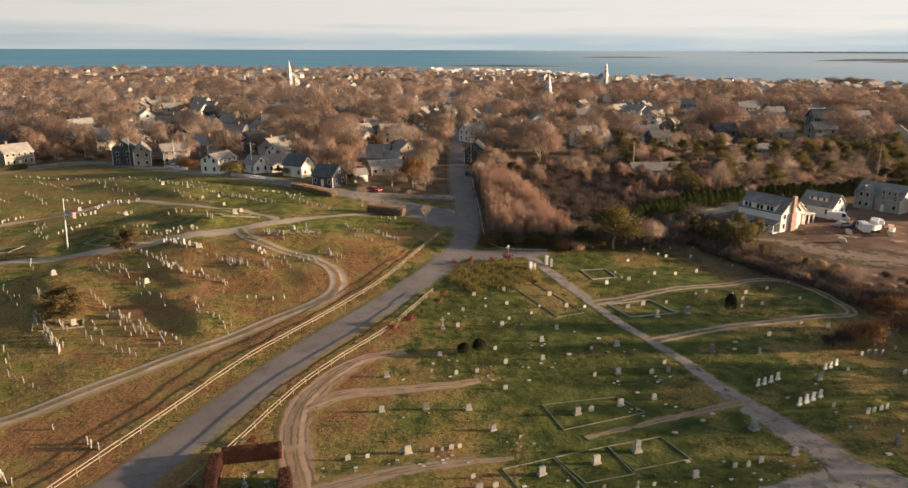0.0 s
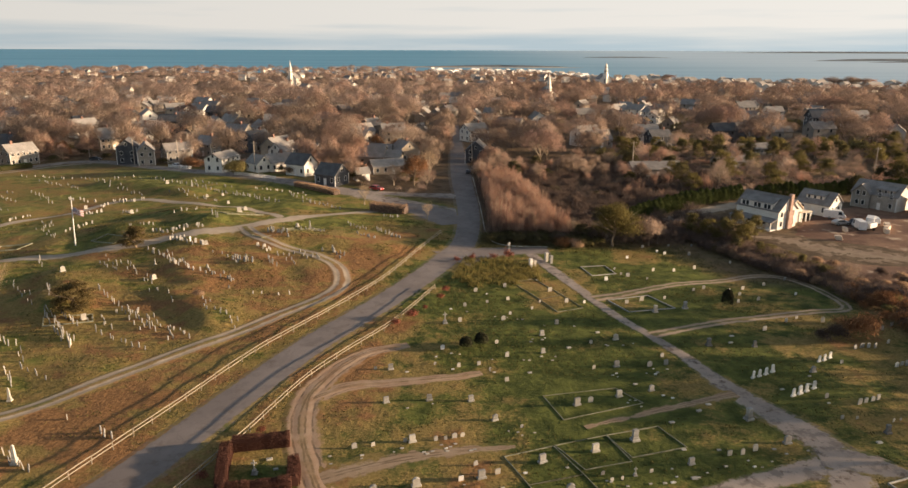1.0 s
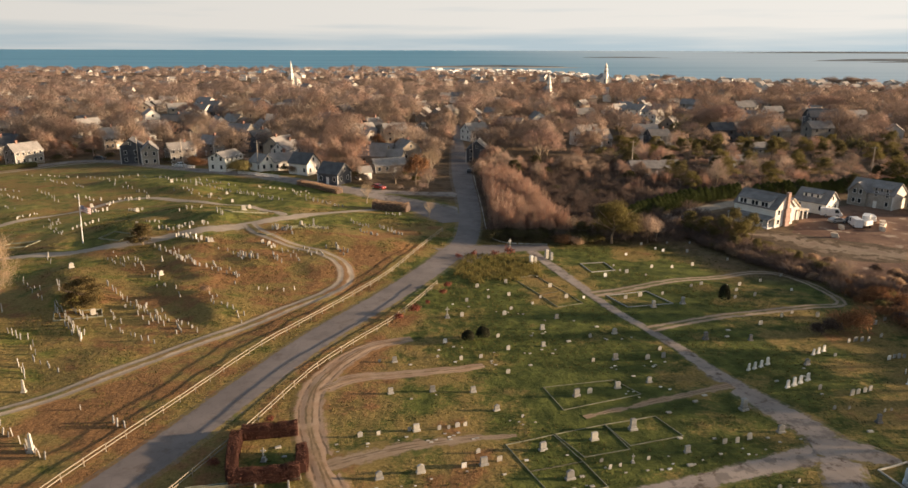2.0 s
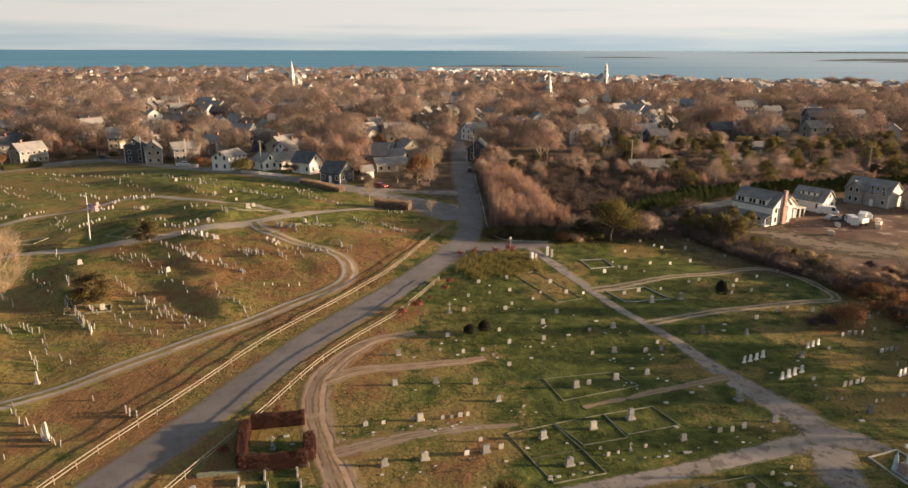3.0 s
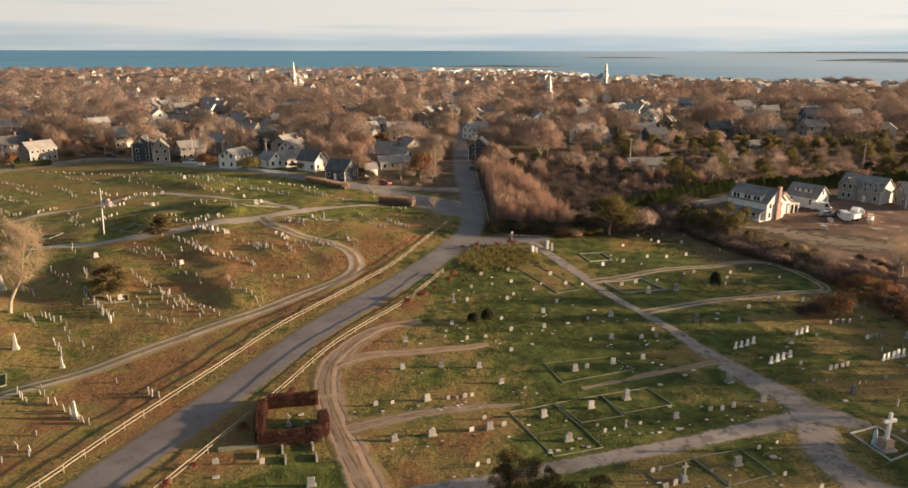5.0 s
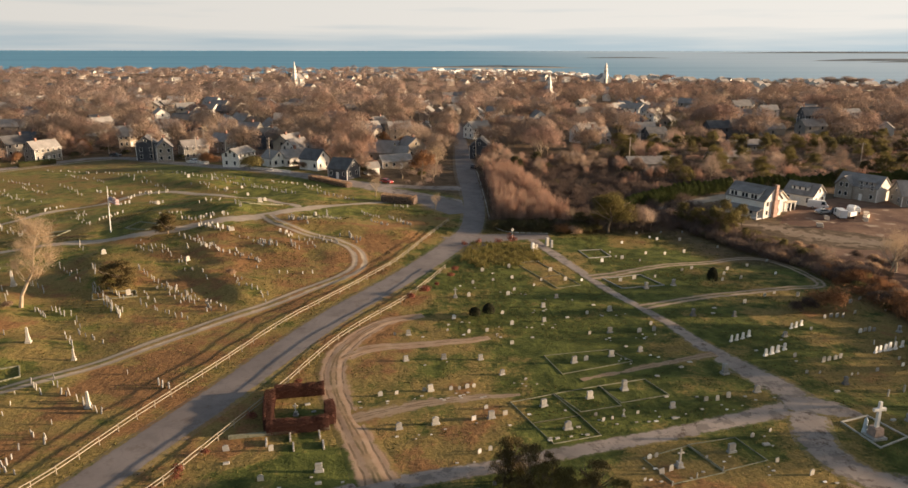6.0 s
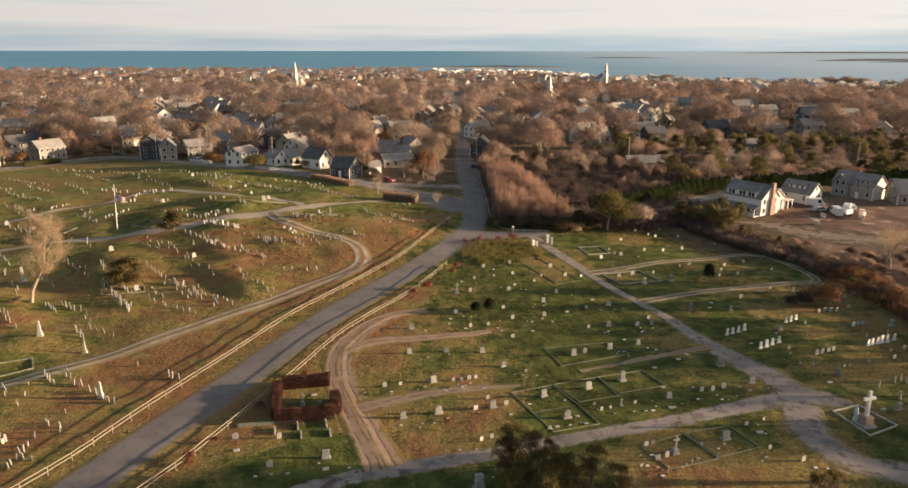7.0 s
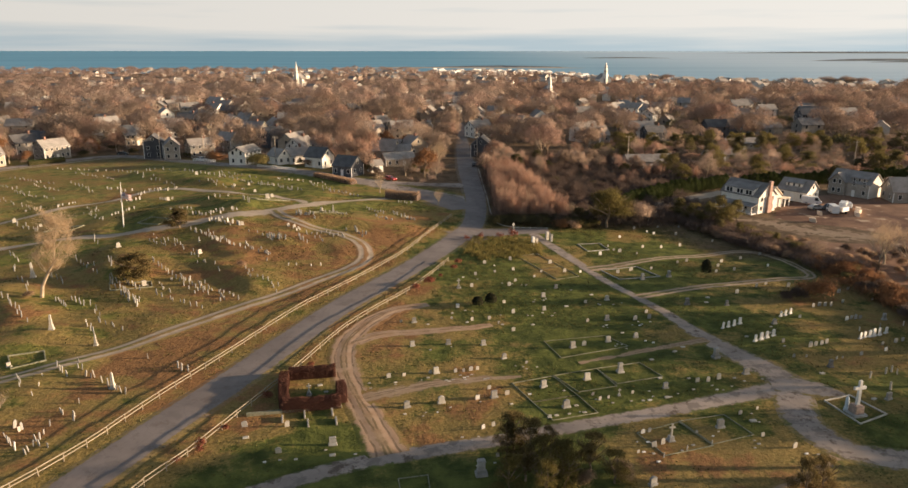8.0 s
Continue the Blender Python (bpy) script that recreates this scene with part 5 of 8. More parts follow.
big_cross = stone_cross(True)
big_cross.matrix_basis = pose(47.5, 58.5, lie(47.5, 58.5), 0, 0, 12) @ Matrix.Diagonal((1.05, 1.05, 1.05, 1))
bm = bmesh.new()
tube(bm, [(0, 0, -0.1), (0, 0, 0.5), (0, 0, 0.52), (0, 0, 1.2), (0, 0, 1.7), (0, 0, 1.85), (0, 0, 2.1)], [0.34, 0.30, 0.22, 0.24, 0.20, 0.10, 0.03], 10)
ob = tagged(part("statue", bm, PALE_BLUE), "pale blue-grey carved statue beside the white cross", "statue")
ob.matrix_basis = pose(46.75, 59.3, lie(46.75, 59.3)) @ Matrix.Diagonal((0.95, 0.95, 1.0, 1))


def kerb(corners, w=0.10, h=0.05, stone=KERB_STONE):
    """The granite kerb round a family plot: one length a side."""
    ob = thing("plot_kerb", "low pale granite kerb round a family plot", "kerb", "plot kerbs")
    for i in range(4):
        a, b = Vector((*corners[i], 0)), Vector((*corners[(i + 1) % 4], 0))
        d = b - a
        mid = (a + b) / 2
        a.z, b.z = lie(a.x, a.y), lie(b.x, b.y)
        d, mid = b - a, (a + b) / 2
        stone_ob = part("kerbstone", box(bmesh.new(), 0, 0, -0.12, d.length - (w if i % 2 else -w), w, h + 0.16, 1.0, 0.015), stone, ob)
        stone_ob.matrix_basis = Matrix.Translation(mid) @ d.to_track_quat("X", "Z").to_matrix().to_4x4()
    return ob


for corners in (*PLOTS[:6], *PLOTS_FAR[:2], PLOTS_FAR[4]):
    kerb(corners)
for corners in PLOTS_FAR[2:4]:
    kerb(corners, 0.16, 0.10, STONE_GREY)
kerb(PLOTS[6], 0.16, 0.14, STONE_PALE)
WEST_PLOTS = [((-96, 142), (-90, 143), (-89, 147), (-95, 146)), ((-76, 146.5), (-69, 141.5), (-66.5, 143.5), (-73.5, 149)), ((-53, 162), (-46, 167.5), (-43.5, 164.5), (-50.5, 159.5)),
    ((-35.5, 150), (-28.5, 155), (-27, 152.5), (-34, 148)), ((-41, 144.8), (-33.5, 152.2), (-31.5, 150.3), (-38.5, 143.4)), ((-62, 102), (-55.5, 104.5), (-57, 107.5), (-63.5, 105)), ((-61.5, 71.5), (-58, 73.8), (-60, 77), (-64, 75))]
for corners in WEST_PLOTS:
    kerb(corners, 0.18, 0.16)
kerb([(-6.5, 45.4), (-3.5, 46.1), (-3.2, 43.5), (-6.0, 42.8)])
kerb([(-25.5, 58.4), (-14.6, 60.6), (-14.5, 60.3), (-25.4, 58.1)], 0.15, 0.3)
for x, y, w in ((-18.6, 58.3, 1.6), (-15.4, 58.9, 1.6), (-21.0, 57.2, 1.5), (-17.8, 56.3, 1.6), (-14.6, 56.8, 1.6)):
    ob = part("bench_tomb", box(bmesh.new(), 0, 0, -0.1, 0.22, w, 0.48, 0.9, 0.03), STONE_GREY)
    ob.matrix_basis = pose(x, y, lie(x, y), 0, 0, 14)
    tagged(ob, "low grey stone wing wall at a grave row", "grave wall", "grave walls")


# ---- rail fences along the road ----
def rail_fence(pts, label):
    """Split-rail fence: squared posts and two rails to each bay."""
    ob = thing("rail_fence", label, "fence", "roadside fences")
    line, _ = smooth_line(pts, 0.25)
    run = np.r_[0, np.cumsum(np.linalg.norm(np.diff(line, axis=0), axis=1))]
    n = int(run[-1] / 2.9)
    stops = [(np.interp(d, run, line[:, 0]), np.interp(d, run, line[:, 1])) for d in np.linspace(0, run[-1], n + 1)]
    post = rail = None
    for x, y in stops:
        m = pose(x, y, lie(x, y), rng.normal(0, 2), rng.normal(0, 2), rng.uniform(0, 40))
        if post is None:
            first = part("post", box(bmesh.new(), 0, 0, -0.3, 0.115, 0.115, 1.34, 0.85, 0.02), RAIL_WOOD, ob)
            first.matrix_basis, post = m, first.data
        else:
            shared("post", post, ob, m)
    for (x0, y0), (x1, y1) in zip(stops, stops[1:]):
        a, b = Vector((x0, y0, lie(x0, y0))), Vector((x1, y1, lie(x1, y1)))
        d = b - a
        for z in (0.50, 0.95):
            m = Matrix.Translation((a + b) / 2 + UP * (z + rng.normal(0, 0.02))) @ d.to_track_quat("X", "Z").to_matrix().to_4x4() @ Matrix.Diagonal((d.length, 1, 1, 1))
            if rail is None:
                first = part("rail", box(bmesh.new(), 0, 0, -0.05, 1.0, 0.07, 0.095, 1.0), RAIL_WOOD, ob)
                first.matrix_basis, rail = m, first.data
            else:
                shared("rail", rail, ob, m)
    return ob


FENCE_L = [(-50.5, 30), (-46.3, 40.7), (-44.0, 44.8), (-40.8, 52.3), (-38.1, 61.1), (-32.3, 77.3), (-27.4, 91.4), (-23.4, 99.9), (-16.7, 112.9), (-10.8, 126), (-5.1, 144.4), (-1.0, 158)]
FENCE_R = [(-35.6, 30), (-33.3, 38.9), (-32.1, 43.5), (-29.0, 50.6), (-25.9, 59.8), (-22.4, 69.7), (-18, 84.1), (-13.6, 93.5), (-9.2, 101.2), (-5.9, 108.9), (-1.6, 120.5)]
rail_fence(FENCE_L, "weathered two-rail timber fence along the western verge")
rail_fence(FENCE_R, "weathered two-rail timber fence with shrubs along it")

# ---- houses ----
def window_meshes():
    bm = bmesh.new()
    out = [bm.verts.new((x, y, z)) for y in (-0.05, 0.05) for x, z in ((-0.53, 0), (0.53, 0), (0.53, 1.45), (-0.53, 1.45))]
    inn = [bm.verts.new((x, y, z)) for y in (-0.05, 0.05) for x, z in ((-0.44, 0.09), (0.44, 0.09), (0.44, 1.36), (-0.44, 1.36))]
    for i in range(4):
        j = (i + 1) % 4
        bm.faces.new((out[i], out[j], inn[j], inn[i]))
        bm.faces.new((out[4 + j], out[4 + i], inn[4 + i], inn[4 + j]))
        bm.faces.new((out[j], out[i], out[4 + i], out[4 + j]))
        bm.faces.new((inn[i], inn[j], inn[4 + j], inn[4 + i]))
    frame_me = bpy.data.meshes.new("window_frame")
    bm.to_mesh(frame_me)
    bm.free()
    frame_me.materials.append(WHITE_PAINT)
    bm = box(bmesh.new(), 0, 0, 0.05, 0.92, 0.05, 1.34)
    pane_me = bpy.data.meshes.new("pane")
    bm.to_mesh(pane_me)
    bm.free()
    pane_me.materials.append(PANE)
    return frame_me, pane_me


WIN_FRAME, WIN_PANE = window_meshes()


def add_window(ob, x, y, z, turn, s=1.0):
    f = shared("window", WIN_FRAME, ob, pose(x, y, z, 0, 0, turn) @ Matrix.Diagonal((s, 1, s, 1)))
    shared("pane", WIN_PANE, f, Matrix.Identity(4))


def gable_body(length, depth, eave, rise):
    """Walls with two gable ends, ridge along x; sunk a little into the ground."""
    bm = bmesh.new()
    pts = [(-depth / 2, -1.0), (depth / 2, -1.0), (depth / 2, eave), (0, eave + rise), (-depth / 2, eave)]
    a = [bm.verts.new((-length / 2, y, z)) for y, z in pts]
    b = [bm.verts.new((length / 2, y, z)) for y, z in pts]
    bm.faces.new(a[::-1])
    bm.faces.new(b)
    for i in range(5):
        bm.faces.new((a[i], a[(i + 1) % 5], b[(i + 1) % 5], b[i]))
    bmesh.ops.recalc_face_normals(bm, faces=bm.faces)
    return bm


def gable_roof(length, depth, eave, rise, over=0.35, thick=0.22):
    """Two roof slopes with thickness and overhang."""
    bm = bmesh.new()
    k = rise / (depth / 2)
    out, low = depth / 2 + over, eave - over * k
    pts = [(-out, low + 0.02), (0, eave + rise + 0.02), (out, low + 0.02), (out, low + thick), (0, eave + rise + thick + 0.04), (-out, low + thick)]
    a = [bm.verts.new((-length / 2 - over, y, z)) for y, z in pts]
    b = [bm.verts.new((length / 2 + over, y, z)) for y, z in pts]
    for f in ((0, 1, 4, 5), (1, 2, 3, 4)):
        bm.faces.new([a[i] for i in f])
        bm.faces.new([b[i] for i in f][::-1])
    for i in range(6):
        bm.faces.new((a[i], a[(i + 1) % 6], b[(i + 1) % 6], b[i]))
    bmesh.ops.recalc_face_normals(bm, faces=bm.faces)
    return bm


def house(label, length, depth, eave, rise, wall, roof, columns=4, chimney=0.0, wing=None, trim=True, ends=True, dormer=False, name="house"):
    """A gabled house, ridge along x, front towards -y, with its windows, door, chimney, trim, and perhaps a lower wing and a dormer."""
    ob = thing(name, label, "house", "houses of the town")
    body = part("wall", gable_body(length, depth, eave, rise), wall, ob)
    part("roof", gable_roof(length, depth, eave, rise), roof, ob)
    if trim:
        for sx in (-1, 1):
            for sy in (-1, 1):
                part("corner_trim", box(bmesh.new(), sx * (length / 2 - 0.06), sy * (depth / 2 - 0.06), -0.6, 0.20, 0.20, eave + 0.5), WHITE_PAINT, ob)
    if chimney is not None:
        bm = box(bmesh.new(), chimney * length, 0, eave + rise - 0.9, 0.75, 0.75, 2.0, 1.0, 0.03)
        box(bm, chimney * length, 0, eave + rise + 1.1, 0.9, 0.9, 0.14)
        part("chimney", bm, BRICK, ob)
    storeys = 2 if eave > 4.2 else 1
    for s in range(storeys):
        z = 0.9 + 2.7 * s
        for c in range(columns):
            x = (c - (columns - 1) / 2) * length / columns
            if s == 0 and c == columns // 2:
                part("door", box(bmesh.new(), x, -depth / 2, 0.0, 1.0, 0.12, 2.1), WHITE_PAINT, ob)
            else:
                add_window(ob, x, -depth / 2, z, 0)
        if ends:
            for sx in (-1, 1):
                for y in (-depth / 4, depth / 4):
                    add_window(ob, sx * length / 2, y, z, 90)
    if ends:
        for sx in (-1, 1):
            add_window(ob, sx * length / 2, 0, eave + rise * 0.2, 90, 0.85)
    if wing:
        wl_, wd, we, wr, side = wing
        x0 = side * (length / 2 + wl_ / 2 - 0.3)
        bm = gable_body(wl_, wd, we, wr)
        bmesh.ops.translate(bm, verts=bm.verts, vec=(x0, 0.3, 0))
        part("wing_wall", bm, wall, ob)
        bm = gable_roof(wl_, wd, we, wr, 0.3)
        bmesh.ops.translate(bm, verts=bm.verts, vec=(x0, 0.3, 0.0))
        part("wing_roof", bm, roof, ob)
        for dx in (-wl_ / 4, wl_ / 4):
            add_window(ob, x0 + dx, 0.3 - wd / 2, 0.9, 0)
    if dormer:
        for dx in (-length / 4, length / 4):
            bm = gable_body(1.6, 2.4, 1.3, 0.6)
            bmesh.ops.rotate(bm, verts=bm.verts, cent=(0, 0, 0), matrix=Matrix.Rotation(math.pi / 2, 3, "Z"))
            bmesh.ops.translate(bm, verts=bm.verts, vec=(dx, -depth / 4, eave + rise * 0.42))
            d = part("dormer", bm, wall, ob)
            shared("dormer_window", WIN_FRAME, d, pose(dx, -depth / 4 - 0.8, eave + rise * 0.42 + 0.0) @ Matrix.Diagonal((0.8, 1, 0.75, 1)))
    return ob


KINDS = [
    lambda: house("grey-shingled two-storey house with a grey gable roof", 11, 7.5, 5.2, 2.7, SHINGLE, ROOF, 4, 0.2),
    lambda: house("white clapboard house with a pale grey roof", 10.5, 7.2, 5.0, 2.8, CLAPBOARD, ROOF_PALE, 4, 0.0),
    lambda: house("grey-shingled cottage with two dormers", 9, 7.5, 3.2, 3.2, SHINGLE, ROOF, 3, -0.2, dormer=True),
    lambda: house("dark-shingled house with a side wing", 9.5, 7.2, 5.2, 2.6, SHINGLE_DARK, ROOF_DARK, 3, 0.25, (5.5, 5.5, 3, 1.9, 1)),
    lambda: house("tan-shingled house with a low wing and pale roof", 10, 7.5, 5.0, 2.8, SHINGLE_TAN, ROOF_PALE, 4, -0.25, (5, 5.5, 2.9, 1.9, -1)),
    lambda: house("long low grey-shingled house under a shallow roof", 17, 8, 3.0, 2.0, SHINGLE, ROOF, 5, 0.1),
]
# plainer houses of the town, seen far off
def town_kind(label, length, depth, eave, rise, wall, roof, chimney, wing=None):
    ob = thing("house", label, "house", "houses of the town")
    part("wall", gable_body(length, depth, eave, rise), wall, ob)
    part("roof", gable_roof(length, depth, eave, rise), roof, ob)
    part("chimney", box(bmesh.new(), chimney * length, 0, eave + rise - 0.9, 0.75, 0.75, 2.0), BRICK, ob)
    for s in range(2 if eave > 4.2 else 1):
        for x in (-0.28, 0.28):
            shared("window", WIN_PANE, ob, pose(x * length, -depth / 2, 0.9 + 2.7 * s))
        for sx in (-1, 1):
            shared("window", WIN_PANE, ob, pose(sx * length / 2, 0, 1.2 + 2.7 * s, 0, 0, 90))
    if wing:
        bm = gable_body(5.5, 5.5, 3, 1.9)
        bmesh.ops.translate(bm, verts=bm.verts, vec=(length / 2 + 2.4, 0.3, 0))
        part("wing_wall", bm, wall, ob)
        bm = gable_roof(5.5, 5.5, 3, 1.9)
        bmesh.ops.translate(bm, verts=bm.verts, vec=(length / 2 + 2.4, 0.3, 0))
        part("wing_roof", bm, roof, ob)
    return ob


TOWN_KINDS = [
    lambda: town_kind("grey-shingled house among the town's trees", 11, 7.5, 5.2, 2.7, SHINGLE, ROOF, 0.2),
    lambda: town_kind("white clapboard house among the town's trees", 10.5, 7.2, 5.0, 2.8, CLAPBOARD, ROOF_PALE, 0.0),
    lambda: town_kind("grey-shingled cottage among the town's trees", 9, 7.5, 3.2, 3.2, SHINGLE, ROOF_PALE, -0.2, True),
    lambda: town_kind("dark-shingled house among the town's trees", 9.5, 7.2, 5.2, 2.6, SHINGLE_DARK, ROOF_DARK, 0.25, True),
    lambda: town_kind("tan-shingled house with a pale roof in the town", 10, 7.5, 5.0, 2.8, SHINGLE_TAN, ROOF_PALE, -0.25),
]
house_spots = []


def set_house(kind, x, y, turn, s=1.0, sink=0.0):
    house_spots.append((x, y))
    return place(("house", kind), KINDS[kind], pose(x, y, lie(x, y) - sink, 0, 0, turn) @ Matrix.Diagonal((s, s, s, 1)))


def row_house(x, y, turn, *args, **kw):
    """One house of the row behind the burial ground, each with its own size and colours."""
    house_spots.append((x, y))
    ob = house(*args, **kw)
    ob.matrix_basis = pose(x, y, lie(x, y), 0, 0, turn)
    return ob


row_house(-158.0, 260.5, 58, "grey-tan shingled two-storey house with a pale roof by the street", 10.2, 7.4, 4.8, 2.8, SHINGLE, ROOF_PALE, 5, -0.22)
row_house(-176.5, 274, 58, "grey house with a dark roof behind a tan one", 11, 8, 5.0, 3.0, SHINGLE, ROOF_DARK, 4, 0.2)
row_house(-171, 240, 52, "tan-shingled house at the street's bend", 10, 7, 4.4, 2.6, SHINGLE_TAN, ROOF_PALE, 4, 0.2)
row_house(-144.5, 302.5, 52, "tan-shingled house with a broad central chimney", 11.5, 9, 4.8, 4.0, SHINGLE_TAN, ROOF_PALE, 5, 0.0)
row_house(-118.5, 262.5, 106, "dark-shingled three-storey house end-on to the street", 9, 7, 6.4, 2.6, SHINGLE_DARK, ROOF_DARK, 3, None)
row_house(-110.0, 258.0, 112, "grey-shingled gable-fronted house joined to a dark one", 11, 5.6, 5.4, 2.6, SHINGLE, ROOF, 3, 0.3)
row_house(-101.5, 265.0, 40, "grey-shingled house with a long pale roof", 9.5, 6.5, 4.6, 2.4, SHINGLE, ROOF, 4, 0.2)
row_house(-137.0, 331, 48, "white house with a pale roof and a brick chimney", 11, 8, 5.2, 3.2, CLAPBOARD, ROOF_PALE, 4, -0.3)
row_house(-73.5, 230.5, 70, "white clapboard house with its gable to the street", 9.5, 6.6, 4.5, 1.7, CLAPBOARD, ROOF_PALE, 4, None)
row_house(-55.5, 232.5, 44, "white-shingled house with a gabled front wing", 9.5, 6.2, 3.2, 2.3, CLAPBOARD, ROOF_PALE, 4, 0.1)
row_house(-61.3, 229.4, -46, "white gable-fronted wing of a shingled house", 7.0, 5.4, 3.0, 2.2, CLAPBOARD, ROOF_PALE, 3, None)
row_house(-46.2, 223.5, -28, "white gable-fronted cottage under a dark roof", 7.4, 6.4, 3.7, 2.8, CLAPBOARD, ROOF_DARK, 3, None)
row_house(-34.6, 211.0, -28, "dark grey-shingled cottage at the street corner", 7.4, 6.8, 3.2, 2.8, SHINGLE_DARK, ROOF_DARK, 3, None)
row_house(-26.5, 217.5, 30, "small white shed behind the corner cottage", 4.2, 3.2, 2.4, 1.4, CLAPBOARD, ROOF_PALE, 2, None, ends=False)
row_house(-26.0, 274.0, -15, "grey-shingled house with a white-framed row of windows", 9.5, 7, 3.2, 2.6, SHINGLE, ROOF, 5, None)
row_house(-16.5, 273.0, -62, "tan-shingled house with its gable to the road", 9.5, 8.2, 4.2, 3.2, SHINGLE_TAN, ROOF_PALE, 3, 0.2)
row_house(-20.0, 233.0, 24, "low tan-shingled house among bare trees", 11, 6, 2.7, 1.9, SHINGLE_TAN, ROOF_PALE, 4, None)
row_house(12.5, 333.0, 34, "white house with a pale roof and a balcony by the road", 11, 8, 5.0, 3.0, CLAPBOARD, ROOF_PALE, 4, 0.2)
row_house(11.4, 268.0, 82, "dark-shingled house beside the road", 9.5, 8, 4.8, 3.2, SHINGLE_DARK, ROOF_DARK, 3, None)
row_house(-95.5, 284.0, -30, "grey-shingled house behind the street", 9, 7, 4.8, 2.8, SHINGLE, ROOF_PALE, 3, 0.2)
row_house(-60.5, 262.0, 60, "white house behind the street", 9, 7, 4.8, 2.8, CLAPBOARD, ROOF, 3, 0.2)
MID_HOUSES = [(2, 66, 312, 20, 1.15), (5, 70.5, 238, 6, 1.0), (3, 95, 366, 20, 1.1), (3, 92, 309, 15, 1.0), (5, 147, 352, 5, 1.3), (4, 193, 466, 10, 1.2), (3, 196, 372, -5, 1.5),
    (0, 14, 372, 85, 1), (2, -14, 356, 90, 0.9), (1, 16, 420, 85, 1), (4, -15, 430, 80, 1), (0, 92, 398, 70, 1.1), (1, 118, 412, 60, 1.0), (1, 75, 385, 75, 0.9), (5, 125, 290, 10, 0.9), (5, 105, 258, 5, 0.8), (2, 168, 395, 0, 1.0)]
for k, x, y, a, s in MID_HOUSES:
    set_house(k, x, y, a, s)

seen_spots = list(house_spots)

# roofs that show above the trees of the town: kind, x, y, turn
TOWN_HOUSES = [(3, -175, 281, -15), (0, -162, 358, -20), (4, -142, 334, 35), (2, -149, 402, -15), (1, -153, 442, -25), (3, -137, 424, -10), (2, -117, 388, -30), (0, -95, 320, -15), (3, -80, 296, 60), (4, -65, 272, 65),
    (1, -40, 324, 40), (2, -27, 256, -10), (4, -25, 325, 20), (1, -283, 449, 10), (4, -171, 449, 30), (0, -155, 470, -20), (1, -176, 344, 50), (2, -52, 265, -30), (0, -212, 333, 10), (1, -116, 358, -60), (1, -88, 338, -60), (1, -143, 473, -55), (1, -169, 404, -60), (1, -232, 486, -55), (1, -157, 430, -60)]
TOWN_EAST = [(1, 100, 437, 50), (1, 108, 452, 40), (1, 128, 462, 60), (4, 136, 455, -40), (1, 206, 490, 30), (2, 157, 345, 10), (1, 62, 318, 30), (3, 96, 372, 80), (0, -7, 410, 85), (2, 11, 392, 80), (3, 95, 402, -50), (1, 119, 449, -55), (1, 123, 428, -60), (3, 146, 472, -50), (4, 117, 472, -55), (3, 219, 620, -40), (0, 302, 595, -50), (3, 250, 520, -30), (4, 225, 440, -45), (2, 178, 420, -50), (0, 60, 455, -50)]
for k, x, y, a in (*TOWN_HOUSES, *TOWN_EAST):
    house_spots.append((x, y))
    seen_spots.append((x, y))
    place(("town", k), TOWN_KINDS[k], pose(x, y, lie(x, y), 0, 0, a) @ Matrix.Diagonal((1.1, 1.1, 1.1, 1)))


def drawn_along_x(pts, x0, x1):
    """A closed outline in y, z drawn out from x0 to x1."""
    bm = bmesh.new()
    v0, v1 = [bm.verts.new((x0, y, z)) for y, z in pts], [bm.verts.new((x1, y, z)) for y, z in pts]
    bm.faces.new(v0[::-1])
    bm.faces.new(v1)
    for i in range(len(pts)):
        n = (i + 1) % len(pts)
        bm.faces.new((v0[i], v0[n], v1[n], v1[i]))
    bmesh.ops.recalc_face_normals(bm, faces=bm.faces)
    return bm


def shed_dormer(ob, x0, x1, y0, low, top, y1, high, wall, roof):
    """A long dormer with one sloping roof, from its front wall at y0 back to y1."""
    part("dormer", drawn_along_x([(y0, low), (y0, top), (y1, high), (y1, low)], x0, x1), wall, ob)
    part("dormer_roof", drawn_along_x([(y0 - 0.3, top - 0.08), (y0 - 0.3, top + 0.08), (y1 + 0.1, high + 0.2), (y1 + 0.1, high + 0.04)], x0 - 0.25, x1 + 0.25), roof, ob)


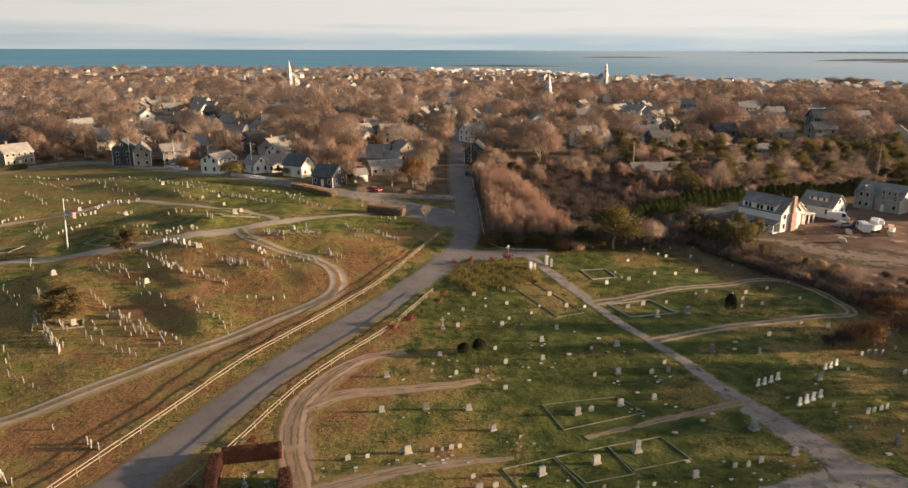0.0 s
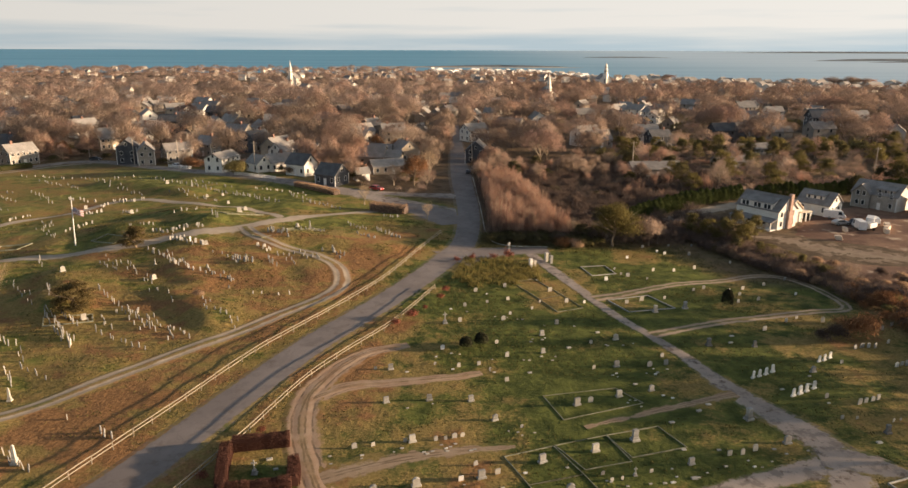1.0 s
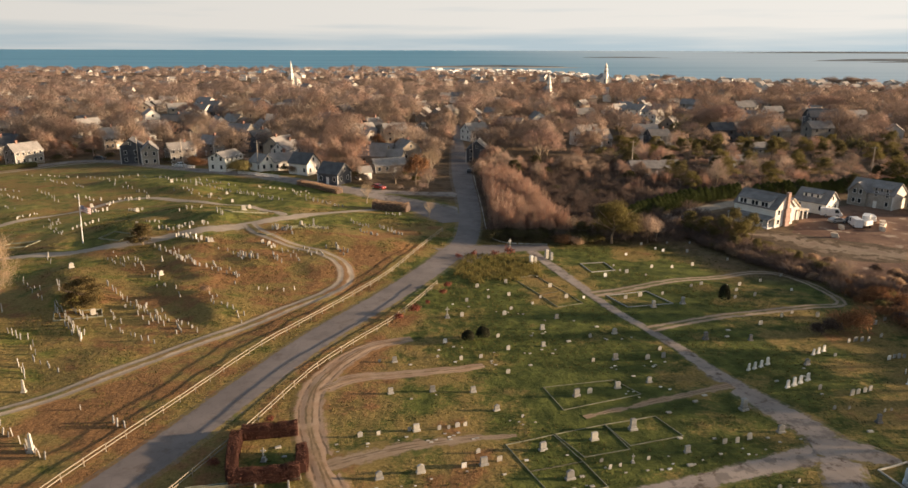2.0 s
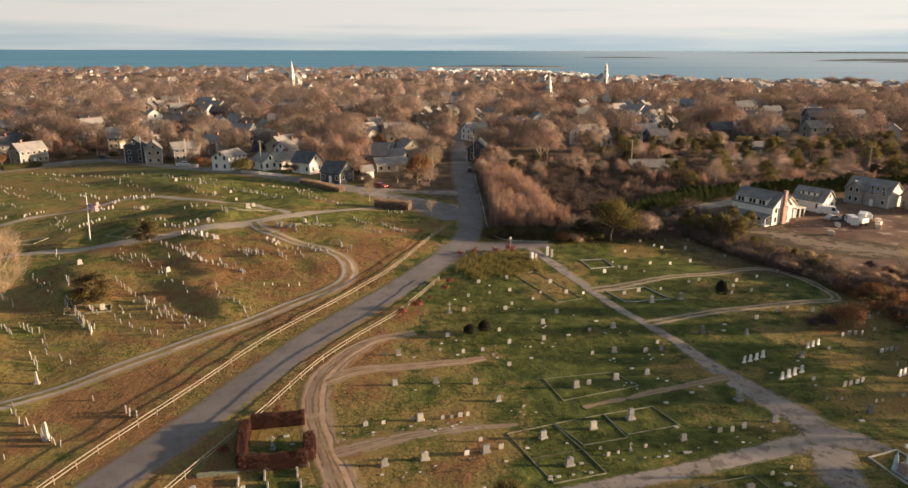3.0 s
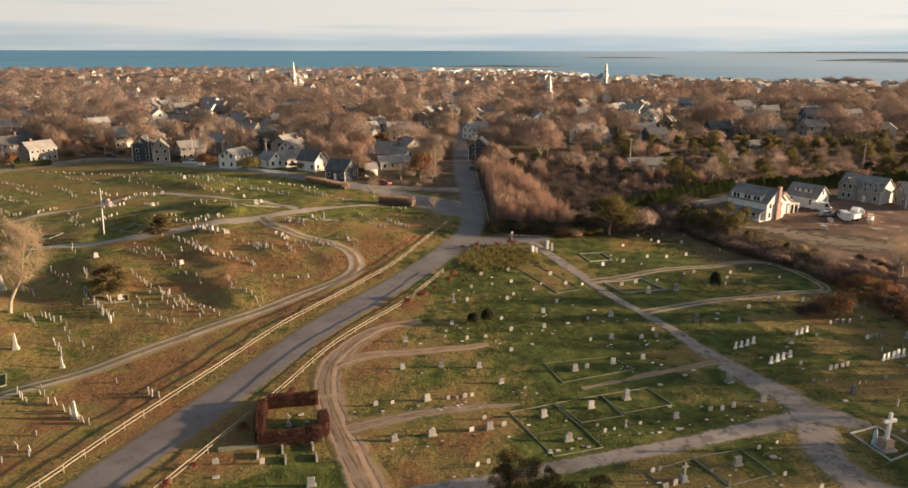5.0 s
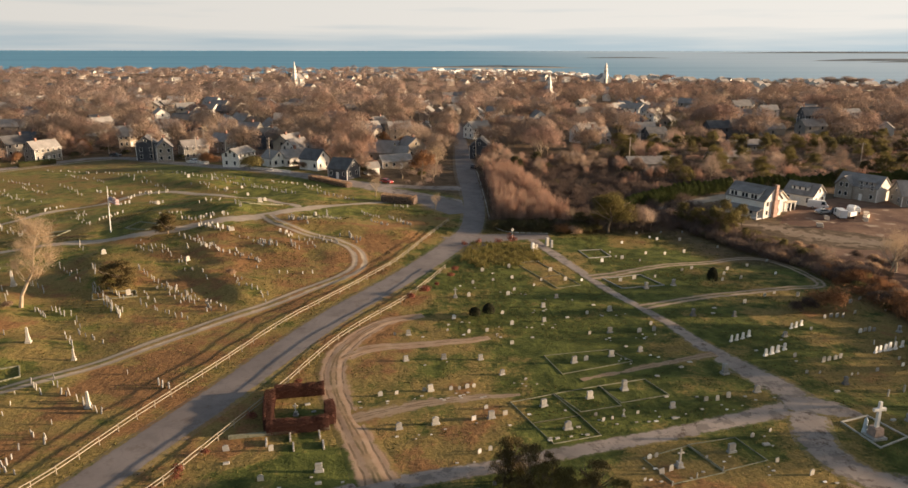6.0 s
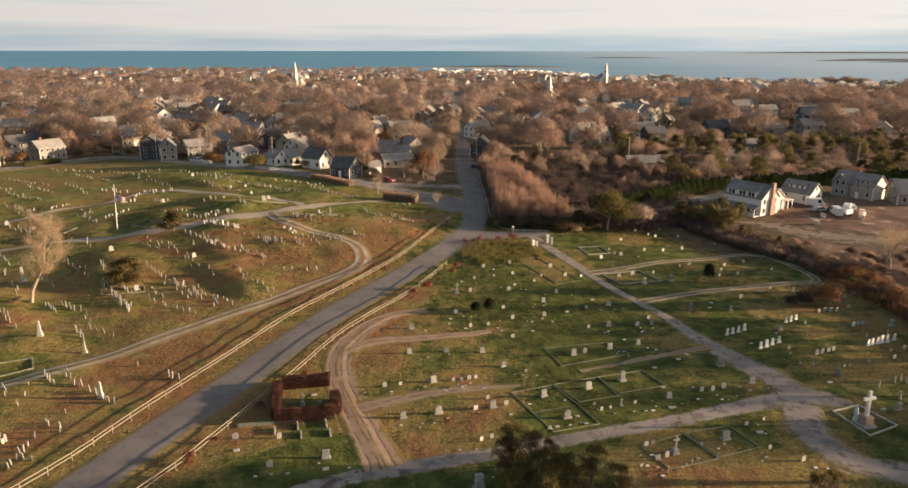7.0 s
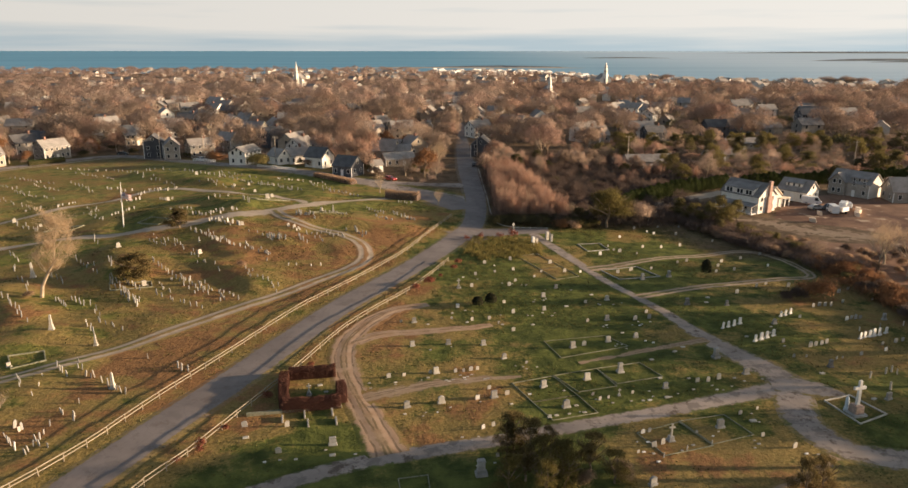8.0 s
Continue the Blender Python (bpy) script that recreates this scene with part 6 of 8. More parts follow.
def new_house():
    """The new white house on the building plot: main block, brick gable chimney, porch, dormer band."""
    ob = thing("new_house", "new white two-storey house with a brick gable chimney and porches", "house", "houses on the building plot")
    part("wall", gable_body(13.5, 8.5, 5.4, 3.6), CLAPBOARD, ob)
    part("roof", gable_roof(13.5, 8.5, 5.4, 3.6), ROOF, ob)
    bm = box(bmesh.new(), 7.1, 0.6, -0.5, 0.9, 2.1, 5.6, 1.0, 0.04)
    box(bm, 7.0, 0.6, 5.1, 0.8, 1.25, 4.6, 1.0, 0.03)
    box(bm, 7.0, 0.6, 9.7, 0.9, 1.15, 0.16)
    part("chimney", bm, BRICK_PALE, ob, "tall weathered brick chimney on the gable")
    shed_dormer(ob, -5.6, 4.6, -4.35, 5.2, 7.2, -0.9, 8.3, CLAPBOARD, ROOF)
    for x in (-4.4, -3.2, -0.6, 0.6, 2.6, 3.7):
        add_window(ob, x, -4.40, 5.55, 0, 1.0)
    for x in (-4.5, -2.2, 0.2, 2.6, 4.8):
        add_window(ob, x, -4.28, 0.9, 0, 1.1)
    for y in (-2.7, 2.6):
        for z in (0.9, 3.6):
            add_window(ob, 6.76, y, z, 90, 1.05)
    # front porch
    part("porch_roof", box(bmesh.new(), 0, 0, 0, 13.8, 3.0, 0.18), ROOF, ob).matrix_basis = pose(-0.2, -5.6, 2.75, 14, 0, 0)
    part("porch_deck", box(bmesh.new(), -0.2, -5.6, -0.5, 13.4, 2.6, 0.85), WHITE_PAINT, ob)
    for x in (-6.6, -3.3, 0, 3.2, 6.3):
        part("porch_post", box(bmesh.new(), x, -6.75, 0.35, 0.24, 0.24, 2.15), WHITE_PAINT, ob)
    # side wing with a porch towards the sun
    bm = gable_body(6.5, 7.0, 4.4, 2.6)
    bmesh.ops.translate(bm, verts=bm.verts, vec=(1.6, 6.6, 0))
    part("wing_wall", bm, CLAPBOARD, ob)
    bm = gable_roof(6.5, 7.0, 4.4, 2.6)
    bmesh.ops.translate(bm, verts=bm.verts, vec=(1.6, 6.6, 0))
    part("wing_roof", bm, HOUSEWRAP, ob, "roof of new pale cedar")
    part("side_porch_roof", box(bmesh.new(), 0, 0, 0, 5.2, 5.0, 0.25), HOUSEWRAP, ob).matrix_basis = pose(3.0, 11.6, 3.1, -4, 0, 0)
    part("side_porch_deck", box(bmesh.new(), 3.0, 11.6, -0.5, 5.0, 4.8, 0.75), WHITE_PAINT, ob)
    for x, y in ((5.3, 9.4), (5.3, 11.6), (5.3, 13.8), (3.0, 13.8), (0.8, 13.8)):
        part("side_porch_post", box(bmesh.new(), x, y, 0.25, 0.3, 0.3, 2.75), WHITE_PAINT, ob)
    return ob


nh = new_house()
nh.matrix_basis = pose(80.6, 172.6, lie(81, 170) - 0.2, 0, 0, -58) @ Matrix.Diagonal((0.87, 0.87, 0.87, 1))
house_spots.append((82, 173))
garage = house("white garage house with a grey roof and a long dormer", 8.6, 6.6, 3.0, 2.8, CLAPBOARD, ROOF, 3, None, name="garage")
shed_dormer(garage, -2.6, 2.2, -2.3, 3.6, 5.0, -0.3, 5.65, CLAPBOARD, ROOF)
for gx in (-1.8, -0.2, 1.4):
    add_window(garage, gx, -2.35, 4.05, 0, 0.62)
garage.matrix_basis = pose(99.6, 183.4, lie(101, 182), 0, 0, -54)
neighbour = house("grey-shingled house with white trim and a pale gable end", 13, 8, 4.4, 3.2, SHINGLE, ROOF, 4, None, None, name="neighbour_house")
neighbour.matrix_basis = pose(119.8, 190, lie(117, 190), 0, 0, -57) @ Matrix.Diagonal((0.92, 0.92, 0.92, 1))
gab = part("gable_end", gable_body(0.3, 7.9, 4.38, 3.15), CLAPBOARD, neighbour, "white gable end facing the sun")
gab.matrix_basis = pose(6.42, 0, 0)
bm = gable_body(3.0, 5.2, 4.4, 2.5)
bmesh.ops.rotate(bm, verts=bm.verts, cent=(0, 0, 0), matrix=Matrix.Rotation(math.pi / 2, 3, "Z"))
bmesh.ops.translate(bm, verts=bm.verts, vec=(-3.4, -3.4, 0.05))
part("cross_gable", bm, SHINGLE, neighbour)
bm = gable_roof(5.4, 5.2, 4.4, 2.5)
bmesh.ops.rotate(bm, verts=bm.verts, cent=(0, 0, 0), matrix=Matrix.Rotation(math.pi / 2, 3, "Z"))
bmesh.ops.translate(bm, verts=bm.verts, vec=(-3.4, -2.4, 0.05))
part("cross_gable_roof", bm, ROOF, neighbour)
for gx in (-4.3, -2.5):
    add_window(neighbour, gx, -4.93, 3.7, 0)
    add_window(neighbour, gx, -4.93, 0.9, 0)
shed_dormer(neighbour, 0.2, 5.4, -3.3, 4.6, 6.0, -0.6, 6.9, SHINGLE, ROOF)
for gx in (1.2, 2.8, 4.4):
    add_window(neighbour, gx, -3.36, 5.0, 0, 0.7)
shed = house("grey-shingled low house beside the new plot", 11, 8, 3.2, 3.4, SHINGLE, ROOF, 3, None, name="low_house")
shed.matrix_basis = pose(130, 181, lie(134, 180), 0, 0, -8)
house_spots += [(100, 187), (120, 187), (134, 180)]

# the town beyond, set out at random, thinning towards the road's line
def clear_of(x, y, gap):
    return all((x - a) ** 2 + (y - b) ** 2 > gap * gap for a, b in house_spots)


def back_y(x):
    return float(np.interp(x, (-190, -163, -141, -128, -106, -77, -54, -33, -15, 3), (200, 235, 264, 265, 250, 227, 214, 203, 192, 180)))


def in_town(x, y, margin=14):
    """Whether a spot lies in the built-up land beyond the burial ground, off the streets."""
    if abs(x - 4.2) < (5.5 if y < 258 else 3.0) or y > shore(x) - 25:
        return False
    if x < 3:
        return y > back_y(x) + margin
    return y > 235 + max(0, 60 - abs(x - 60)) * 0.6 if x < 60 else y > 262 - max(0, x - 60) * 0.15


town_rng = np.random.default_rng(21)
tries = count = 0
while count < 95 and tries < 6000:
    tries += 1
    y = math.sqrt(town_rng.uniform(255 ** 2, 560 ** 2))
    x = town_rng.uniform(-0.68, 0.66) * (y + 20)
    if not in_town(x, y, 26) or not clear_of(x, y, 17) or (x > 40 and y < 320) or (abs(x - 4) < 40 and y < 345):
        continue
    k, s = int(town_rng.choice(5, p=(0.30, 0.24, 0.22, 0.10, 0.14))), town_rng.uniform(0.9, 1.15)
    house_spots.append((x, y))
    place(("town", k), TOWN_KINDS[k], pose(x, y, lie(x, y), 0, 0, float(town_rng.choice((8, 98, 60, -25))) + town_rng.normal(0, 6)) @ Matrix.Diagonal((s, s, s, 1)))
    count += 1


def far_house(wall, roof, label):
    ob = thing("town_house", label, "house", "far houses of the town")
    part("wall", gable_body(11, 8, 5.6, 2.8), wall, ob)
    part("roof", gable_roof(11, 8, 5.6, 2.8), roof, ob)
    if wall is not CLAPBOARD:
        part("chimney", box(bmesh.new(), 2.2, 0, 7.6, 0.8, 0.8, 2.2), BRICK, ob)
    return ob


FAR = ((CLAPBOARD, ROOF_PALE, "far white house with a pale roof"), (SHINGLE, ROOF, "far grey-shingled house with a grey roof"), (SHINGLE_TAN, ROOF_PALE, "far tan-shingled house with a pale roof"), (CLAPBOARD, ROOF, "far white house with a grey roof"))
tries = count = 0
while count < 210 and tries < 6000:
    tries += 1
    y = math.sqrt(town_rng.uniform(560 ** 2, 1330 ** 2))
    x = town_rng.uniform(-0.66, 0.62) * y
    if not in_town(x, y) or not clear_of(x, y, 20) or (x < -150 and y > 850 and town_rng.uniform() < 0.5):
        continue
    k = int(town_rng.choice(4, p=(0.28, 0.32, 0.2, 0.2)))
    house_spots.append((x, y))
    s = town_rng.uniform(0.7, 1.05)
    place(("far", k), lambda: far_house(*FAR[k]), pose(x, y, lie(x, y), 0, 0, town_rng.uniform(0, 180)) @ Matrix.Diagonal((s, s, s, 1)))
    count += 1
# white houses and wharf sheds along the far shore, too many and too small to tell apart
def shore_houses(count, spots, wall, roof, label):
    walls, roofs = bmesh.new(), bmesh.new()
    for _ in range(count):
        x = spots()
        y, q = shore(x) - town_rng.uniform(12, 170 if x < 225 else 260), town_rng.uniform(0.5, 0.9) * (1.0 if x < 225 else 1.35)
        m = pose(x, y, lie(x, y), 0, 0, town_rng.normal(42, 14)) @ Matrix.Diagonal((q * 1.2, q, q, 1))
        for into, one in ((walls, gable_body(11, 8, 5.6, 2.8)), (roofs, gable_roof(11, 8, 5.6, 2.8))):
            one.transform(m)
            tmp = bpy.data.meshes.new("one")
            one.to_mesh(tmp)
            one.free()
            into.from_mesh(tmp)
            bpy.data.meshes.remove(tmp)
    ob = tagged(part("shore_houses", walls, wall), label, "houses", kind="stuff")
    tagged(part("roofs", roofs, roof, ob), "", kind="stuff")


shore_houses(70, lambda: town_rng.uniform(-40, 215), WHITE_PAINT, WHITE_PAINT, "crowd of white wharf sheds at the harbour")
shore_houses(60, lambda: town_rng.uniform(-40, 215), CLAPBOARD, ROOF_PALE, "white houses with pale roofs behind the harbour")
shore_houses(45, lambda: town_rng.uniform(-850, -60), CLAPBOARD, ROOF_PALE, "white houses strung along the open shore")
shore_houses(110, lambda: town_rng.uniform(200, 560), CLAPBOARD, ROOF, "white houses with grey roofs along the bay")


# ---- church towers ----
def steeple(label, tiers, material, m):
    """A tower of stacked stages, each (width, height, taper), with louvred openings on the wide ones."""
    ob = thing("church_tower", label, "church", "church towers", m @ pose(0, 0, 0, 0, 0, -38))
    z = -1.0
    for i, (w, h, taper) in enumerate(tiers):
        part(("tower", "belfry", "lantern", "spire")[min(i, 3)], box(bmesh.new(), 0, 0, z, w, w, h, taper, 0.08 if taper > 0.5 else 0.0), material, ob)
        if taper > 0.8 and w > 2.0:
            part("cornice", box(bmesh.new(), 0, 0, z + h - 0.35, w + 0.5, w + 0.5, 0.346), WHITE_PAINT, ob)
            for a in range(4):
                part("louvre", box(bmesh.new(), 0, 0, 0, w * 0.22, 0.16, h * 0.30), PANE, ob).matrix_basis = pose(0, 0, z + h * 0.4, 0, 0, 90 * a) @ pose(0, -w / 2, 0)
        z += h
    return ob


steeple("white church tower with a tall tapering spire", [(4.4, 15, 1), (3.2, 4.5, 0.9), (2.3, 2.8, 0.95), (2.1, 9.0, 0.04)], CLAPBOARD, pose(-192, 880, -4))
steeple("white church tower with a slim spire", [(4.6, 11.5, 1), (3.3, 4.2, 0.92), (2.3, 3.0, 0.95), (2.1, 7.5, 0.04)], CLAPBOARD, pose(79.5, 570, -2.5))
steeple("white church tower with a clock stage and a domed lantern", [(5, 17, 1), (3.8, 5.5, 0.95), (2.7, 4.2, 0.9), (2.2, 3.2, 0.15)], CLAPBOARD, pose(184, 850, -4))
for (x, y, L, W_, e, r_, m_) in ((-192, 892, 24, 13, 9, 6, CLAPBOARD), (79.5, 581, 20, 12, 8, 5.5, CLAPBOARD), (184, 863, 26, 14, 10, 6, CLAPBOARD)):
    ob = thing("church_hall", "white clapboard church body behind its tower", "church", "church halls", pose(x, y, lie(x, y), 0, 0, 90))
    part("wall", gable_body(L, W_, e, r_), m_, ob)
    part("roof", gable_roof(L, W_, e, r_), ROOF, ob)
    for sx in (-1, 0, 1):
        for sy in (-1, 1):
            add_window(ob, sx * L / 3.5, sy * W_ / 2, 2.0, 0, 2.6)

# ---- trees, shrubs and hedges ----
def flakes(centres, outward, length, width, r, spread=0.7):
    """Three-cornered twigs or leaf sprays at the centres, pointing roughly outward. Returns an array of corners."""
    n = len(centres)
    d = outward + r.normal(0, spread, (n, 3))
    d /= np.linalg.norm(d, axis=1)[:, None] + 1e-9
    side = np.cross(d, r.normal(0, 1, (n, 3)))
    side /= np.linalg.norm(side, axis=1)[:, None] + 1e-9
    ln = length * r.uniform(0.6, 1.4, (n, 1))
    wd = width * r.uniform(0.6, 1.4, (n, 1))
    return np.stack([centres - d * ln / 2 - side * wd / 2, centres - d * ln / 2 + side * wd / 2, centres + d * ln / 2], axis=1)


def swell_of(way, r, stray=0.35):
    """Shading normals of a crown's twigs: outward from their lobe, a little astray."""
    nrm = way * (1.6, 1.6, 1.0) - (0, 0, 0.35) + r.normal(0, stray, way.shape)
    return nrm / (np.linalg.norm(nrm, axis=1)[:, None] + 1e-9)


def crown_points(n, lobes, r, inner=0.55, shag=0.17):
    """Points in the outer part of a heap of rounded lobes (x, y, z, rx, rz), and their ways outward."""
    lobes = np.array(lobes, float)
    size = lobes[:, 3] ** 2 * lobes[:, 4]
    pick = r.choice(len(lobes), n, p=size / size.sum())
    d = r.normal(0, 1, (n, 3))
    d /= np.linalg.norm(d, axis=1)[:, None]
    d[:, 2] = np.where(d[:, 2] < -0.35, -d[:, 2], d[:, 2])
    k = r.uniform(inner ** 3, 1.0, (n, 1)) ** (1 / 3) * (1 + shag * r.standard_normal((n, 1)))
    scale = np.stack([lobes[pick, 3], lobes[pick, 3], lobes[pick, 4]], axis=1)
    return lobes[pick, :3] + d * k * scale, d * (0.6, 0.6, 0.8) + (0, 0, 0.75)


def lobes_round(h, spread, r, n=7, low=0.35):
    """Lobes of a broad crown between low * h and h."""
    out = [(0, 0, h * 0.62, spread * 0.55, h * 0.36)]
    for i in range(n):
        a = 2 * math.pi * i / n + r.uniform(-0.4, 0.4)
        q = spread * r.uniform(0.42, 0.68)
        z = h * r.uniform(low + 0.20, 0.74)
        out.append((q * math.cos(a), q * math.sin(a), z, spread * r.uniform(0.30, 0.50), h * r.uniform(0.18, 0.30)))
    return out


def limbs(bm, h, spread, r, trunk=0.16, n=7, fork=0.33, twist=0.3):
    """A tapered trunk that forks into bent limbs and branches."""
    tube(bm, [(0, 0, -0.4), (r.normal(0, 0.08), r.normal(0, 0.08), h * fork * 0.5), (r.normal(0, twist), r.normal(0, twist), h * fork), (r.normal(0, twist), r.normal(0, twist), h * 0.62), (0, 0, h * 0.88)],
         [trunk * 1.5, trunk, trunk * 0.85, trunk * 0.45, trunk * 0.12], 6)
    for i in range(n):
        a = 2 * math.pi * i / n + r.uniform(-0.4, 0.4)
        z0 = h * r.uniform(fork * 0.75, fork * 1.5)
        q, z1 = spread * r.uniform(0.6, 0.92), h * r.uniform(0.6, 0.92)
        mid = (q * 0.5 * math.cos(a + 0.2), q * 0.5 * math.sin(a + 0.2), z0 + (z1 - z0) * 0.45)
        end = (q * math.cos(a), q * math.sin(a), z1)
        tube(bm, [(0, 0, z0), mid, end], [trunk * 0.55, trunk * 0.33, trunk * 0.06], 5)
        for _ in range(3):
            b = a + r.uniform(-0.9, 0.9)
            tip = (mid[0] + spread * 0.45 * math.cos(b), mid[1] + spread * 0.45 * math.sin(b), mid[2] + h * r.uniform(0.08, 0.3))
            tube(bm, [mid, tip], [trunk * 0.22, trunk * 0.04], 4)
    return bm


def tree(seed, h, spread, leaf, bark, label, n=1500, length=0.9, width=0.16, low=0.12, name="bare_tree", category="tree", group="bare trees", inner=0.45, soft=True):
    r = np.random.default_rng(seed)
    ob = thing(name, label, category, group)
    part("trunk", limbs(bmesh.new(), h, spread, r, 0.017 * h + 0.04), bark, ob)
    pts, way = crown_points(n, lobes_round(h, spread, r, 7, low), r, inner)
    crown = new("crown", array_mesh("crown", flakes(pts, way, length, width, r), 3, leaf, swell_of(way, r) if soft else None))
    crown.parent = ob
    return ob


def pine(seed, h, spread, leaf, label, n=8000, name="pine_tree", low=0.32, full=1.0):
    """A ragged pitch pine: a bent trunk and flat needle clumps on short limbs."""
    r = np.random.default_rng(seed)
    ob = thing(name, label, "tree", "evergreens")
    part("trunk", limbs(bmesh.new(), h, spread, r, 0.02 * h + 0.03, 8, 0.3), BARK, ob)
    lobes = []
    for i in range(22):
        a, z = r.uniform(0, 2 * math.pi), h * r.uniform(low, 0.93)
        q = spread * (1.05 - 0.75 * (z / h)) * r.uniform(0.35, 1.0)
        lobes.append((q * math.cos(a), q * math.sin(a), z, full * spread * r.uniform(0.22, 0.36), full * h * r.uniform(0.09, 0.16)))
    pts, way = crown_points(n, lobes, r, 0.3)
    crown = new("crown", array_mesh("crown", flakes(pts, way, 0.32, 0.075, r, 0.9), 3, leaf, swell_of(way, r, 0.6)))
    crown.parent = ob
    return ob


def shrub(seed, h, spread, leaf, label, n=700, length=0.34, width=0.14, name="shrub", clipped=False):
    r = np.random.default_rng(seed)
    lobes = [(r.uniform(-0.4, 0.4) * spread, r.uniform(-0.4, 0.4) * spread, h * r.uniform(0.3, 0.62), spread * r.uniform(0.45, 0.65), h * r.uniform(0.3, 0.42)) for _ in range(6)]
    if clipped:
        lobes = [(0, 0, h * 0.48, spread, h * 0.52), (0.1, 0.1, h * 0.6, spread * 0.8, h * 0.42)]
    pts, way = crown_points(n, lobes, r, 0.8 if clipped else 0.35, 0.04 if clipped else 0.17)
    pts[:, 2] = np.maximum(pts[:, 2], 0.03)
    ob = new(name, array_mesh(name, flakes(pts, way, length, width, r, 0.9), 3, leaf, swell_of(way, r)))
    return tagged(ob, label, "shrub", "shrubs")


def saplings(seed, h, spread, label):
    """Slim upright stems close together, each with rising twigs."""
    r = np.random.default_rng(seed)
    ob = thing("sapling_clump", label, "tree", "saplings")
    bm, cs = bmesh.new(), []
    for _ in range(22):
        x, y = r.normal(0, spread * 0.55, 2)
        top = h * r.uniform(0.55, 1.05)
        tx, ty = x + r.normal(0, 0.35), y + r.normal(0, 0.35)
        tube(bm, [(x, y, -0.3), (tx, ty, top)], [0.07, 0.015], 3)
        k = r.uniform(0.15, 1.0, (110, 1))
        cs.append(np.hstack([x + (tx - x) * k, y + (ty - y) * k, top * k]) + r.normal(0, 1, (110, 3)) * (0.26, 0.26, 0.2))
    tagged(part("stem", bm, PALE_BARK, ob), "", kind="stuff")
    pts = np.vstack(cs)
    pts[:, 2] = np.maximum(pts[:, 2], 0.1)
    crown = new("crown", array_mesh("crown", flakes(pts, np.tile((0, 0, 1.0), (len(pts), 1)), 0.85, 0.036, r, 0.28), 3, THICKET_LEAF))
    crown.parent = ob
    return ob


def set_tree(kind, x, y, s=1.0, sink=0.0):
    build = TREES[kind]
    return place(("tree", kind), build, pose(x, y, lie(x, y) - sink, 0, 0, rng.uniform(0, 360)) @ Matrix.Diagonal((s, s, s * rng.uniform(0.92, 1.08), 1)))


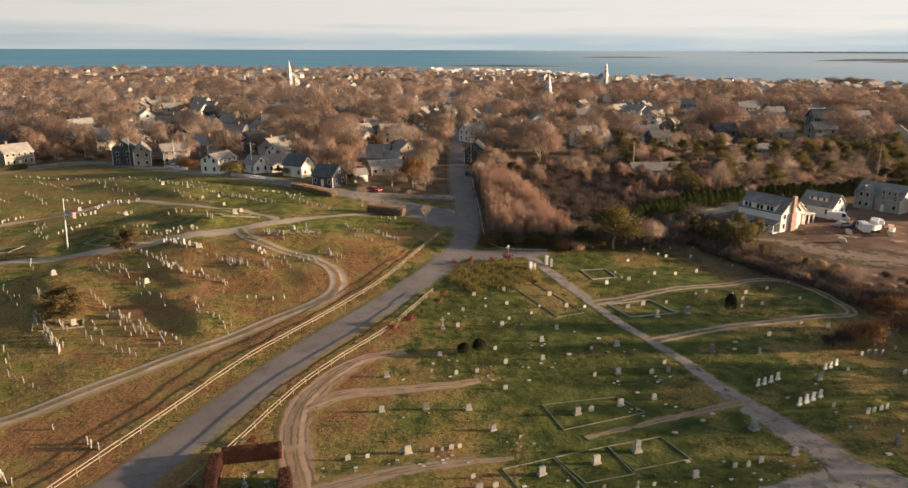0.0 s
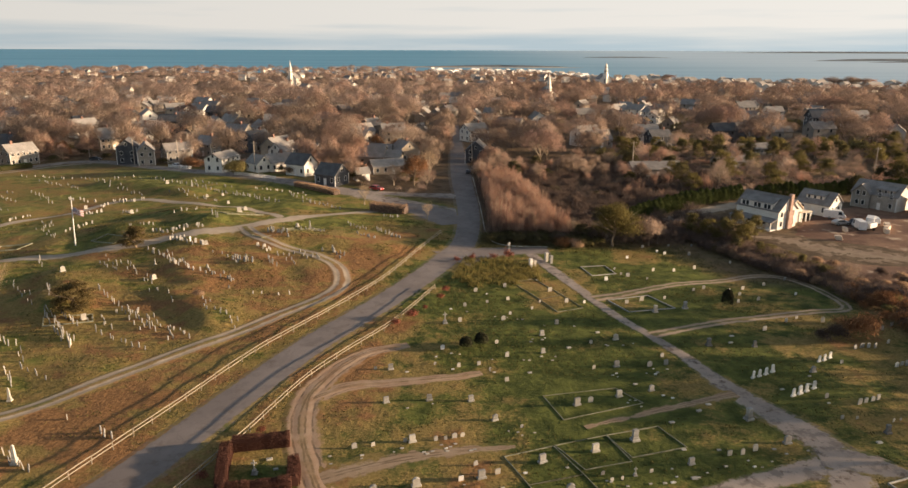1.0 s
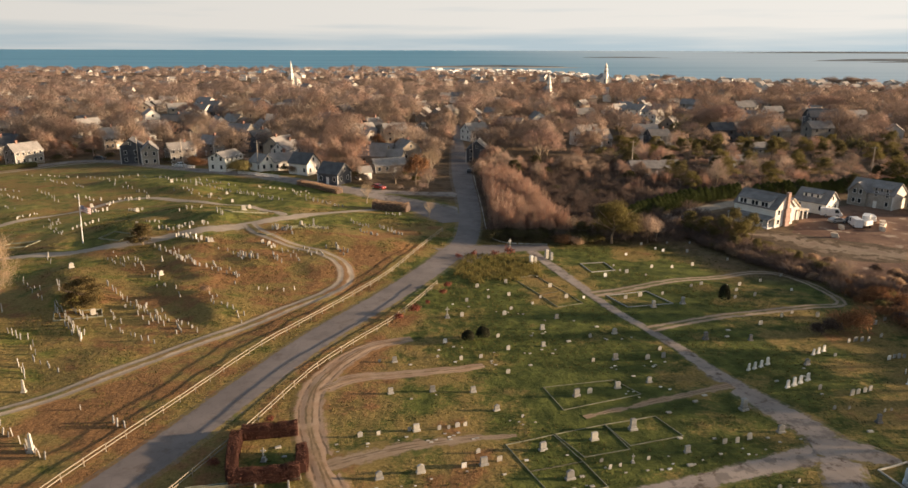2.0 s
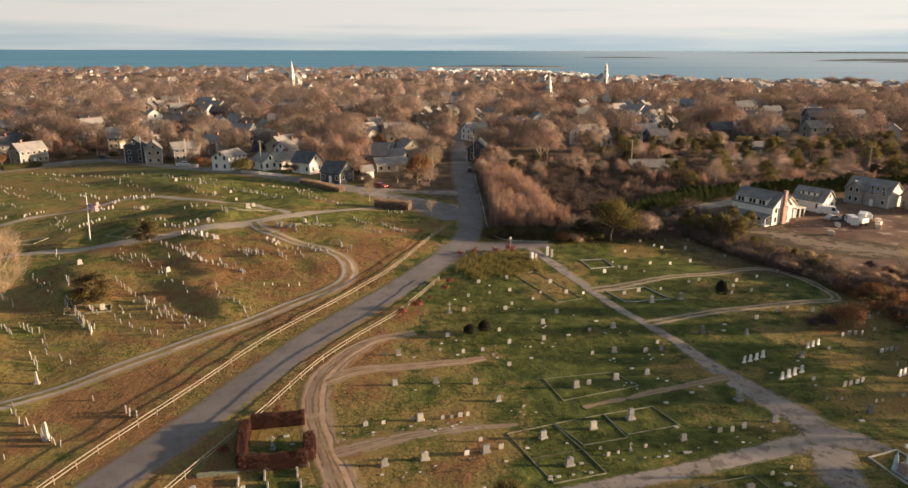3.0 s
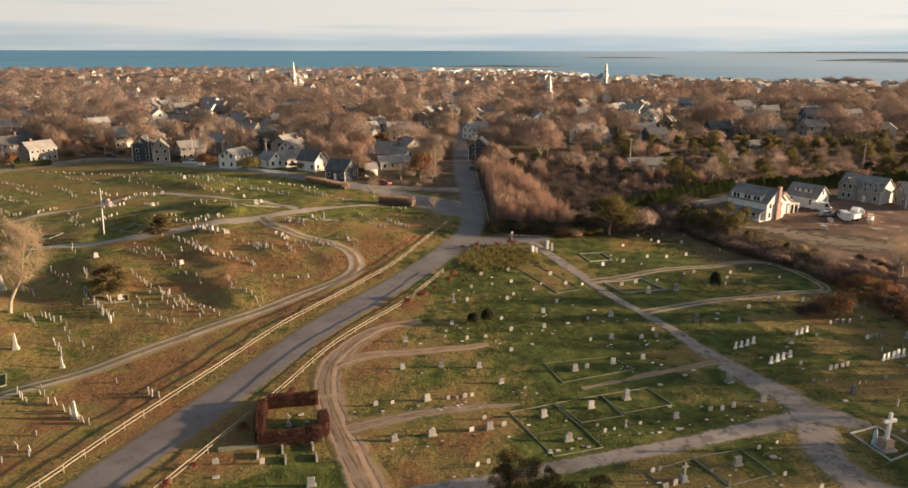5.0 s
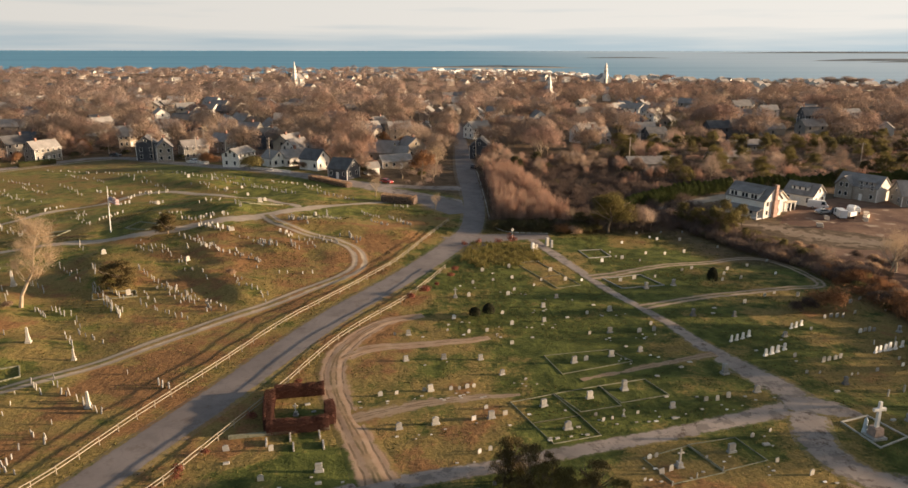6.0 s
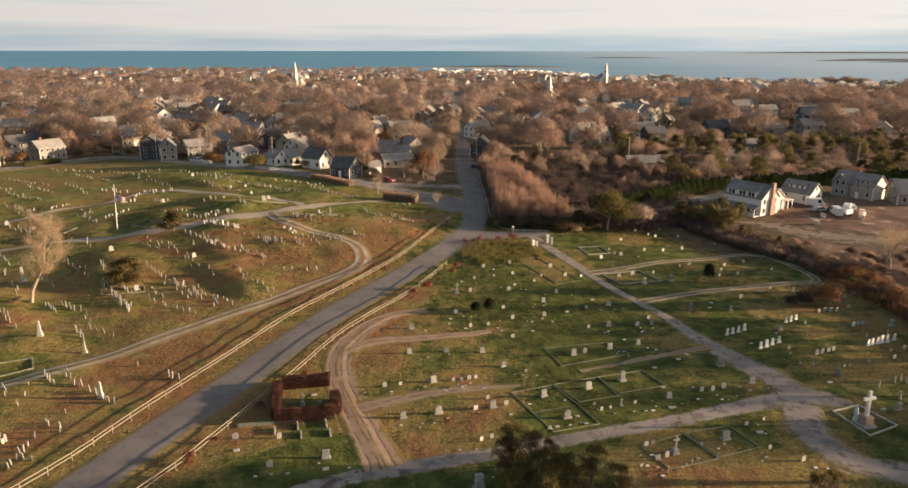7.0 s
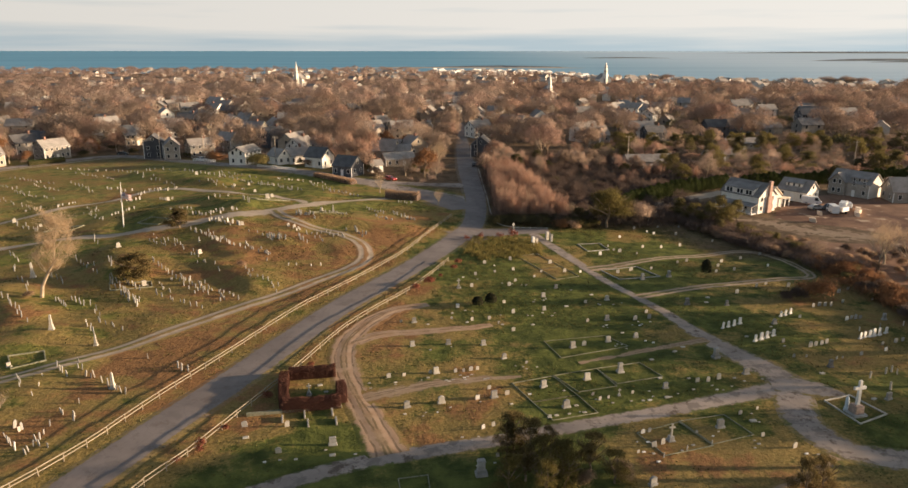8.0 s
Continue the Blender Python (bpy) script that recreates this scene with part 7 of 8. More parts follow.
TREES = {
    "bare1": lambda: tree(1, 11, 5.0, TWIG, BARK, "leafless deciduous tree with a broad brown crown", 4200, 0.9, 0.085),
    "bare2": lambda: tree(2, 12.5, 5.4, TWIG, BARK, "leafless deciduous tree with a broad brown crown", 4500, 0.9, 0.085),
    "bare3": lambda: tree(3, 10, 5.2, TWIG, BARK, "leafless spreading tree with fine brown twigs", 3800, 0.85, 0.085),
    "bare4": lambda: tree(4, 9, 4.0, TWIG, PALE_BARK, "leafless tree with pale limbs showing", 2600, 0.8, 0.04, soft=False),
    "pale": lambda: tree(21, 9.5, 3.8, TWIG_PALE, PALE_BARK, "slim leafless tree with pale sunlit twigs", 1000, 0.9, 0.032, 0.2, "pale_tree", inner=0.3, soft=False),
    "russet": lambda: tree(5, 8, 3.8, RUSSET, BARK, "tree still holding orange-brown leaves", 3500, 0.4, 0.14),
    "pine1": lambda: pine(6, 8.5, 4.0, PINE_LEAF, "dark ragged pitch pine"),
    "pine4": lambda: pine(19, 8.5, 3.5, BROWN_NEEDLE, "ragged brown-green pine with low branches at the lane", 8500, "roadside_pine", 0.08, 1.1),
    "pine5": lambda: pine(20, 8.0, 3.2, BROWN_NEEDLE, "thin brown-green pine with its trunk showing", 5500, "roadside_pine", 0.25, 1.0),
    "pine7": lambda: pine(23, 8.0, 3.8, OLIVE_LEAF, "low olive-brown pine lit by low sun at the lane", 7000, "roadside_pine", 0.08, 1.1),
    "pine6": lambda: pine(22, 12, 3.6, PINE_LEAF, "unseen tall pine added to shade the lawns from the east", 8000, "tall_pine", 0.6),
    "pine2": lambda: pine(7, 7.0, 4.4, DARK_LEAF, "low dark evergreen with dense needles"),
    "pine3": lambda: pine(8, 8.0, 4.6, OLIVE_LEAF, "olive-green pitch pine lit by low sun"),
    "thick2": lambda: saplings(10, 6.0, 1.9, "clump of slim pale saplings with pinkish twigs"),
    "shrub_dark": lambda: shrub(11, 3.0, 2.4, DARK_LEAF, "dark evergreen scrub bush", 2400, 0.26, 0.08),
    "shrub_brown": lambda: shrub(12, 2.8, 2.4, SCRUB_TWIG, "leafless brown scrub bush", 2600, 0.5, 0.05),
    "shrub_bramble": lambda: shrub(24, 3.2, 2.6, BRAMBLE, "dull brown leafless bramble thicket", 2800, 0.5, 0.05),
    "shrub_rust": lambda: shrub(13, 3.0, 2.6, RUSSET, "rust-coloured scrub bush at the wood's edge", 2600, 0.3, 0.07),
    "shrub_green": lambda: shrub(14, 2.6, 2.2, PINE_LEAF, "dull green scrub bush", 2400, 0.26, 0.08),
    "shrub_red": lambda: shrub(15, 1.75, 1.35, RED_LEAF, "rust-red barberry bush by the fence", 600, 0.2, 0.1, "red_bush"),
    "shrub_scarlet": lambda: shrub(16, 1.5, 1.1, RED_LEAF, "small red-leaved shrub beside the junction", 260, 0.24, 0.1, "red_shrub"),
    "yew": lambda: shrub(17, 2.0, 1.0, YEW_LEAF, "clipped dark yew bush beside a grave", 5000, 0.16, 0.08, "yew_bush", True),
    "juniper": lambda: shrub(18, 2.9, 0.85, YEW_LEAF, "dark upright juniper among the graves", 4000, 0.2, 0.08, "juniper", True),
}

# single trees and shrubs in the burial ground
def leaning_tree():
    """An old tree whose trunk bends over to one side, with long limbs and a thin veil of twigs."""
    r = np.random.default_rng(31)
    ob = thing("old_tree", "old leaning leafless tree with pale sunlit limbs", "tree", "bare trees")
    bm, cs, ws = bmesh.new(), [], []
    spine = [(0, 0, -0.4), (0.5, 0, 1.8), (1.6, 0.2, 3.8), (2.9, 0.1, 5.6), (3.4, -0.2, 7.6), (3.8, -0.1, 9.4), (4.0, 0, 11.0)]
    tube(bm, spine, [0.36, 0.27, 0.22, 0.16, 0.10, 0.06, 0.02], 7)
    for i in range(24):
        k = int(r.integers(2, 6))
        p = Vector(spine[k])
        a = r.uniform(0, 2 * math.pi)
        reach = r.uniform(1.5, 4.4) * (1.15 - 0.08 * k)
        mid = p + Vector((reach * 0.5 * math.cos(a), reach * 0.5 * math.sin(a), r.uniform(0.8, 2.2)))
        end = p + Vector((reach * math.cos(a + 0.25), reach * math.sin(a + 0.25), r.uniform(2.2, 4.8)))
        tube(bm, [p, mid, end], [0.06, 0.035, 0.01], 5)
        for _ in range(6):
            f = r.uniform(0.2, 1.0)
            q = mid.lerp(end, f)
            tip = q + Vector((r.normal(0, 0.9), r.normal(0, 0.9), r.uniform(0.2, 1.6)))
            tube(bm, [q, tip], [0.022, 0.006], 4)
            m = 64
            u = r.uniform(0, 1, (m, 1))
            cs.append(np.array(q) * (1 - u) + np.array(tip) * u + r.normal(0, 0.36, (m, 3)))
            ws.append(np.tile(np.array(tip - q) + (0, 0, 0.4), (m, 1)))
    part("trunk", bm, PALE_BARK, ob)
    crown = new("crown", array_mesh("crown", flakes(np.vstack(cs), np.vstack(ws), 0.6, 0.028, r, 0.5), 3, TWIG_PALE))
    crown.parent = ob
    return ob


old = leaning_tree()
old.matrix_basis = pose(-72.6, 99.0, lie(-72.6, 99.0), 0, 0, 0) @ Matrix.Diagonal((1.05, 1.05, 1.12, 1))
old2 = tree(32, 6.5, 2.4, TWIG_PALE, PALE_BARK, "young pale leafless tree by a grave row", 500, 0.6, 0.04, 0.3, "young_tree", inner=0.2)
old2.matrix_basis = pose(-52.5, 53.5, lie(-52.5, 53.5))
low_pine = pine(33, 4.2, 3.0, BROWN_NEEDLE, "low spreading brown-green pine by a white monument", 8000, "pine_tree", 0.12, 1.1)
low_pine.matrix_basis = pose(-60.5, 108.2, lie(-60.5, 108.2)) @ Matrix.Diagonal((1.5, 1.45, 1.05, 1))
low_pine2 = pine(34, 4.0, 2.5, BROWN_NEEDLE, "rounded brown-green pine beside the gravel path", 7000, "pine_tree", 0.15, 1.1)
low_pine2.matrix_basis = pose(-62.8, 138.4, lie(-62.8, 138.4)) @ Matrix.Diagonal((1.35, 1.35, 1.1, 1))
set_tree("juniper", 48.0, 111.9, 1.15)
set_tree("yew", 3.4, 94.9, 0.98)
set_tree("yew", 5.7, 96.0, 1.05)
set_tree("shrub_brown", -41.5, 112.3, 0.55)
set_tree("shrub_brown", -73.8, 97.2, 0.5)
for x, y, s in ((-28.7, 51.2, 0.75), (-5.3, 106.2, 1.1), (-7.6, 103.4, 0.85), (-3.2, 110.5, 0.5), (-0.6, 115.5, 0.7), (0.4, 119, 0.8), (-30.2, 48.4, 0.5), (-24.0, 62.2, 0.7), (-20.5, 71.5, 0.6), (-26.9, 55.0, 0.5)):
    set_tree("shrub_red", x, y, s)
for x, y, s in ((2.5, 137, 0.9), (5.5, 138.8, 1.0), (10.2, 139.5, 1.1), (13.2, 140.4, 1.5), (-28.4, 50.4, 0.6)):
    set_tree("shrub_scarlet", x, y, s)
# pines at the south lane
for k, x, y, s in (("pine4", 5.6, 49.9, 0.62), ("pine5", 4.7, 48.6, 0.5), ("pine4", 7.2, 48.2, 0.6), ("pine7", 8.2, 45.8, 0.52), ("pine5", 6.4, 44.8, 0.55), ("pine7", 10.4, 45.6, 0.56), ("pine7", 10.2, 43.6, 0.55), ("pine5", 13.3, 46.5, 0.64), ("pine7", 15.4, 44.6, 0.48), ("shrub_brown", 16.6, 45.6, 0.7), ("shrub_brown", 12.4, 44.2, 0.6), ("pine5", 9.4, 48.4, 0.5), ("pine7", 4.6, 42.8, 0.5), ("pine7", 8.0, 42.2, 0.5), ("pine4", 33.6, 42.4, 0.5), ("pine4", 35.6, 43.0, 0.52)):
    set_tree(k, x, y, s)
# unseen trees and scrub added east of the lane to shade the lawns
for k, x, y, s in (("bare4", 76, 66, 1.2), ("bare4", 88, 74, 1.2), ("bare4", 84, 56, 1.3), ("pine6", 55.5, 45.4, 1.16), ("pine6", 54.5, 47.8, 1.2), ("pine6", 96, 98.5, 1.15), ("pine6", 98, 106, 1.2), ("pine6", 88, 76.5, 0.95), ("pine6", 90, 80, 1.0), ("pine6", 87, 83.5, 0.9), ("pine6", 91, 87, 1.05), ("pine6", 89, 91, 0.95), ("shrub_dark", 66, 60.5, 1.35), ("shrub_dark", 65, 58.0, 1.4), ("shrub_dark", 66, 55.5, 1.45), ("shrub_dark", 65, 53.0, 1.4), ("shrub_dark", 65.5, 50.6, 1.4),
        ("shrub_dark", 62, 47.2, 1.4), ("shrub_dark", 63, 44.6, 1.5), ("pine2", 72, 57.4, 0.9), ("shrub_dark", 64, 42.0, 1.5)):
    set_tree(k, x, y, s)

# thicket and wood beside the road
wood_rng = np.random.default_rng(5)
def scatter(kinds, count, inside, smin, smax, gap, box_):
    x0, x1, y0, y1 = box_
    spots, tries = [], 0
    while len(spots) < count and tries < count * 60:
        tries += 1
        x, y = wood_rng.uniform(x0, x1), wood_rng.uniform(y0, y1)
        if inside(x, y) and all((x - a) ** 2 + (y - b) ** 2 > gap * gap for a, b in spots):
            spots.append((x, y))
            set_tree(str(wood_rng.choice(kinds)), x, y, wood_rng.uniform(smin, smax))


def edge_line(y):
    """The eastern edge of the burial ground's trees, by y."""
    return float(np.interp(y, (70, 89, 104, 115, 125, 133, 146, 155, 162), (75, 73.5, 72.5, 72.5, 71.5, 68, 62, 57, 53)))


def clearing(x, y):
    return edge_line(y) + 10 < x < 150 and 108 < y < 198


scatter(["thick2"], 150, lambda x, y: 11.8 < x < 28.0 - (y - 155) * 0.10, 0.75, 1.1, 1.6, (8, 36, 156, 224))
scatter(["shrub_dark", "shrub_dark", "shrub_green"], 38, lambda x, y: True, 0.7, 1.0, 1.6, (9.5, 34, 150.5, 156))
for k, x, y, s in (("pine1", 64, 155, 0.72), ("pine3", 66.5, 151.5, 0.7), ("pine1", 68.5, 154, 0.66), ("shrub_green", 71, 148, 0.9), ("shrub_green", 73.5, 143, 0.9), ("pine3", 60.5, 157, 0.7), ("pine1", 57.5, 160, 0.65), ("shrub_green", 75, 136, 0.9), ("pine2", 31.5, 155, 0.7), ("bare3", 46.0, 153.0, 0.62), ("bare4", 48.5, 155.0, 0.6), ("pale", 29.5, 157.5, 0.55), ("pine1", 57, 158, 0.5), ("pine1", 61, 153.5, 0.46), ("pine2", 63.5, 148.5, 0.5), ("pine1", 67.5, 144.5, 0.45), ("shrub_green", 70, 140.5, 1.0), ("pine1", 72.5, 136.5, 0.42), ("shrub_green", 75, 131.5, 1.0), ("bare4", 76, 126, 0.6), ("pine1", 68.5, 160.0, 0.75), ("pine1", 71.5, 157.0, 0.7), ("pine2", 65.0, 160.5, 0.7), ("shrub_rust", 26, 149.8, 0.9), ("shrub_brown", 29, 150, 0.9)):
    set_tree(k, x, y, s)
broad_pine = pine(35, 8.2, 5.4, OLIVE_LEAF, "broad flat-topped olive pine lit by low sun", 17000, "pine_tree", 0.26, 1.3)
broad_pine.matrix_basis = pose(37.5, 152.0, lie(37.5, 152.0)) @ Matrix.Diagonal((1.28, 1.28, 1.18, 1))
# scrub behind the saplings: tree shade is put into its dark twig colour
scatter(["thick2", "shrub_bramble", "shrub_bramble", "shrub_bramble", "shrub_bramble", "shrub_bramble", "shrub_dark"], 75, lambda x, y: x > 12 + (y - 160) * 0.05 and not (x > 72 and y < 200) and not (x > 46 and 160 + (x - 48) * 0.7 < y < 187 + (x - 48) * 0.75), 0.6, 0.95, 2.4, (14, 80, 162, 222))
scatter(["thick2", "bare4", "bare3", "bare4", "pine2"], 40, lambda x, y: x > 10 and clear_of(x, y, 9), 0.6, 0.85, 3.5, (10, 80, 222, 255))
scatter(["shrub_brown", "shrub_bramble", "shrub_rust", "shrub_green", "shrub_bramble", "shrub_bramble"], 90, lambda x, y: edge_line(y) - 1 < x < edge_line(y) + (7 if y > 117 else 4), 0.5, 0.8, 2.0, (50, 88, 78, 160))
scatter(["shrub_rust", "shrub_rust", "shrub_brown"], 20, lambda x, y: edge_line(y) < x < edge_line(y) + 5, 0.6, 0.95, 2.0, (72, 94, 80, 116))
scatter(["shrub_bramble", "shrub_bramble", "shrub_green", "shrub_brown", "shrub_rust", "shrub_green"], 24, lambda x, y: edge_line(y) + 1 < x < edge_line(y) + 8 and not (66 < x < 100 and y > 143), 0.55, 0.8, 2.6, (50, 86, 112, 164))
scatter(["shrub_brown", "shrub_bramble", "shrub_brown"], 40, lambda x, y: edge_line(y) + 7 < x < edge_line(y) + 30 - (y - 108) * 0.45, 0.35, 0.75, 2.4, (66, 112, 108, 152))
scatter(["pale", "shrub_brown", "shrub_bramble"], 12, lambda x, y: x > edge_line(y) + 9, 0.6, 0.9, 4.0, (86, 110, 100, 136))
for k, x, y, s in (("shrub_rust", 63.9, 99.8, 1.35), ("shrub_rust", 62.7, 100.6, 1.05), ("shrub_bramble", 59.4, 98.5, 0.85), ("shrub_bramble", 57.2, 98.0, 0.65)):
    set_tree(k, x, y, s)
scatter(["pine1", "pine3", "pine1", "pine3", "shrub_bramble", "pine2", "thick2", "bare4"], 150, lambda x, y: not clearing(x, y) and not (x > 140 and y < 200) and clear_of(x, y, 9), 0.8, 1.1, 5.0, (60, 215, 204, 300))
for x, y, s in ((88, 121, 0.95), (86, 110, 1.0), (92, 112, 1.0), (84.5, 117, 0.8), (90, 100, 0.9), (86, 104, 0.8), (97, 117, 0.9)):
    set_tree("pale", x, y, s * 1.1)
# trees among the row of houses
scatter(["bare1", "bare2", "bare3", "bare4", "bare1", "russet", "bare4", "shrub_dark"], 84, lambda x, y: in_town(x, y, 7) and x < 0 and clear_of(x, y, 7.0) and not any(abs(a - x * (b + 6) / (y + 6)) < 7.0 and -3 < b - y < 46 for a, b in seen_spots), 0.75, 1.35, 5.5, (-190, -4, 205, 310))
for k, x, y, s in (("russet", -128, 283, 1.0), ("russet", -162, 250, 0.6), ("russet", -151, 278, 0.9), ("russet", -148, 274, 0.7), ("shrub_rust", -86, 240, 1.2), ("shrub_rust", -89, 244, 1.3), ("bare3", -97, 268, 0.8), ("shrub_green", -70, 231, 1.4), ("shrub_dark", -66.5, 230, 1.1), ("shrub_brown", -50, 222, 1.1), ("shrub_dark", -53, 224, 0.9), ("shrub_dark", -131, 271, 1.1), ("shrub_dark", -104, 257, 0.9), ("bare4", -93, 250, 0.7), ("bare1", -30, 214, 0.7), ("russet", -20, 278, 0.9), ("pale", -5.5, 222, 1.15), ("bare4", -16, 212, 0.8), ("bare2", -2.0, 284, 1.0), ("bare1", -2.5, 300, 1.05), ("bare2", -1.5, 318, 1.0), ("bare1", -1.5, 345, 1.1), ("bare2", 9.5, 356, 1.1), ("bare1", -1.0, 372, 1.1), ("bare2", 9.5, 388, 1.1), ("shrub_dark", -14, 220, 1.0), ("shrub_brown", -26, 211, 1.1), ("shrub_dark", -29, 216, 1.2), ("shrub_green", -10, 214, 0.9), ("bare4", -6, 208, 0.75), ("russet", 24, 318, 0.9), ("shrub_dark", -65, 221, 1.2), ("bare1", -46, 232, 1.1), ("bare2", -38, 228, 1.0)):
    set_tree(k, x, y, s)

# broad crowns standing up from the shore of the bay
for x, s in ((300, 1.5), (322, 1.2), (344, 1.0), (430, 1.3), (446, 1.2), (476, 1.6), (492, 1.7), (508, 1.5), (536, 1.3), (562, 1.8), (580, 1.7)):
    y = shore(x) - 34
    place(("tree", "bare3"), TREES["bare3"], pose(x, y, lie(x, y) - 1.5, 0, 0, x * 7.0) @ Matrix.Diagonal((s * 1.7, s * 1.7, s * 0.85, 1)))

# the woods of the town: too many to count, in three belts of falling detail
def wood_template(seed, h, spread, n, length, width):
    r = np.random.default_rng(seed)
    lobes = [(0, 0, h * 0.54, spread * 0.74, h * 0.40)]
    for i in range(6):
        a, q = 2 * math.pi * i / 6 + r.uniform(-0.4, 0.4), spread * r.uniform(0.40, 0.60)
        lobes.append((q * math.cos(a), q * math.sin(a), h * r.uniform(0.42, 0.68), spread * r.uniform(0.36, 0.50), h * r.uniform(0.20, 0.30)))
    pts, way = crown_points(n, lobes, r, 0.68, 0.07)
    body = flakes(pts, way, length, width, r)
    swell = swell_of(way, r, 0.14)
    stem = []
    for a in (0.0, 2.1, 4.2):
        c, s = math.cos(a) * 0.22, math.sin(a) * 0.22
        stem.append([(c, s, -0.5), (-s, c, -0.5), (0, 0, h * 0.6)])
        stem.append([(c * 0.6, s * 0.6, h * 0.25), (-s * 0.6, c * 0.6, h * 0.25), (c * 10 * spread / 5, s * 10 * spread / 5, h * 0.75)])
    return np.vstack([body, np.array(stem)]), np.vstack([swell, np.tile((0.0, -0.6, 0.8), (len(stem), 1))])


def belt(name, y0, y1, count, templates, material, label, keep, smin=0.75, smax=1.15, xr=(-0.72, 0.70), boughs=None):
    r = np.random.default_rng(len(name) + count)
    out, nout, done, tries, where = [], [], 0, 0, []
    spots, seen = np.array(house_spots), np.array(seen_spots)
    while done < count and tries < count * 12:
        tries += 1
        y = math.sqrt(r.uniform(y0 * y0, y1 * y1))
        x = r.uniform(*xr) * (y + 20)
        if not keep(x, y, r) or ((spots - (x, y)) ** 2).sum(1).min() < 49 or ((np.abs(seen[:, 0] - x + (seen[:, 1] - y) * x / (y + 20)) < 6.0) & (seen[:, 1] > y) & (seen[:, 1] < y + 34)).any() or ((np.abs(spots[:, 0] - x) < 6.5) & (spots[:, 1] > y) & (spots[:, 1] < y + (17 if y < 600 else 24))).any():
            continue
        t, tn = templates[int(r.integers(len(templates)))]
        a, s = r.uniform(0, 2 * math.pi), r.uniform(smin, smax)
        c, q, tall = math.cos(a) * s, math.sin(a) * s, r.uniform(0.64, 0.9)
        nout.append(np.stack([(tn[:, 0] * c - tn[:, 1] * q) / s, (tn[:, 0] * q + tn[:, 1] * c) / s, tn[:, 2]], axis=1))
        p = np.empty_like(t)
        p[..., 0], p[..., 1], p[..., 2] = t[..., 0] * c - t[..., 1] * q + x, t[..., 0] * q + t[..., 1] * c + y, t[..., 2] * s * tall + lie(x, y)
        out.append(p)
        where.append((x, y, s, tall))
        done += 1
    ob = new(name, array_mesh(name, np.concatenate(out), 3, material, np.concatenate(nout)))
    if boughs:
        limb = new("limbs", array_mesh("limbs", np.concatenate([boughs[i % len(boughs)] * (s * 0.9, s * 0.9, s * tall * 0.88) + (x, y, lie(x, y)) for i, (x, y, s, tall) in enumerate(where)]), 3, PALE_BARK))
        limb.parent = ob
        tagged(limb, "pale trunks and limbs of the trees", kind="stuff")
    return tagged(ob, label, "woods", kind="stuff")


def bough_template(seed, h, spread):
    """Trunk and rising limbs as slim three-sided spikes."""
    r = np.random.default_rng(seed)
    tris = []
    def spike(p, q, w):
        p, q = np.array(p), np.array(q)
        d = (q - p) / np.linalg.norm(q - p)
        u = np.cross(d, (0.3, 0.9, 0.1))
        u /= np.linalg.norm(u)
        v = np.cross(d, u)
        c = [p + w * (math.cos(a) * u + math.sin(a) * v) for a in (0.0, 2.09, 4.19)]
        tris.extend([(c[0], c[1], q), (c[1], c[2], q), (c[2], c[0], q)])
    spike((0, 0, -0.5), (0, 0, h * 0.8), 0.28)
    for _ in range(9):
        a, z = r.uniform(0, 2 * math.pi), h * r.uniform(0.15, 0.45)
        q = spread * r.uniform(0.55, 0.95)
        spike((0, 0, z), (q * math.cos(a), q * math.sin(a), h * r.uniform(0.65, 1.0)), 0.13)
    return np.array(tris)


near_t = [wood_template(40 + i, (14.5, 12.5, 15.5, 13.5, 11.0, 14.5)[i], (8.0, 7.2, 7.4, 8.6, 6.2, 6.8)[i], 3300, 0.75, 0.10) for i in range(6)]
mid_t = [wood_template(50 + i, (14.0, 12.5, 15.0, 13.0, 14.0)[i], (8.4, 7.6, 8.0, 9.0, 7.0)[i], 1250, 0.85, 0.18) for i in range(5)]
far_t = [wood_template(60 + i, 13.0, 8.6, 300, 1.25, 0.46) for i in range(5)]
boughs_near, boughs_mid = [bough_template(80 + i, 13.5, 7.2) for i in range(4)], [bough_template(85 + i, 13.0, 7.4) for i in range(4)]


def far_keep(x, y, r):
    """Far trees leave the harbour and most of the bay's shore open."""
    return in_town(x, y) and not (-60 < x < 225 and y > shore(x) - 190) and not (x > 200 and y > shore(x) - 125 and r.uniform() < 0.85)


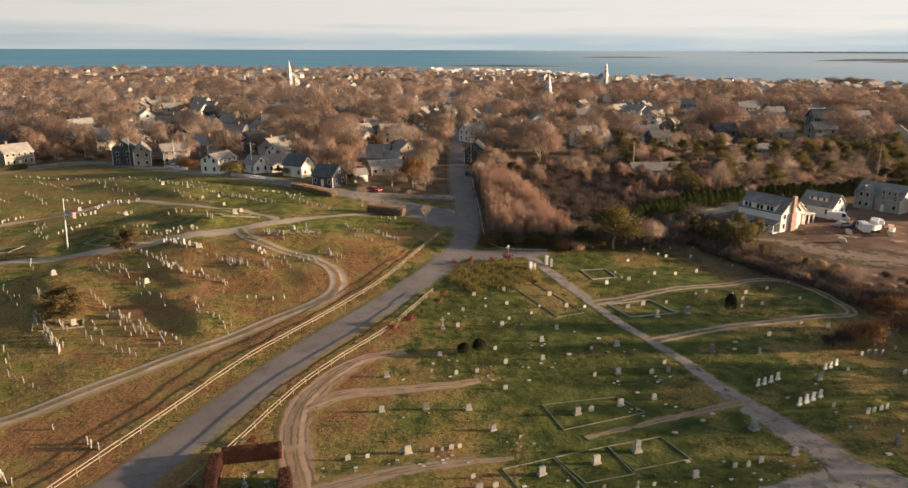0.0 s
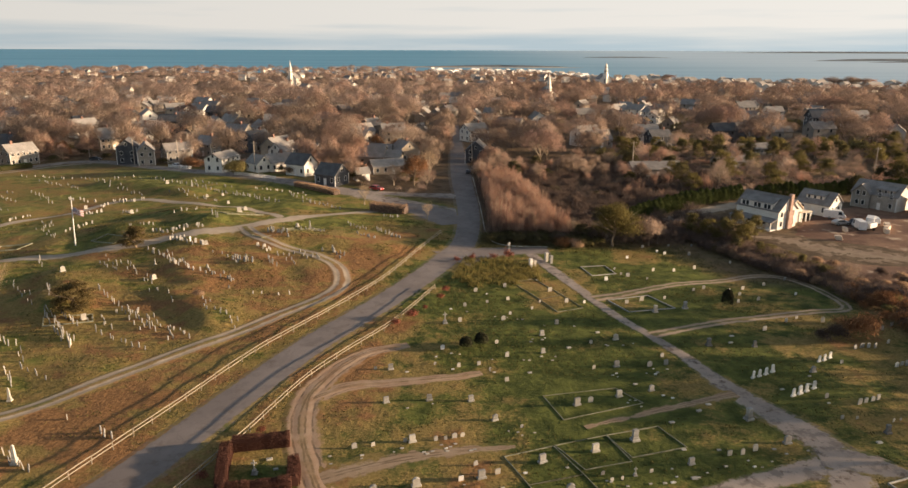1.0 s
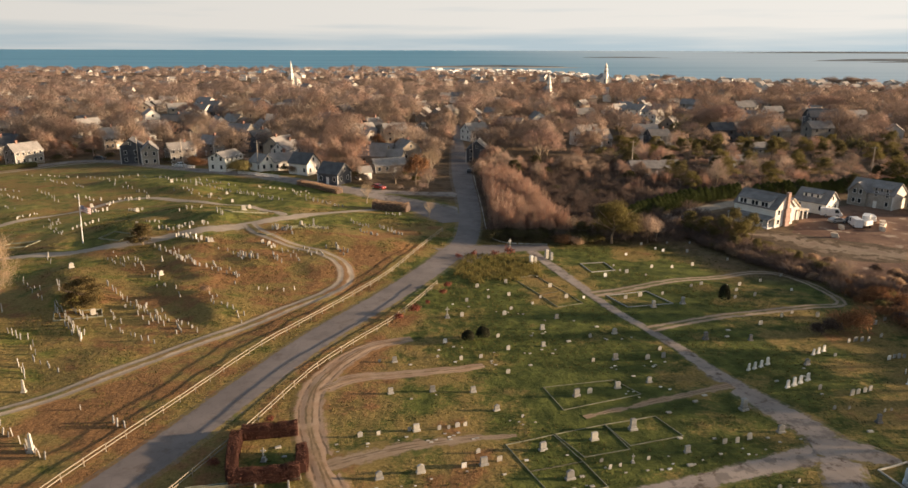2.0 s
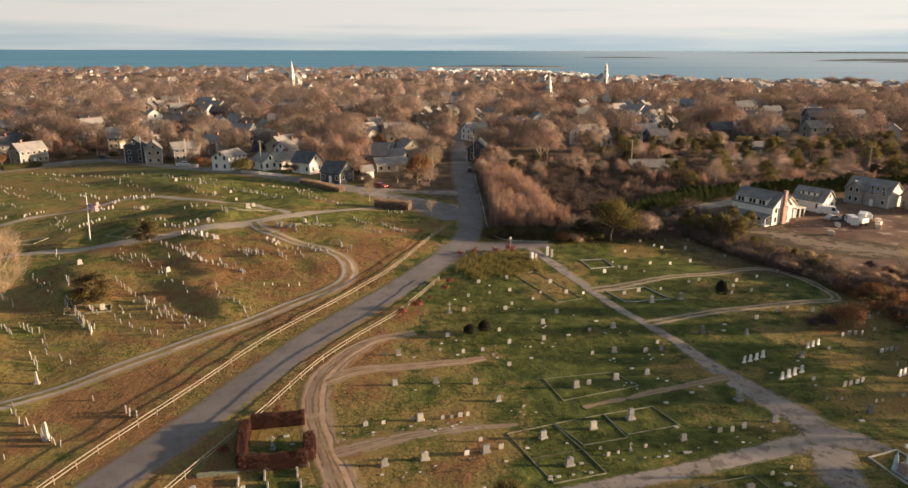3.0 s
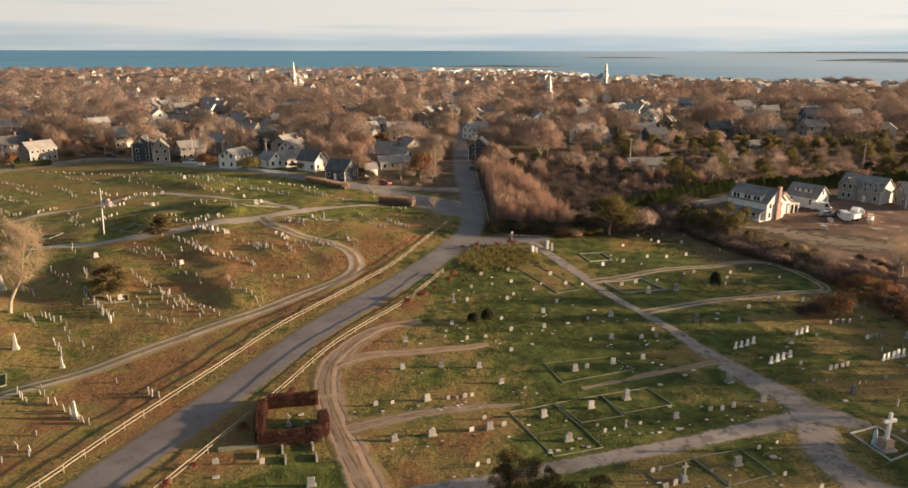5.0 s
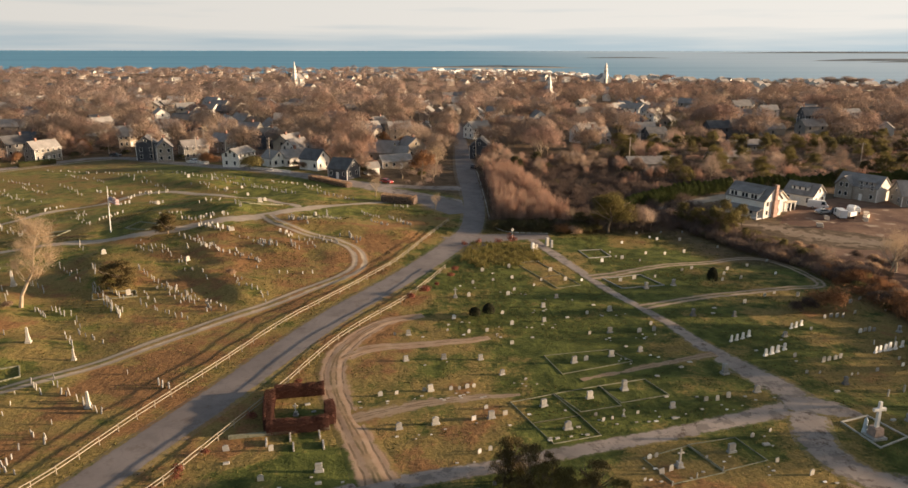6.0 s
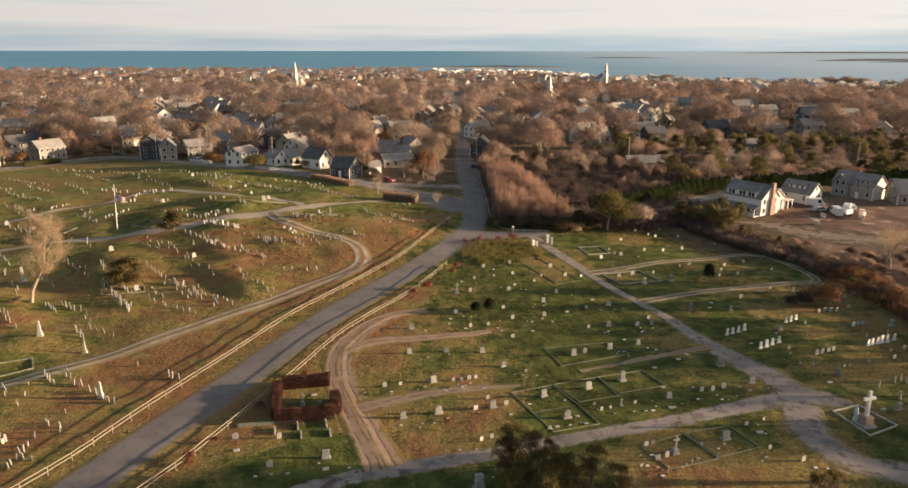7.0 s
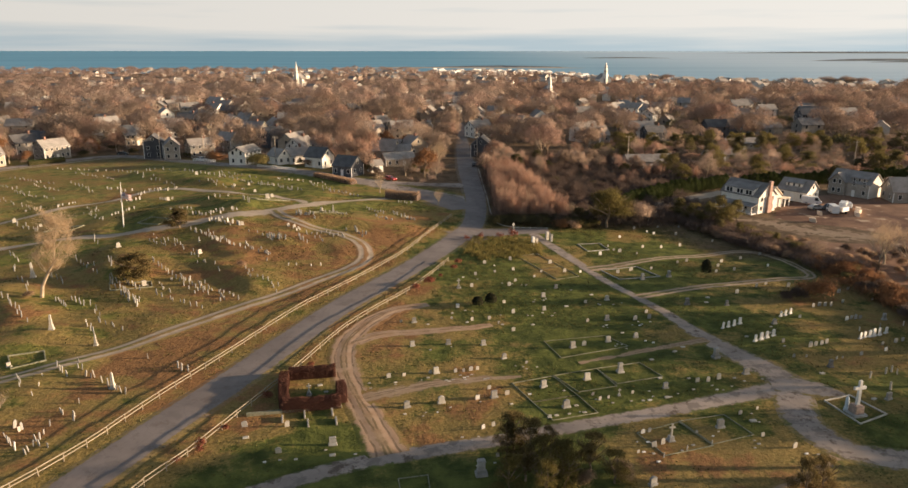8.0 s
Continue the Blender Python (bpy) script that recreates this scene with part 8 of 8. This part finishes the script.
for name, low, high, count, templates, leaf, boughs, smin, smax, keep, side, label in (
        ("town_trees_west", 250, 430, 132, near_t, TWIG, boughs_near, 0.75, 1.5, lambda x, y, r: in_town(x, y, 45), (-0.72, 0.08), "leafless tan trees crowding round the town's houses"),
        ("town_trees_east", 250, 430, 93, near_t, TWIG_EAST, boughs_near, 0.75, 1.5, lambda x, y, r: in_town(x, y, 45) and not (x > 60 and y < 300), (0.08, 0.70), "leafless reddish-brown trees round the eastern houses"),
        ("town_woods_west", 430, 700, 315, mid_t, TWIG_FAR, boughs_mid, 0.8, 1.6, lambda x, y, r: in_town(x, y), (-0.72, 0.08), "tan leafless woods between the roofs of the town"),
        ("town_woods_east", 430, 700, 245, mid_t, TWIG_EAST, boughs_mid, 0.8, 1.6, lambda x, y, r: in_town(x, y), (0.08, 0.70), "reddish-brown leafless woods in the town's east"),
        ("far_woods_west", 700, 1440, 1180, far_t, TWIG_FAR, None, 0.6, 1.25, far_keep, (-0.72, 0.08), "far tan leafless woods towards the shore"),
        ("far_woods_east", 700, 1440, 560, far_t, TWIG_EAST, None, 0.5, 1.0, far_keep, (0.08, 0.70), "far reddish-brown leafless woods towards the bay")):
    belt(name, low, high, count, templates, leaf, label, keep, smin, smax, side, boughs)
dark_t = [wood_template(70 + i, 8.0, 4.4, 320, 0.9, 0.4) for i in range(4)]
belt("evergreen_belt", 270, 480, 130, dark_t, PINE_LEAF, "dark evergreens scattered through the eastern woods", lambda x, y, r: x > 45 and in_town(x, y), 0.7, 1.1, (0.05, 0.70))
# undergrowth: low scrub that hides the ground under and between the trees
def undergrowth(name, count, inside, box_, leaf, label, h=1.8):
    r = np.random.default_rng(count)
    t = []
    for q in range(4):
        pts, way = crown_points(230, [(r.uniform(-0.8, 0.8), r.uniform(-0.8, 0.8), h * 0.4, 1.3, h * 0.55) for _ in range(4)], r, 0.3)
        pts[:, 2] = np.maximum(pts[:, 2], 0.05)
        t.append(flakes(pts, way, 0.7, 0.06, r, 0.6))
    out, tries = [], 0
    while len(out) < count and tries < count * 30:
        tries += 1
        x, y = r.uniform(*box_[:2]), r.uniform(*box_[2:])
        if inside(x, y):
            out.append(t[int(r.integers(4))] * r.uniform(0.7, 1.5) + (x, y, lie(x, y)))
    ob = new(name, array_mesh(name, np.concatenate(out), 3, leaf))
    return tagged(ob, label, "scrub", kind="stuff")


# the copse floor takes the same dark twigs in place of tree shade
undergrowth("copse_undergrowth", 1000, lambda x, y: x > 9.6 and not (x > 68 and y < 204) and not (x > 46 and 172 + (x - 48) * 0.7 < y < 183 + (x - 48) * 0.75) and clear_of(x, y, 6), (9, 90, 152, 262), BRAMBLE, "brown undergrowth filling the roadside copse, coloured dark for its shade", 2.5)
undergrowth("east_undergrowth", 900, lambda x, y: not clearing(x, y) and clear_of(x, y, 7), (75, 250, 204, 330), TWIG, "brown and olive undergrowth between the eastern trees")
undergrowth("rust_undergrowth", 110, lambda x, y: edge_line(y) - 0.5 < x < edge_line(y) + 6, (66, 92, 74, 117), RUSSET, "rust-brown brambles by the burial ground")
undergrowth("hem_undergrowth", 260, lambda x, y: edge_line(y) - 1.0 < x < edge_line(y) + 9, (48, 92, 117, 162), BRAMBLE, "dull brown brambles along the burial ground's eastern edge")
undergrowth("garden_scrub", 500, lambda x, y: in_town(x, y, 12) and clear_of(x, y, 7), (-200, -4, 200, 330), TWIG, "brown garden scrub behind the row of houses")
# woods that close the place behind and beside the way
belt("side_woods", 120, 420, 260, far_t, TWIG_FAR, "leafless woods beyond the burial ground's sides", lambda x, y, r: abs(x) > 190 and abs(x) < 420, 0.8, 1.1, (-2.6, 2.6))


def hedge(name, pts, w, h, leaf, label, per_metre=220, length=0.2, width=0.1, core=DARK_LEAF):
    """A clipped hedge along a line: a leafy skin over a dark inner body."""
    line, way = smooth_line(pts, 0.8)
    r = np.random.default_rng(int(abs(pts[0][0]) * 10) + len(name))
    n = int(per_metre * len(line) * 0.8)
    k = r.uniform(0, len(line) - 1.001, n)
    i = k.astype(int)
    base = line[i] + (line[i + 1] - line[i]) * (k - i)[:, None]
    ang = r.uniform(-0.15, math.pi + 0.15, n)
    u, v = np.clip(np.cos(ang) * 1.35, -1, 1), np.clip(np.sin(ang) * 1.35, 0, 1)
    lump = 1 + 0.04 * np.sin(k * 1.1) + 0.03 * np.sin(k * 2.7 + 1.0)
    u, v = u * r.uniform(0.86, 1.06, n) * lump, v * r.uniform(0.88, 1.08, n) * lump
    nx, ny = way[i][:, 1], -way[i][:, 0]
    low = r.uniform(0, 1, n)
    z = np.where(np.abs(u) > 0.9, low * h, v * h)
    ground = np.array([lie(a, b) for a, b in base])
    c = np.stack([base[:, 0] + nx * u * w / 2, base[:, 1] + ny * u * w / 2, ground + z], axis=1)
    out = np.stack([nx * u, ny * u, v], axis=1)
    ob = thing(name, label, "hedge", "hedges")
    skin = new("leaves", array_mesh("leaves", flakes(c, out, length, width, r, 0.8), 3, leaf))
    skin.parent = ob
    bm = bmesh.new()
    rings = []
    for (x, y), (dx, dy) in zip(line, way):
        g = lie(x, y)
        rings.append([bm.verts.new((x + dy * s * w * 0.40, y - dx * s * w * 0.40, g + q)) for s, q in ((-1, -0.1), (-1, h * 0.66), (-0.55, h * 0.84), (0.55, h * 0.84), (1, h * 0.66), (1, -0.1))])
    for a, b in zip(rings, rings[1:]):
        for q in range(5):
            bm.faces.new((a[q], a[q + 1], b[q + 1], b[q]))
    bm.faces.new(rings[0][::-1])
    bm.faces.new(rings[-1])
    if core:
        part("inner_body", bm, core, ob)
    return ob


for pts in ([(-23.0, 67.4), (-22.3, 63.5), (-21.3, 59.9)], [(-21.5, 59.4), (-18, 60.0), (-14.6, 60.7)], [(-14.6, 61.4), (-14.9, 63.4), (-15.4, 65.2)], [(-22.6, 68.0), (-19.8, 68.6), (-16.6, 69.2)]):
    hedge("barberry_hedge", pts, 1.2, 1.42, BARBERRY, "clipped dark red barberry hedge round a grave plot", 2200, 0.12, 0.055, BARBERRY)
def arborvitae():
    """A narrow conical evergreen of a screening row."""
    r = np.random.default_rng(91)
    n = 2200
    k, a = r.uniform(0, 1, n) ** 0.7, r.uniform(0, 2 * math.pi, n)
    rad = (1.6 * (1 - k ** 2.6) ** 0.8 + 0.06) * r.uniform(0.75, 1.05, n)
    pts = np.stack([rad * np.cos(a), rad * np.sin(a), 0.1 + 4.1 * k], axis=1)
    way = np.stack([np.cos(a), np.sin(a), np.full(n, 1.2)], axis=1)
    ob = thing("arborvitae", "narrow green arborvitae in a screening row", "tree", "arborvitae row")
    crown = new("crown", array_mesh("crown", flakes(pts, way, 0.32, 0.14, r, 0.5), 3, ARBOR_LEAF))
    crown.parent = ob
    part("trunk", tube(bmesh.new(), [(0, 0, -0.2), (0, 0, 3.6)], [0.12, 0.02], 6), BARK, ob)
    return ob


for row in ([(44.5, 169), (57, 182), (70, 192.5), (85, 201)], [(92, 203), (110, 206), (130, 210), (165, 216)]):
    for x, y in smooth_line(row, 1.6)[0]:
        place("arborvitae", arborvitae, pose(x + rng.normal(0, 0.15), y + rng.normal(0, 0.15), lie(x, y), 0, 0, rng.uniform(0, 360)) @ Matrix.Diagonal((1, 1, rng.uniform(0.85, 1.15), 1)))
hedge("brown_hedge", [(-44.5, 206.6), (-40, 203.8), (-35.5, 200.4), (-31, 196.9)], 2.4, 1.3, SCRUB_TWIG, "shaggy leafless brown hedge along the street", 420, 0.55, 0.06, BRAMBLE)
hedge("brown_hedge", [(-19.5, 181.2), (-15, 179.4), (-10.2, 177.6)], 3.0, 2.2, SCRUB_TWIG, "shaggy leafless brown hedge at the path's end", 420, 0.55, 0.06, BRAMBLE)
set_tree("pale", -22.0, 186.5, 0.62)
set_tree("pale", -4.6, 172.0, 0.5)
set_tree("shrub_green", -66.5, 218.0, 2.1)
hedge("garden_hedge", [(-157, 242), (-149, 252)], 2, 1.8, ARBOR_LEAF, "green garden hedge in front of a house", 220, 0.3, 0.14)

# tall ornamental grass on the bank by the gate, and fallen leaves on the turf
r = np.random.default_rng(77)
n = 9000
gx, gy = r.uniform(-3, 18.5, n), r.uniform(117, 139.5, n)
bank = (gy > 121.5 + np.abs(gx - 8) * 0.45 + 1.5 * np.sin(gx * 0.9)) & (gy < 139.5 - 0.03 * (gx - 8) ** 2) & (gx > -0.5 + (gy - 117) * 0.20) & (np.sin(gx * 1.7 + gy) + np.sin(gy * 2.3 - gx * 0.6) > -0.9)
gx, gy = gx[bank], gy[bank]
pts = np.stack([gx, gy, np.array([lie(a, b) for a, b in zip(gx, gy)]) + 0.42], axis=1)
ob = new("tall_grass", array_mesh("tall_grass", flakes(pts, np.tile((0, 0, 1.2), (len(pts), 1)), 1.15, 0.12, r, 0.5), 3, GRASS_TALL))
tagged(ob, "bank of tall straw-coloured grass beside the gate", "grass", kind="stuff")
n = 110000
gx, gy = r.uniform(-120, 72, n), np.sqrt(r.uniform(30 ** 2, 175 ** 2, n))
ok = np.array([noise.noise((a * 0.07, b * 0.07, 3.0)) + noise.noise((a * 0.4, b * 0.4, 9.0)) * 0.6 > 0.05 for a, b in zip(gx, gy)])
for line, widths in WAYS:
    for (a, b), w in zip(line, widths):
        ok &= (gx - a) ** 2 + (gy - b) ** 2 > (w * 0.5) ** 2
gx, gy = gx[ok], gy[ok]
pts = np.stack([gx, gy, np.array([lie(a, b) for a, b in zip(gx, gy)]) + 0.05], axis=1)
ob = new("grass_tufts", array_mesh("grass_tufts", flakes(pts, np.tile((0, 0, 1.0), (len(pts), 1)), 0.32, 0.2, r, 0.5), 3, TUFT))
tagged(ob, "rough tufts of dry grass in the turf", "grass", kind="stuff")

# ---- gate, poles, flag, vehicles ----
def gatepost(x, y, s, pale):
    ob = thing("gate_pillar", "pale stone gate pillar at the cemetery lane", "pillar", "gate pillars", pose(x, y, lie(x, y), 0, 0, 20) @ Matrix.Diagonal((s, s, s, 1)))
    part("shaft", box(bmesh.new(), 0, 0, -0.3, 0.75, 0.75, 2.3, 1.0, 0.04), pale, ob)
    part("cap", box(bmesh.new(), 0, 0, 2.004, 0.95, 0.95, 0.25, 0.6, 0.02), pale, ob)


gatepost(17.3, 135.0, 0.82, STONE_WHITE)
gatepost(18.2, 135.6, 0.62, STONE_PALE)
gatepost(21.0, 139.4, 0.85, STONE_PALE)
gatepost(21.8, 138.2, 0.75, STONE_GREY)


def utility_pole(x, y, h, label="weathered timber utility pole with a crossarm"):
    ob = thing("utility_pole", label, "pole", "utility poles", pose(x, y, lie(x, y), rng.normal(0, 0.8), rng.normal(0, 0.8), rng.uniform(-20, 20)))
    part("pole", tube(bmesh.new(), [(0, 0, -0.5), (0, 0, h)], [0.17, 0.11], 8), POLE_WOOD, ob)
    part("crossarm", box(bmesh.new(), 0, 0.16, h - 0.7, 2.2, 0.12, 0.14), POLE_WOOD, ob)
    for dx in (-0.9, 0.9):
        part("insulator", tube(bmesh.new(), [(dx, 0.16, h - 0.557), (dx, 0.16, h - 0.38)], [0.05, 0.04], 6), METAL, ob)


for x, y, h in ((63.1, 237.6, 12), (-112.9, 254.0, 10.5), (-88.5, 232.6, 10.5), (142.2, 231.3, 11), (-61.9, 226.2, 10), (-45.1, 291.9, 12), (-36.9, 322.7, 12), (9.4, 262.7, 10), (-141.5, 279.0, 10), (-98, 268, 11)):
    utility_pole(x, y, h)

flagpole = thing("flagpole", "tall white flagpole with a hanging flag", "flagpole", "", pose(-78.2, 144.1, lie(-78.2, 144.1), 0, 2.6, 0))
part("pole", tube(bmesh.new(), [(0, 0, -0.4), (0, 0, 5.5), (0, 0, 10.6)], [0.13, 0.11, 0.06], 10), WHITE_PAINT, flagpole)
part("finial", tube(bmesh.new(), [(0, 0, 10.59), (0, 0, 10.67), (0, 0, 10.76)], [0.05, 0.1, 0.03], 8), METAL, flagpole)
for k in range(7):
    bm = bmesh.new()
    x0 = 0.9 if k < 4 else 0.1
    cols = [x0 + (2.3 - x0) * i / 8 for i in range(9)]
    top, low = [], []
    for x in cols:
        wave, sag = 0.16 * math.sin(3.0 * x), 0.25 * x
        for y in (-0.012, 0.012):
            (top if y < 0 else low).append([bm.verts.new((x, wave + y, 8.2 - sag - 0.2 * k + q)) for q in (0.0, 0.196)])
    for a in (top, low):
        for p, q in zip(a, a[1:]):
            bm.faces.new((p[0], q[0], q[1], p[1]))
    part("stripe", bm, (CLOTH_RED, CLOTH_WHITE)[k % 2], flagpole)
bm = box(bmesh.new(), 0.48, 0.05, 7.44, 0.8, 0.05, 0.85)
part("canton", bm, CLOTH_BLUE, flagpole)


def car(paint, label, m, van=False, name="parked_car"):
    """A parked car or van: shaped body, glazed cabin, four wheels, lamps."""
    ob = thing(name, label, "van" if van else "car", "parked vehicles", m)
    if van:
        prof = [(-2.6, 0.35), (2.5, 0.35), (2.6, 0.9), (2.2, 1.15), (1.7, 2.1), (1.4, 2.3), (-2.6, 2.3)]
    else:
        prof = [(-2.15, 0.32), (2.15, 0.32), (2.2, 0.62), (2.0, 0.84), (0.95, 0.95), (0.25, 1.42), (-1.2, 1.46), (-1.95, 1.0), (-2.2, 0.9)]
    bm = prism(bmesh.new(), prof, -0.88, 0.88)
    bmesh.ops.bevel(bm, geom=[e for e in bm.edges if abs(e.verts[0].co.y) > 0.8 and abs(e.verts[1].co.y) > 0.8 and e.verts[0].co.y * e.verts[1].co.y > 0], offset=0.07, segments=2, affect="EDGES")
    part("body", bm, paint, ob)
    glass = [(1.75, 1.2), (1.4, 2.05), (0.7, 2.05), (0.7, 1.2)] if van else [(0.75, 0.98), (0.2, 1.36), (-1.15, 1.39), (-1.7, 1.02)]
    for y in (-0.886, 0.876):
        part("side_window", prism(bmesh.new(), glass, y, y + 0.01), PANE, ob)
    ws = ((1.98, 1.2, 1.72, 2.0) if van else (0.98, 0.98, 0.30, 1.40))
    bm = bmesh.new()
    a = [bm.verts.new(v) for v in ((ws[0] + 0.03, -0.74, ws[1]), (ws[0] + 0.03, 0.74, ws[1]), (ws[2] + 0.03, 0.7, ws[3]), (ws[2] + 0.03, -0.7, ws[3]))]
    b = [bm.verts.new(v.co - Vector((0.05, 0, 0.03))) for v in a]
    bm.faces.new(a)
    bm.faces.new(b[::-1])
    for i in range(4):
        bm.faces.new((a[i], b[i], b[(i + 1) % 4], a[(i + 1) % 4]))
    part("windscreen", bm, PANE, ob)
    for x in (-1.35, 1.35):
        for y in (-0.82, 0.82):
            w = part("wheel", tube(bmesh.new(), [(x, y - 0.11, 0.33), (x, y + 0.11, 0.33)], [0.33, 0.33], 14), RUBBER, ob)
            part("rim", tube(bmesh.new(), [(x, y - 0.12, 0.33), (x, y + 0.12, 0.33)], [0.19, 0.19], 10), METAL, w)
    for y in (-0.6, 0.6):
        part("headlight", box(bmesh.new(), 2.17 if not van else 2.56, y, 0.62, 0.1, 0.32, 0.16), METAL, ob)
    return ob


car(CAR_RED, "red car parked under bare trees", pose(-20.5, 204.5, lie(-20.5, 204.5), 0, 0, -35), name="red_car")
for x, y, a, paint, label in ((-153.5, 248.5, 47, CAR_WHITE, "white car parked on the street"), (-134.5, 269.5, 10, CAR_DARK, "dark car parked on the street"), (-119.5, 264.5, -30, CAR_DARK, "dark car parked on the street"),
        (-109, 256.5, -35, CAR_DARK, "dark car parked on the street"), (-77.5, 232.5, -38, CAR_DARK, "dark car parked on the street"), (7.5, 238, 90, CAR_DARK, "dark car parked by the road"), (-94, 245, -38, CAR_WHITE, "white car parked on the street")):
    car(paint, label, pose(x, y, lie(x, y) + 0.05, 0, 0, a))
car(CAR_WHITE, "white van parked beside the garage", pose(100.2, 176.4, lie(101, 178) + 0.05, 0, 0, -20), True, "white_van")
car(CAR_DARK, "dark pickup parked on the building plot", pose(102.5, 170.5, lie(106, 172) + 0.05, 0, 0, 35))
car(CAR_WHITE, "white work van on the building plot", pose(105.5, 169.5, lie(110, 170) + 0.05, 0, 0, 55), True, "work_van")


def skip(x, y, a, paint, label):
    """A site trailer: box body on a frame with two wheels and a drawbar."""
    ob = thing("site_trailer", label, "trailer", "site trailers", pose(x, y, lie(x, y) + 0.05, 0, 0, a))
    part("body", box(bmesh.new(), 0, 0, 0.55, 3.2, 1.8, 1.3, 0.96, 0.12), paint, ob)
    part("drawbar", box(bmesh.new(), 2.7, 0, 0.45, 1.3, 0.14, 0.12), METAL, ob)
    for y_ in (-1.02, 1.02):
        part("wheel", tube(bmesh.new(), [(0, y_ - 0.1, 0.33), (0, y_ + 0.1, 0.33)], [0.33, 0.33], 12), RUBBER, ob)


skip(103.2, 165.6, 30, METAL, "grey site trailer on bare earth")
car(CAR_WHITE, "white pickup parked on bare earth", pose(101.0, 166.4, lie(101, 166) + 0.05, 0, 0, 80), True, "pickup")
car(METAL, "grey car parked on the building plot", pose(98.6, 170.2, lie(98, 170) + 0.05, 0, 0, 10))
skip(107.2, 170.4, 70, CAR_WHITE, "white site trailer on bare earth")


def material_pile(x, y, s, label):
    ob = thing("timber_stack", label, "building material", "building materials", pose(x, y, lie(x, y) + 0.04, 0, 0, rng.uniform(0, 180)))
    for k in range(4):
        part("board_layer", box(bmesh.new(), 0.1 * k, 0, 0.254 * k, 2.6 * s, 1.2 * s, 0.25, 1.0, 0.02), HOUSEWRAP, ob)


for x, y, s in ((107, 165.0, 0.9), (105.5, 162.5, 0.7), (96.5, 164.2, 0.6), (91.5, 157.5, 0.6), (108.6, 167.6, 1.0)):
    material_pile(x, y, s, "stack of pale new timber on bare earth")
for pts in ([(-99, 244.4), (-93.5, 239.8), (-87.5, 235)], [(-68, 218.6), (-61, 215.4), (-53.4, 211.8)]):
    ob = thing("picket_fence", "white picket fence before a house", "fence", "picket fences")
    line, way = smooth_line([(a + 1.0, b + 2.4) for a, b in pts], 0.3)
    pick = None
    for i, ((x, y), (dx, dy)) in enumerate(zip(line, way)):
        m = pose(x, y, lie(x, y), 0, 0, math.degrees(math.atan2(dy, dx)))
        if pick is None:
            first = part("picket", box(bmesh.new(), 0, 0, -0.1, 0.14, 0.03, 1.15, 0.9), WHITE_PAINT, ob)
            first.matrix_basis, pick = m, first.data
        else:
            shared("picket", pick, ob, m)
    for z in (0.3, 0.8):
        part("rail", tube(bmesh.new(), [(x, y, lie(x, y) + z) for x, y in line[::4]], [0.05] * len(line[::4]), 4), WHITE_PAINT, ob)

sign = thing("stop_sign", "grey back of a road sign on a steel post", "road sign", "", pose(13.6, 143.3, lie(13.6, 143.3), 0, 0, -150))
part("post", tube(bmesh.new(), [(0, 0, -0.3), (0, 0, 2.9)], [0.045, 0.045], 8), METAL, sign)
part("plate", tube(bmesh.new(), [(0, -0.05, 2.4), (0, -0.075, 2.4)], [0.34, 0.34], 8), METAL, sign)
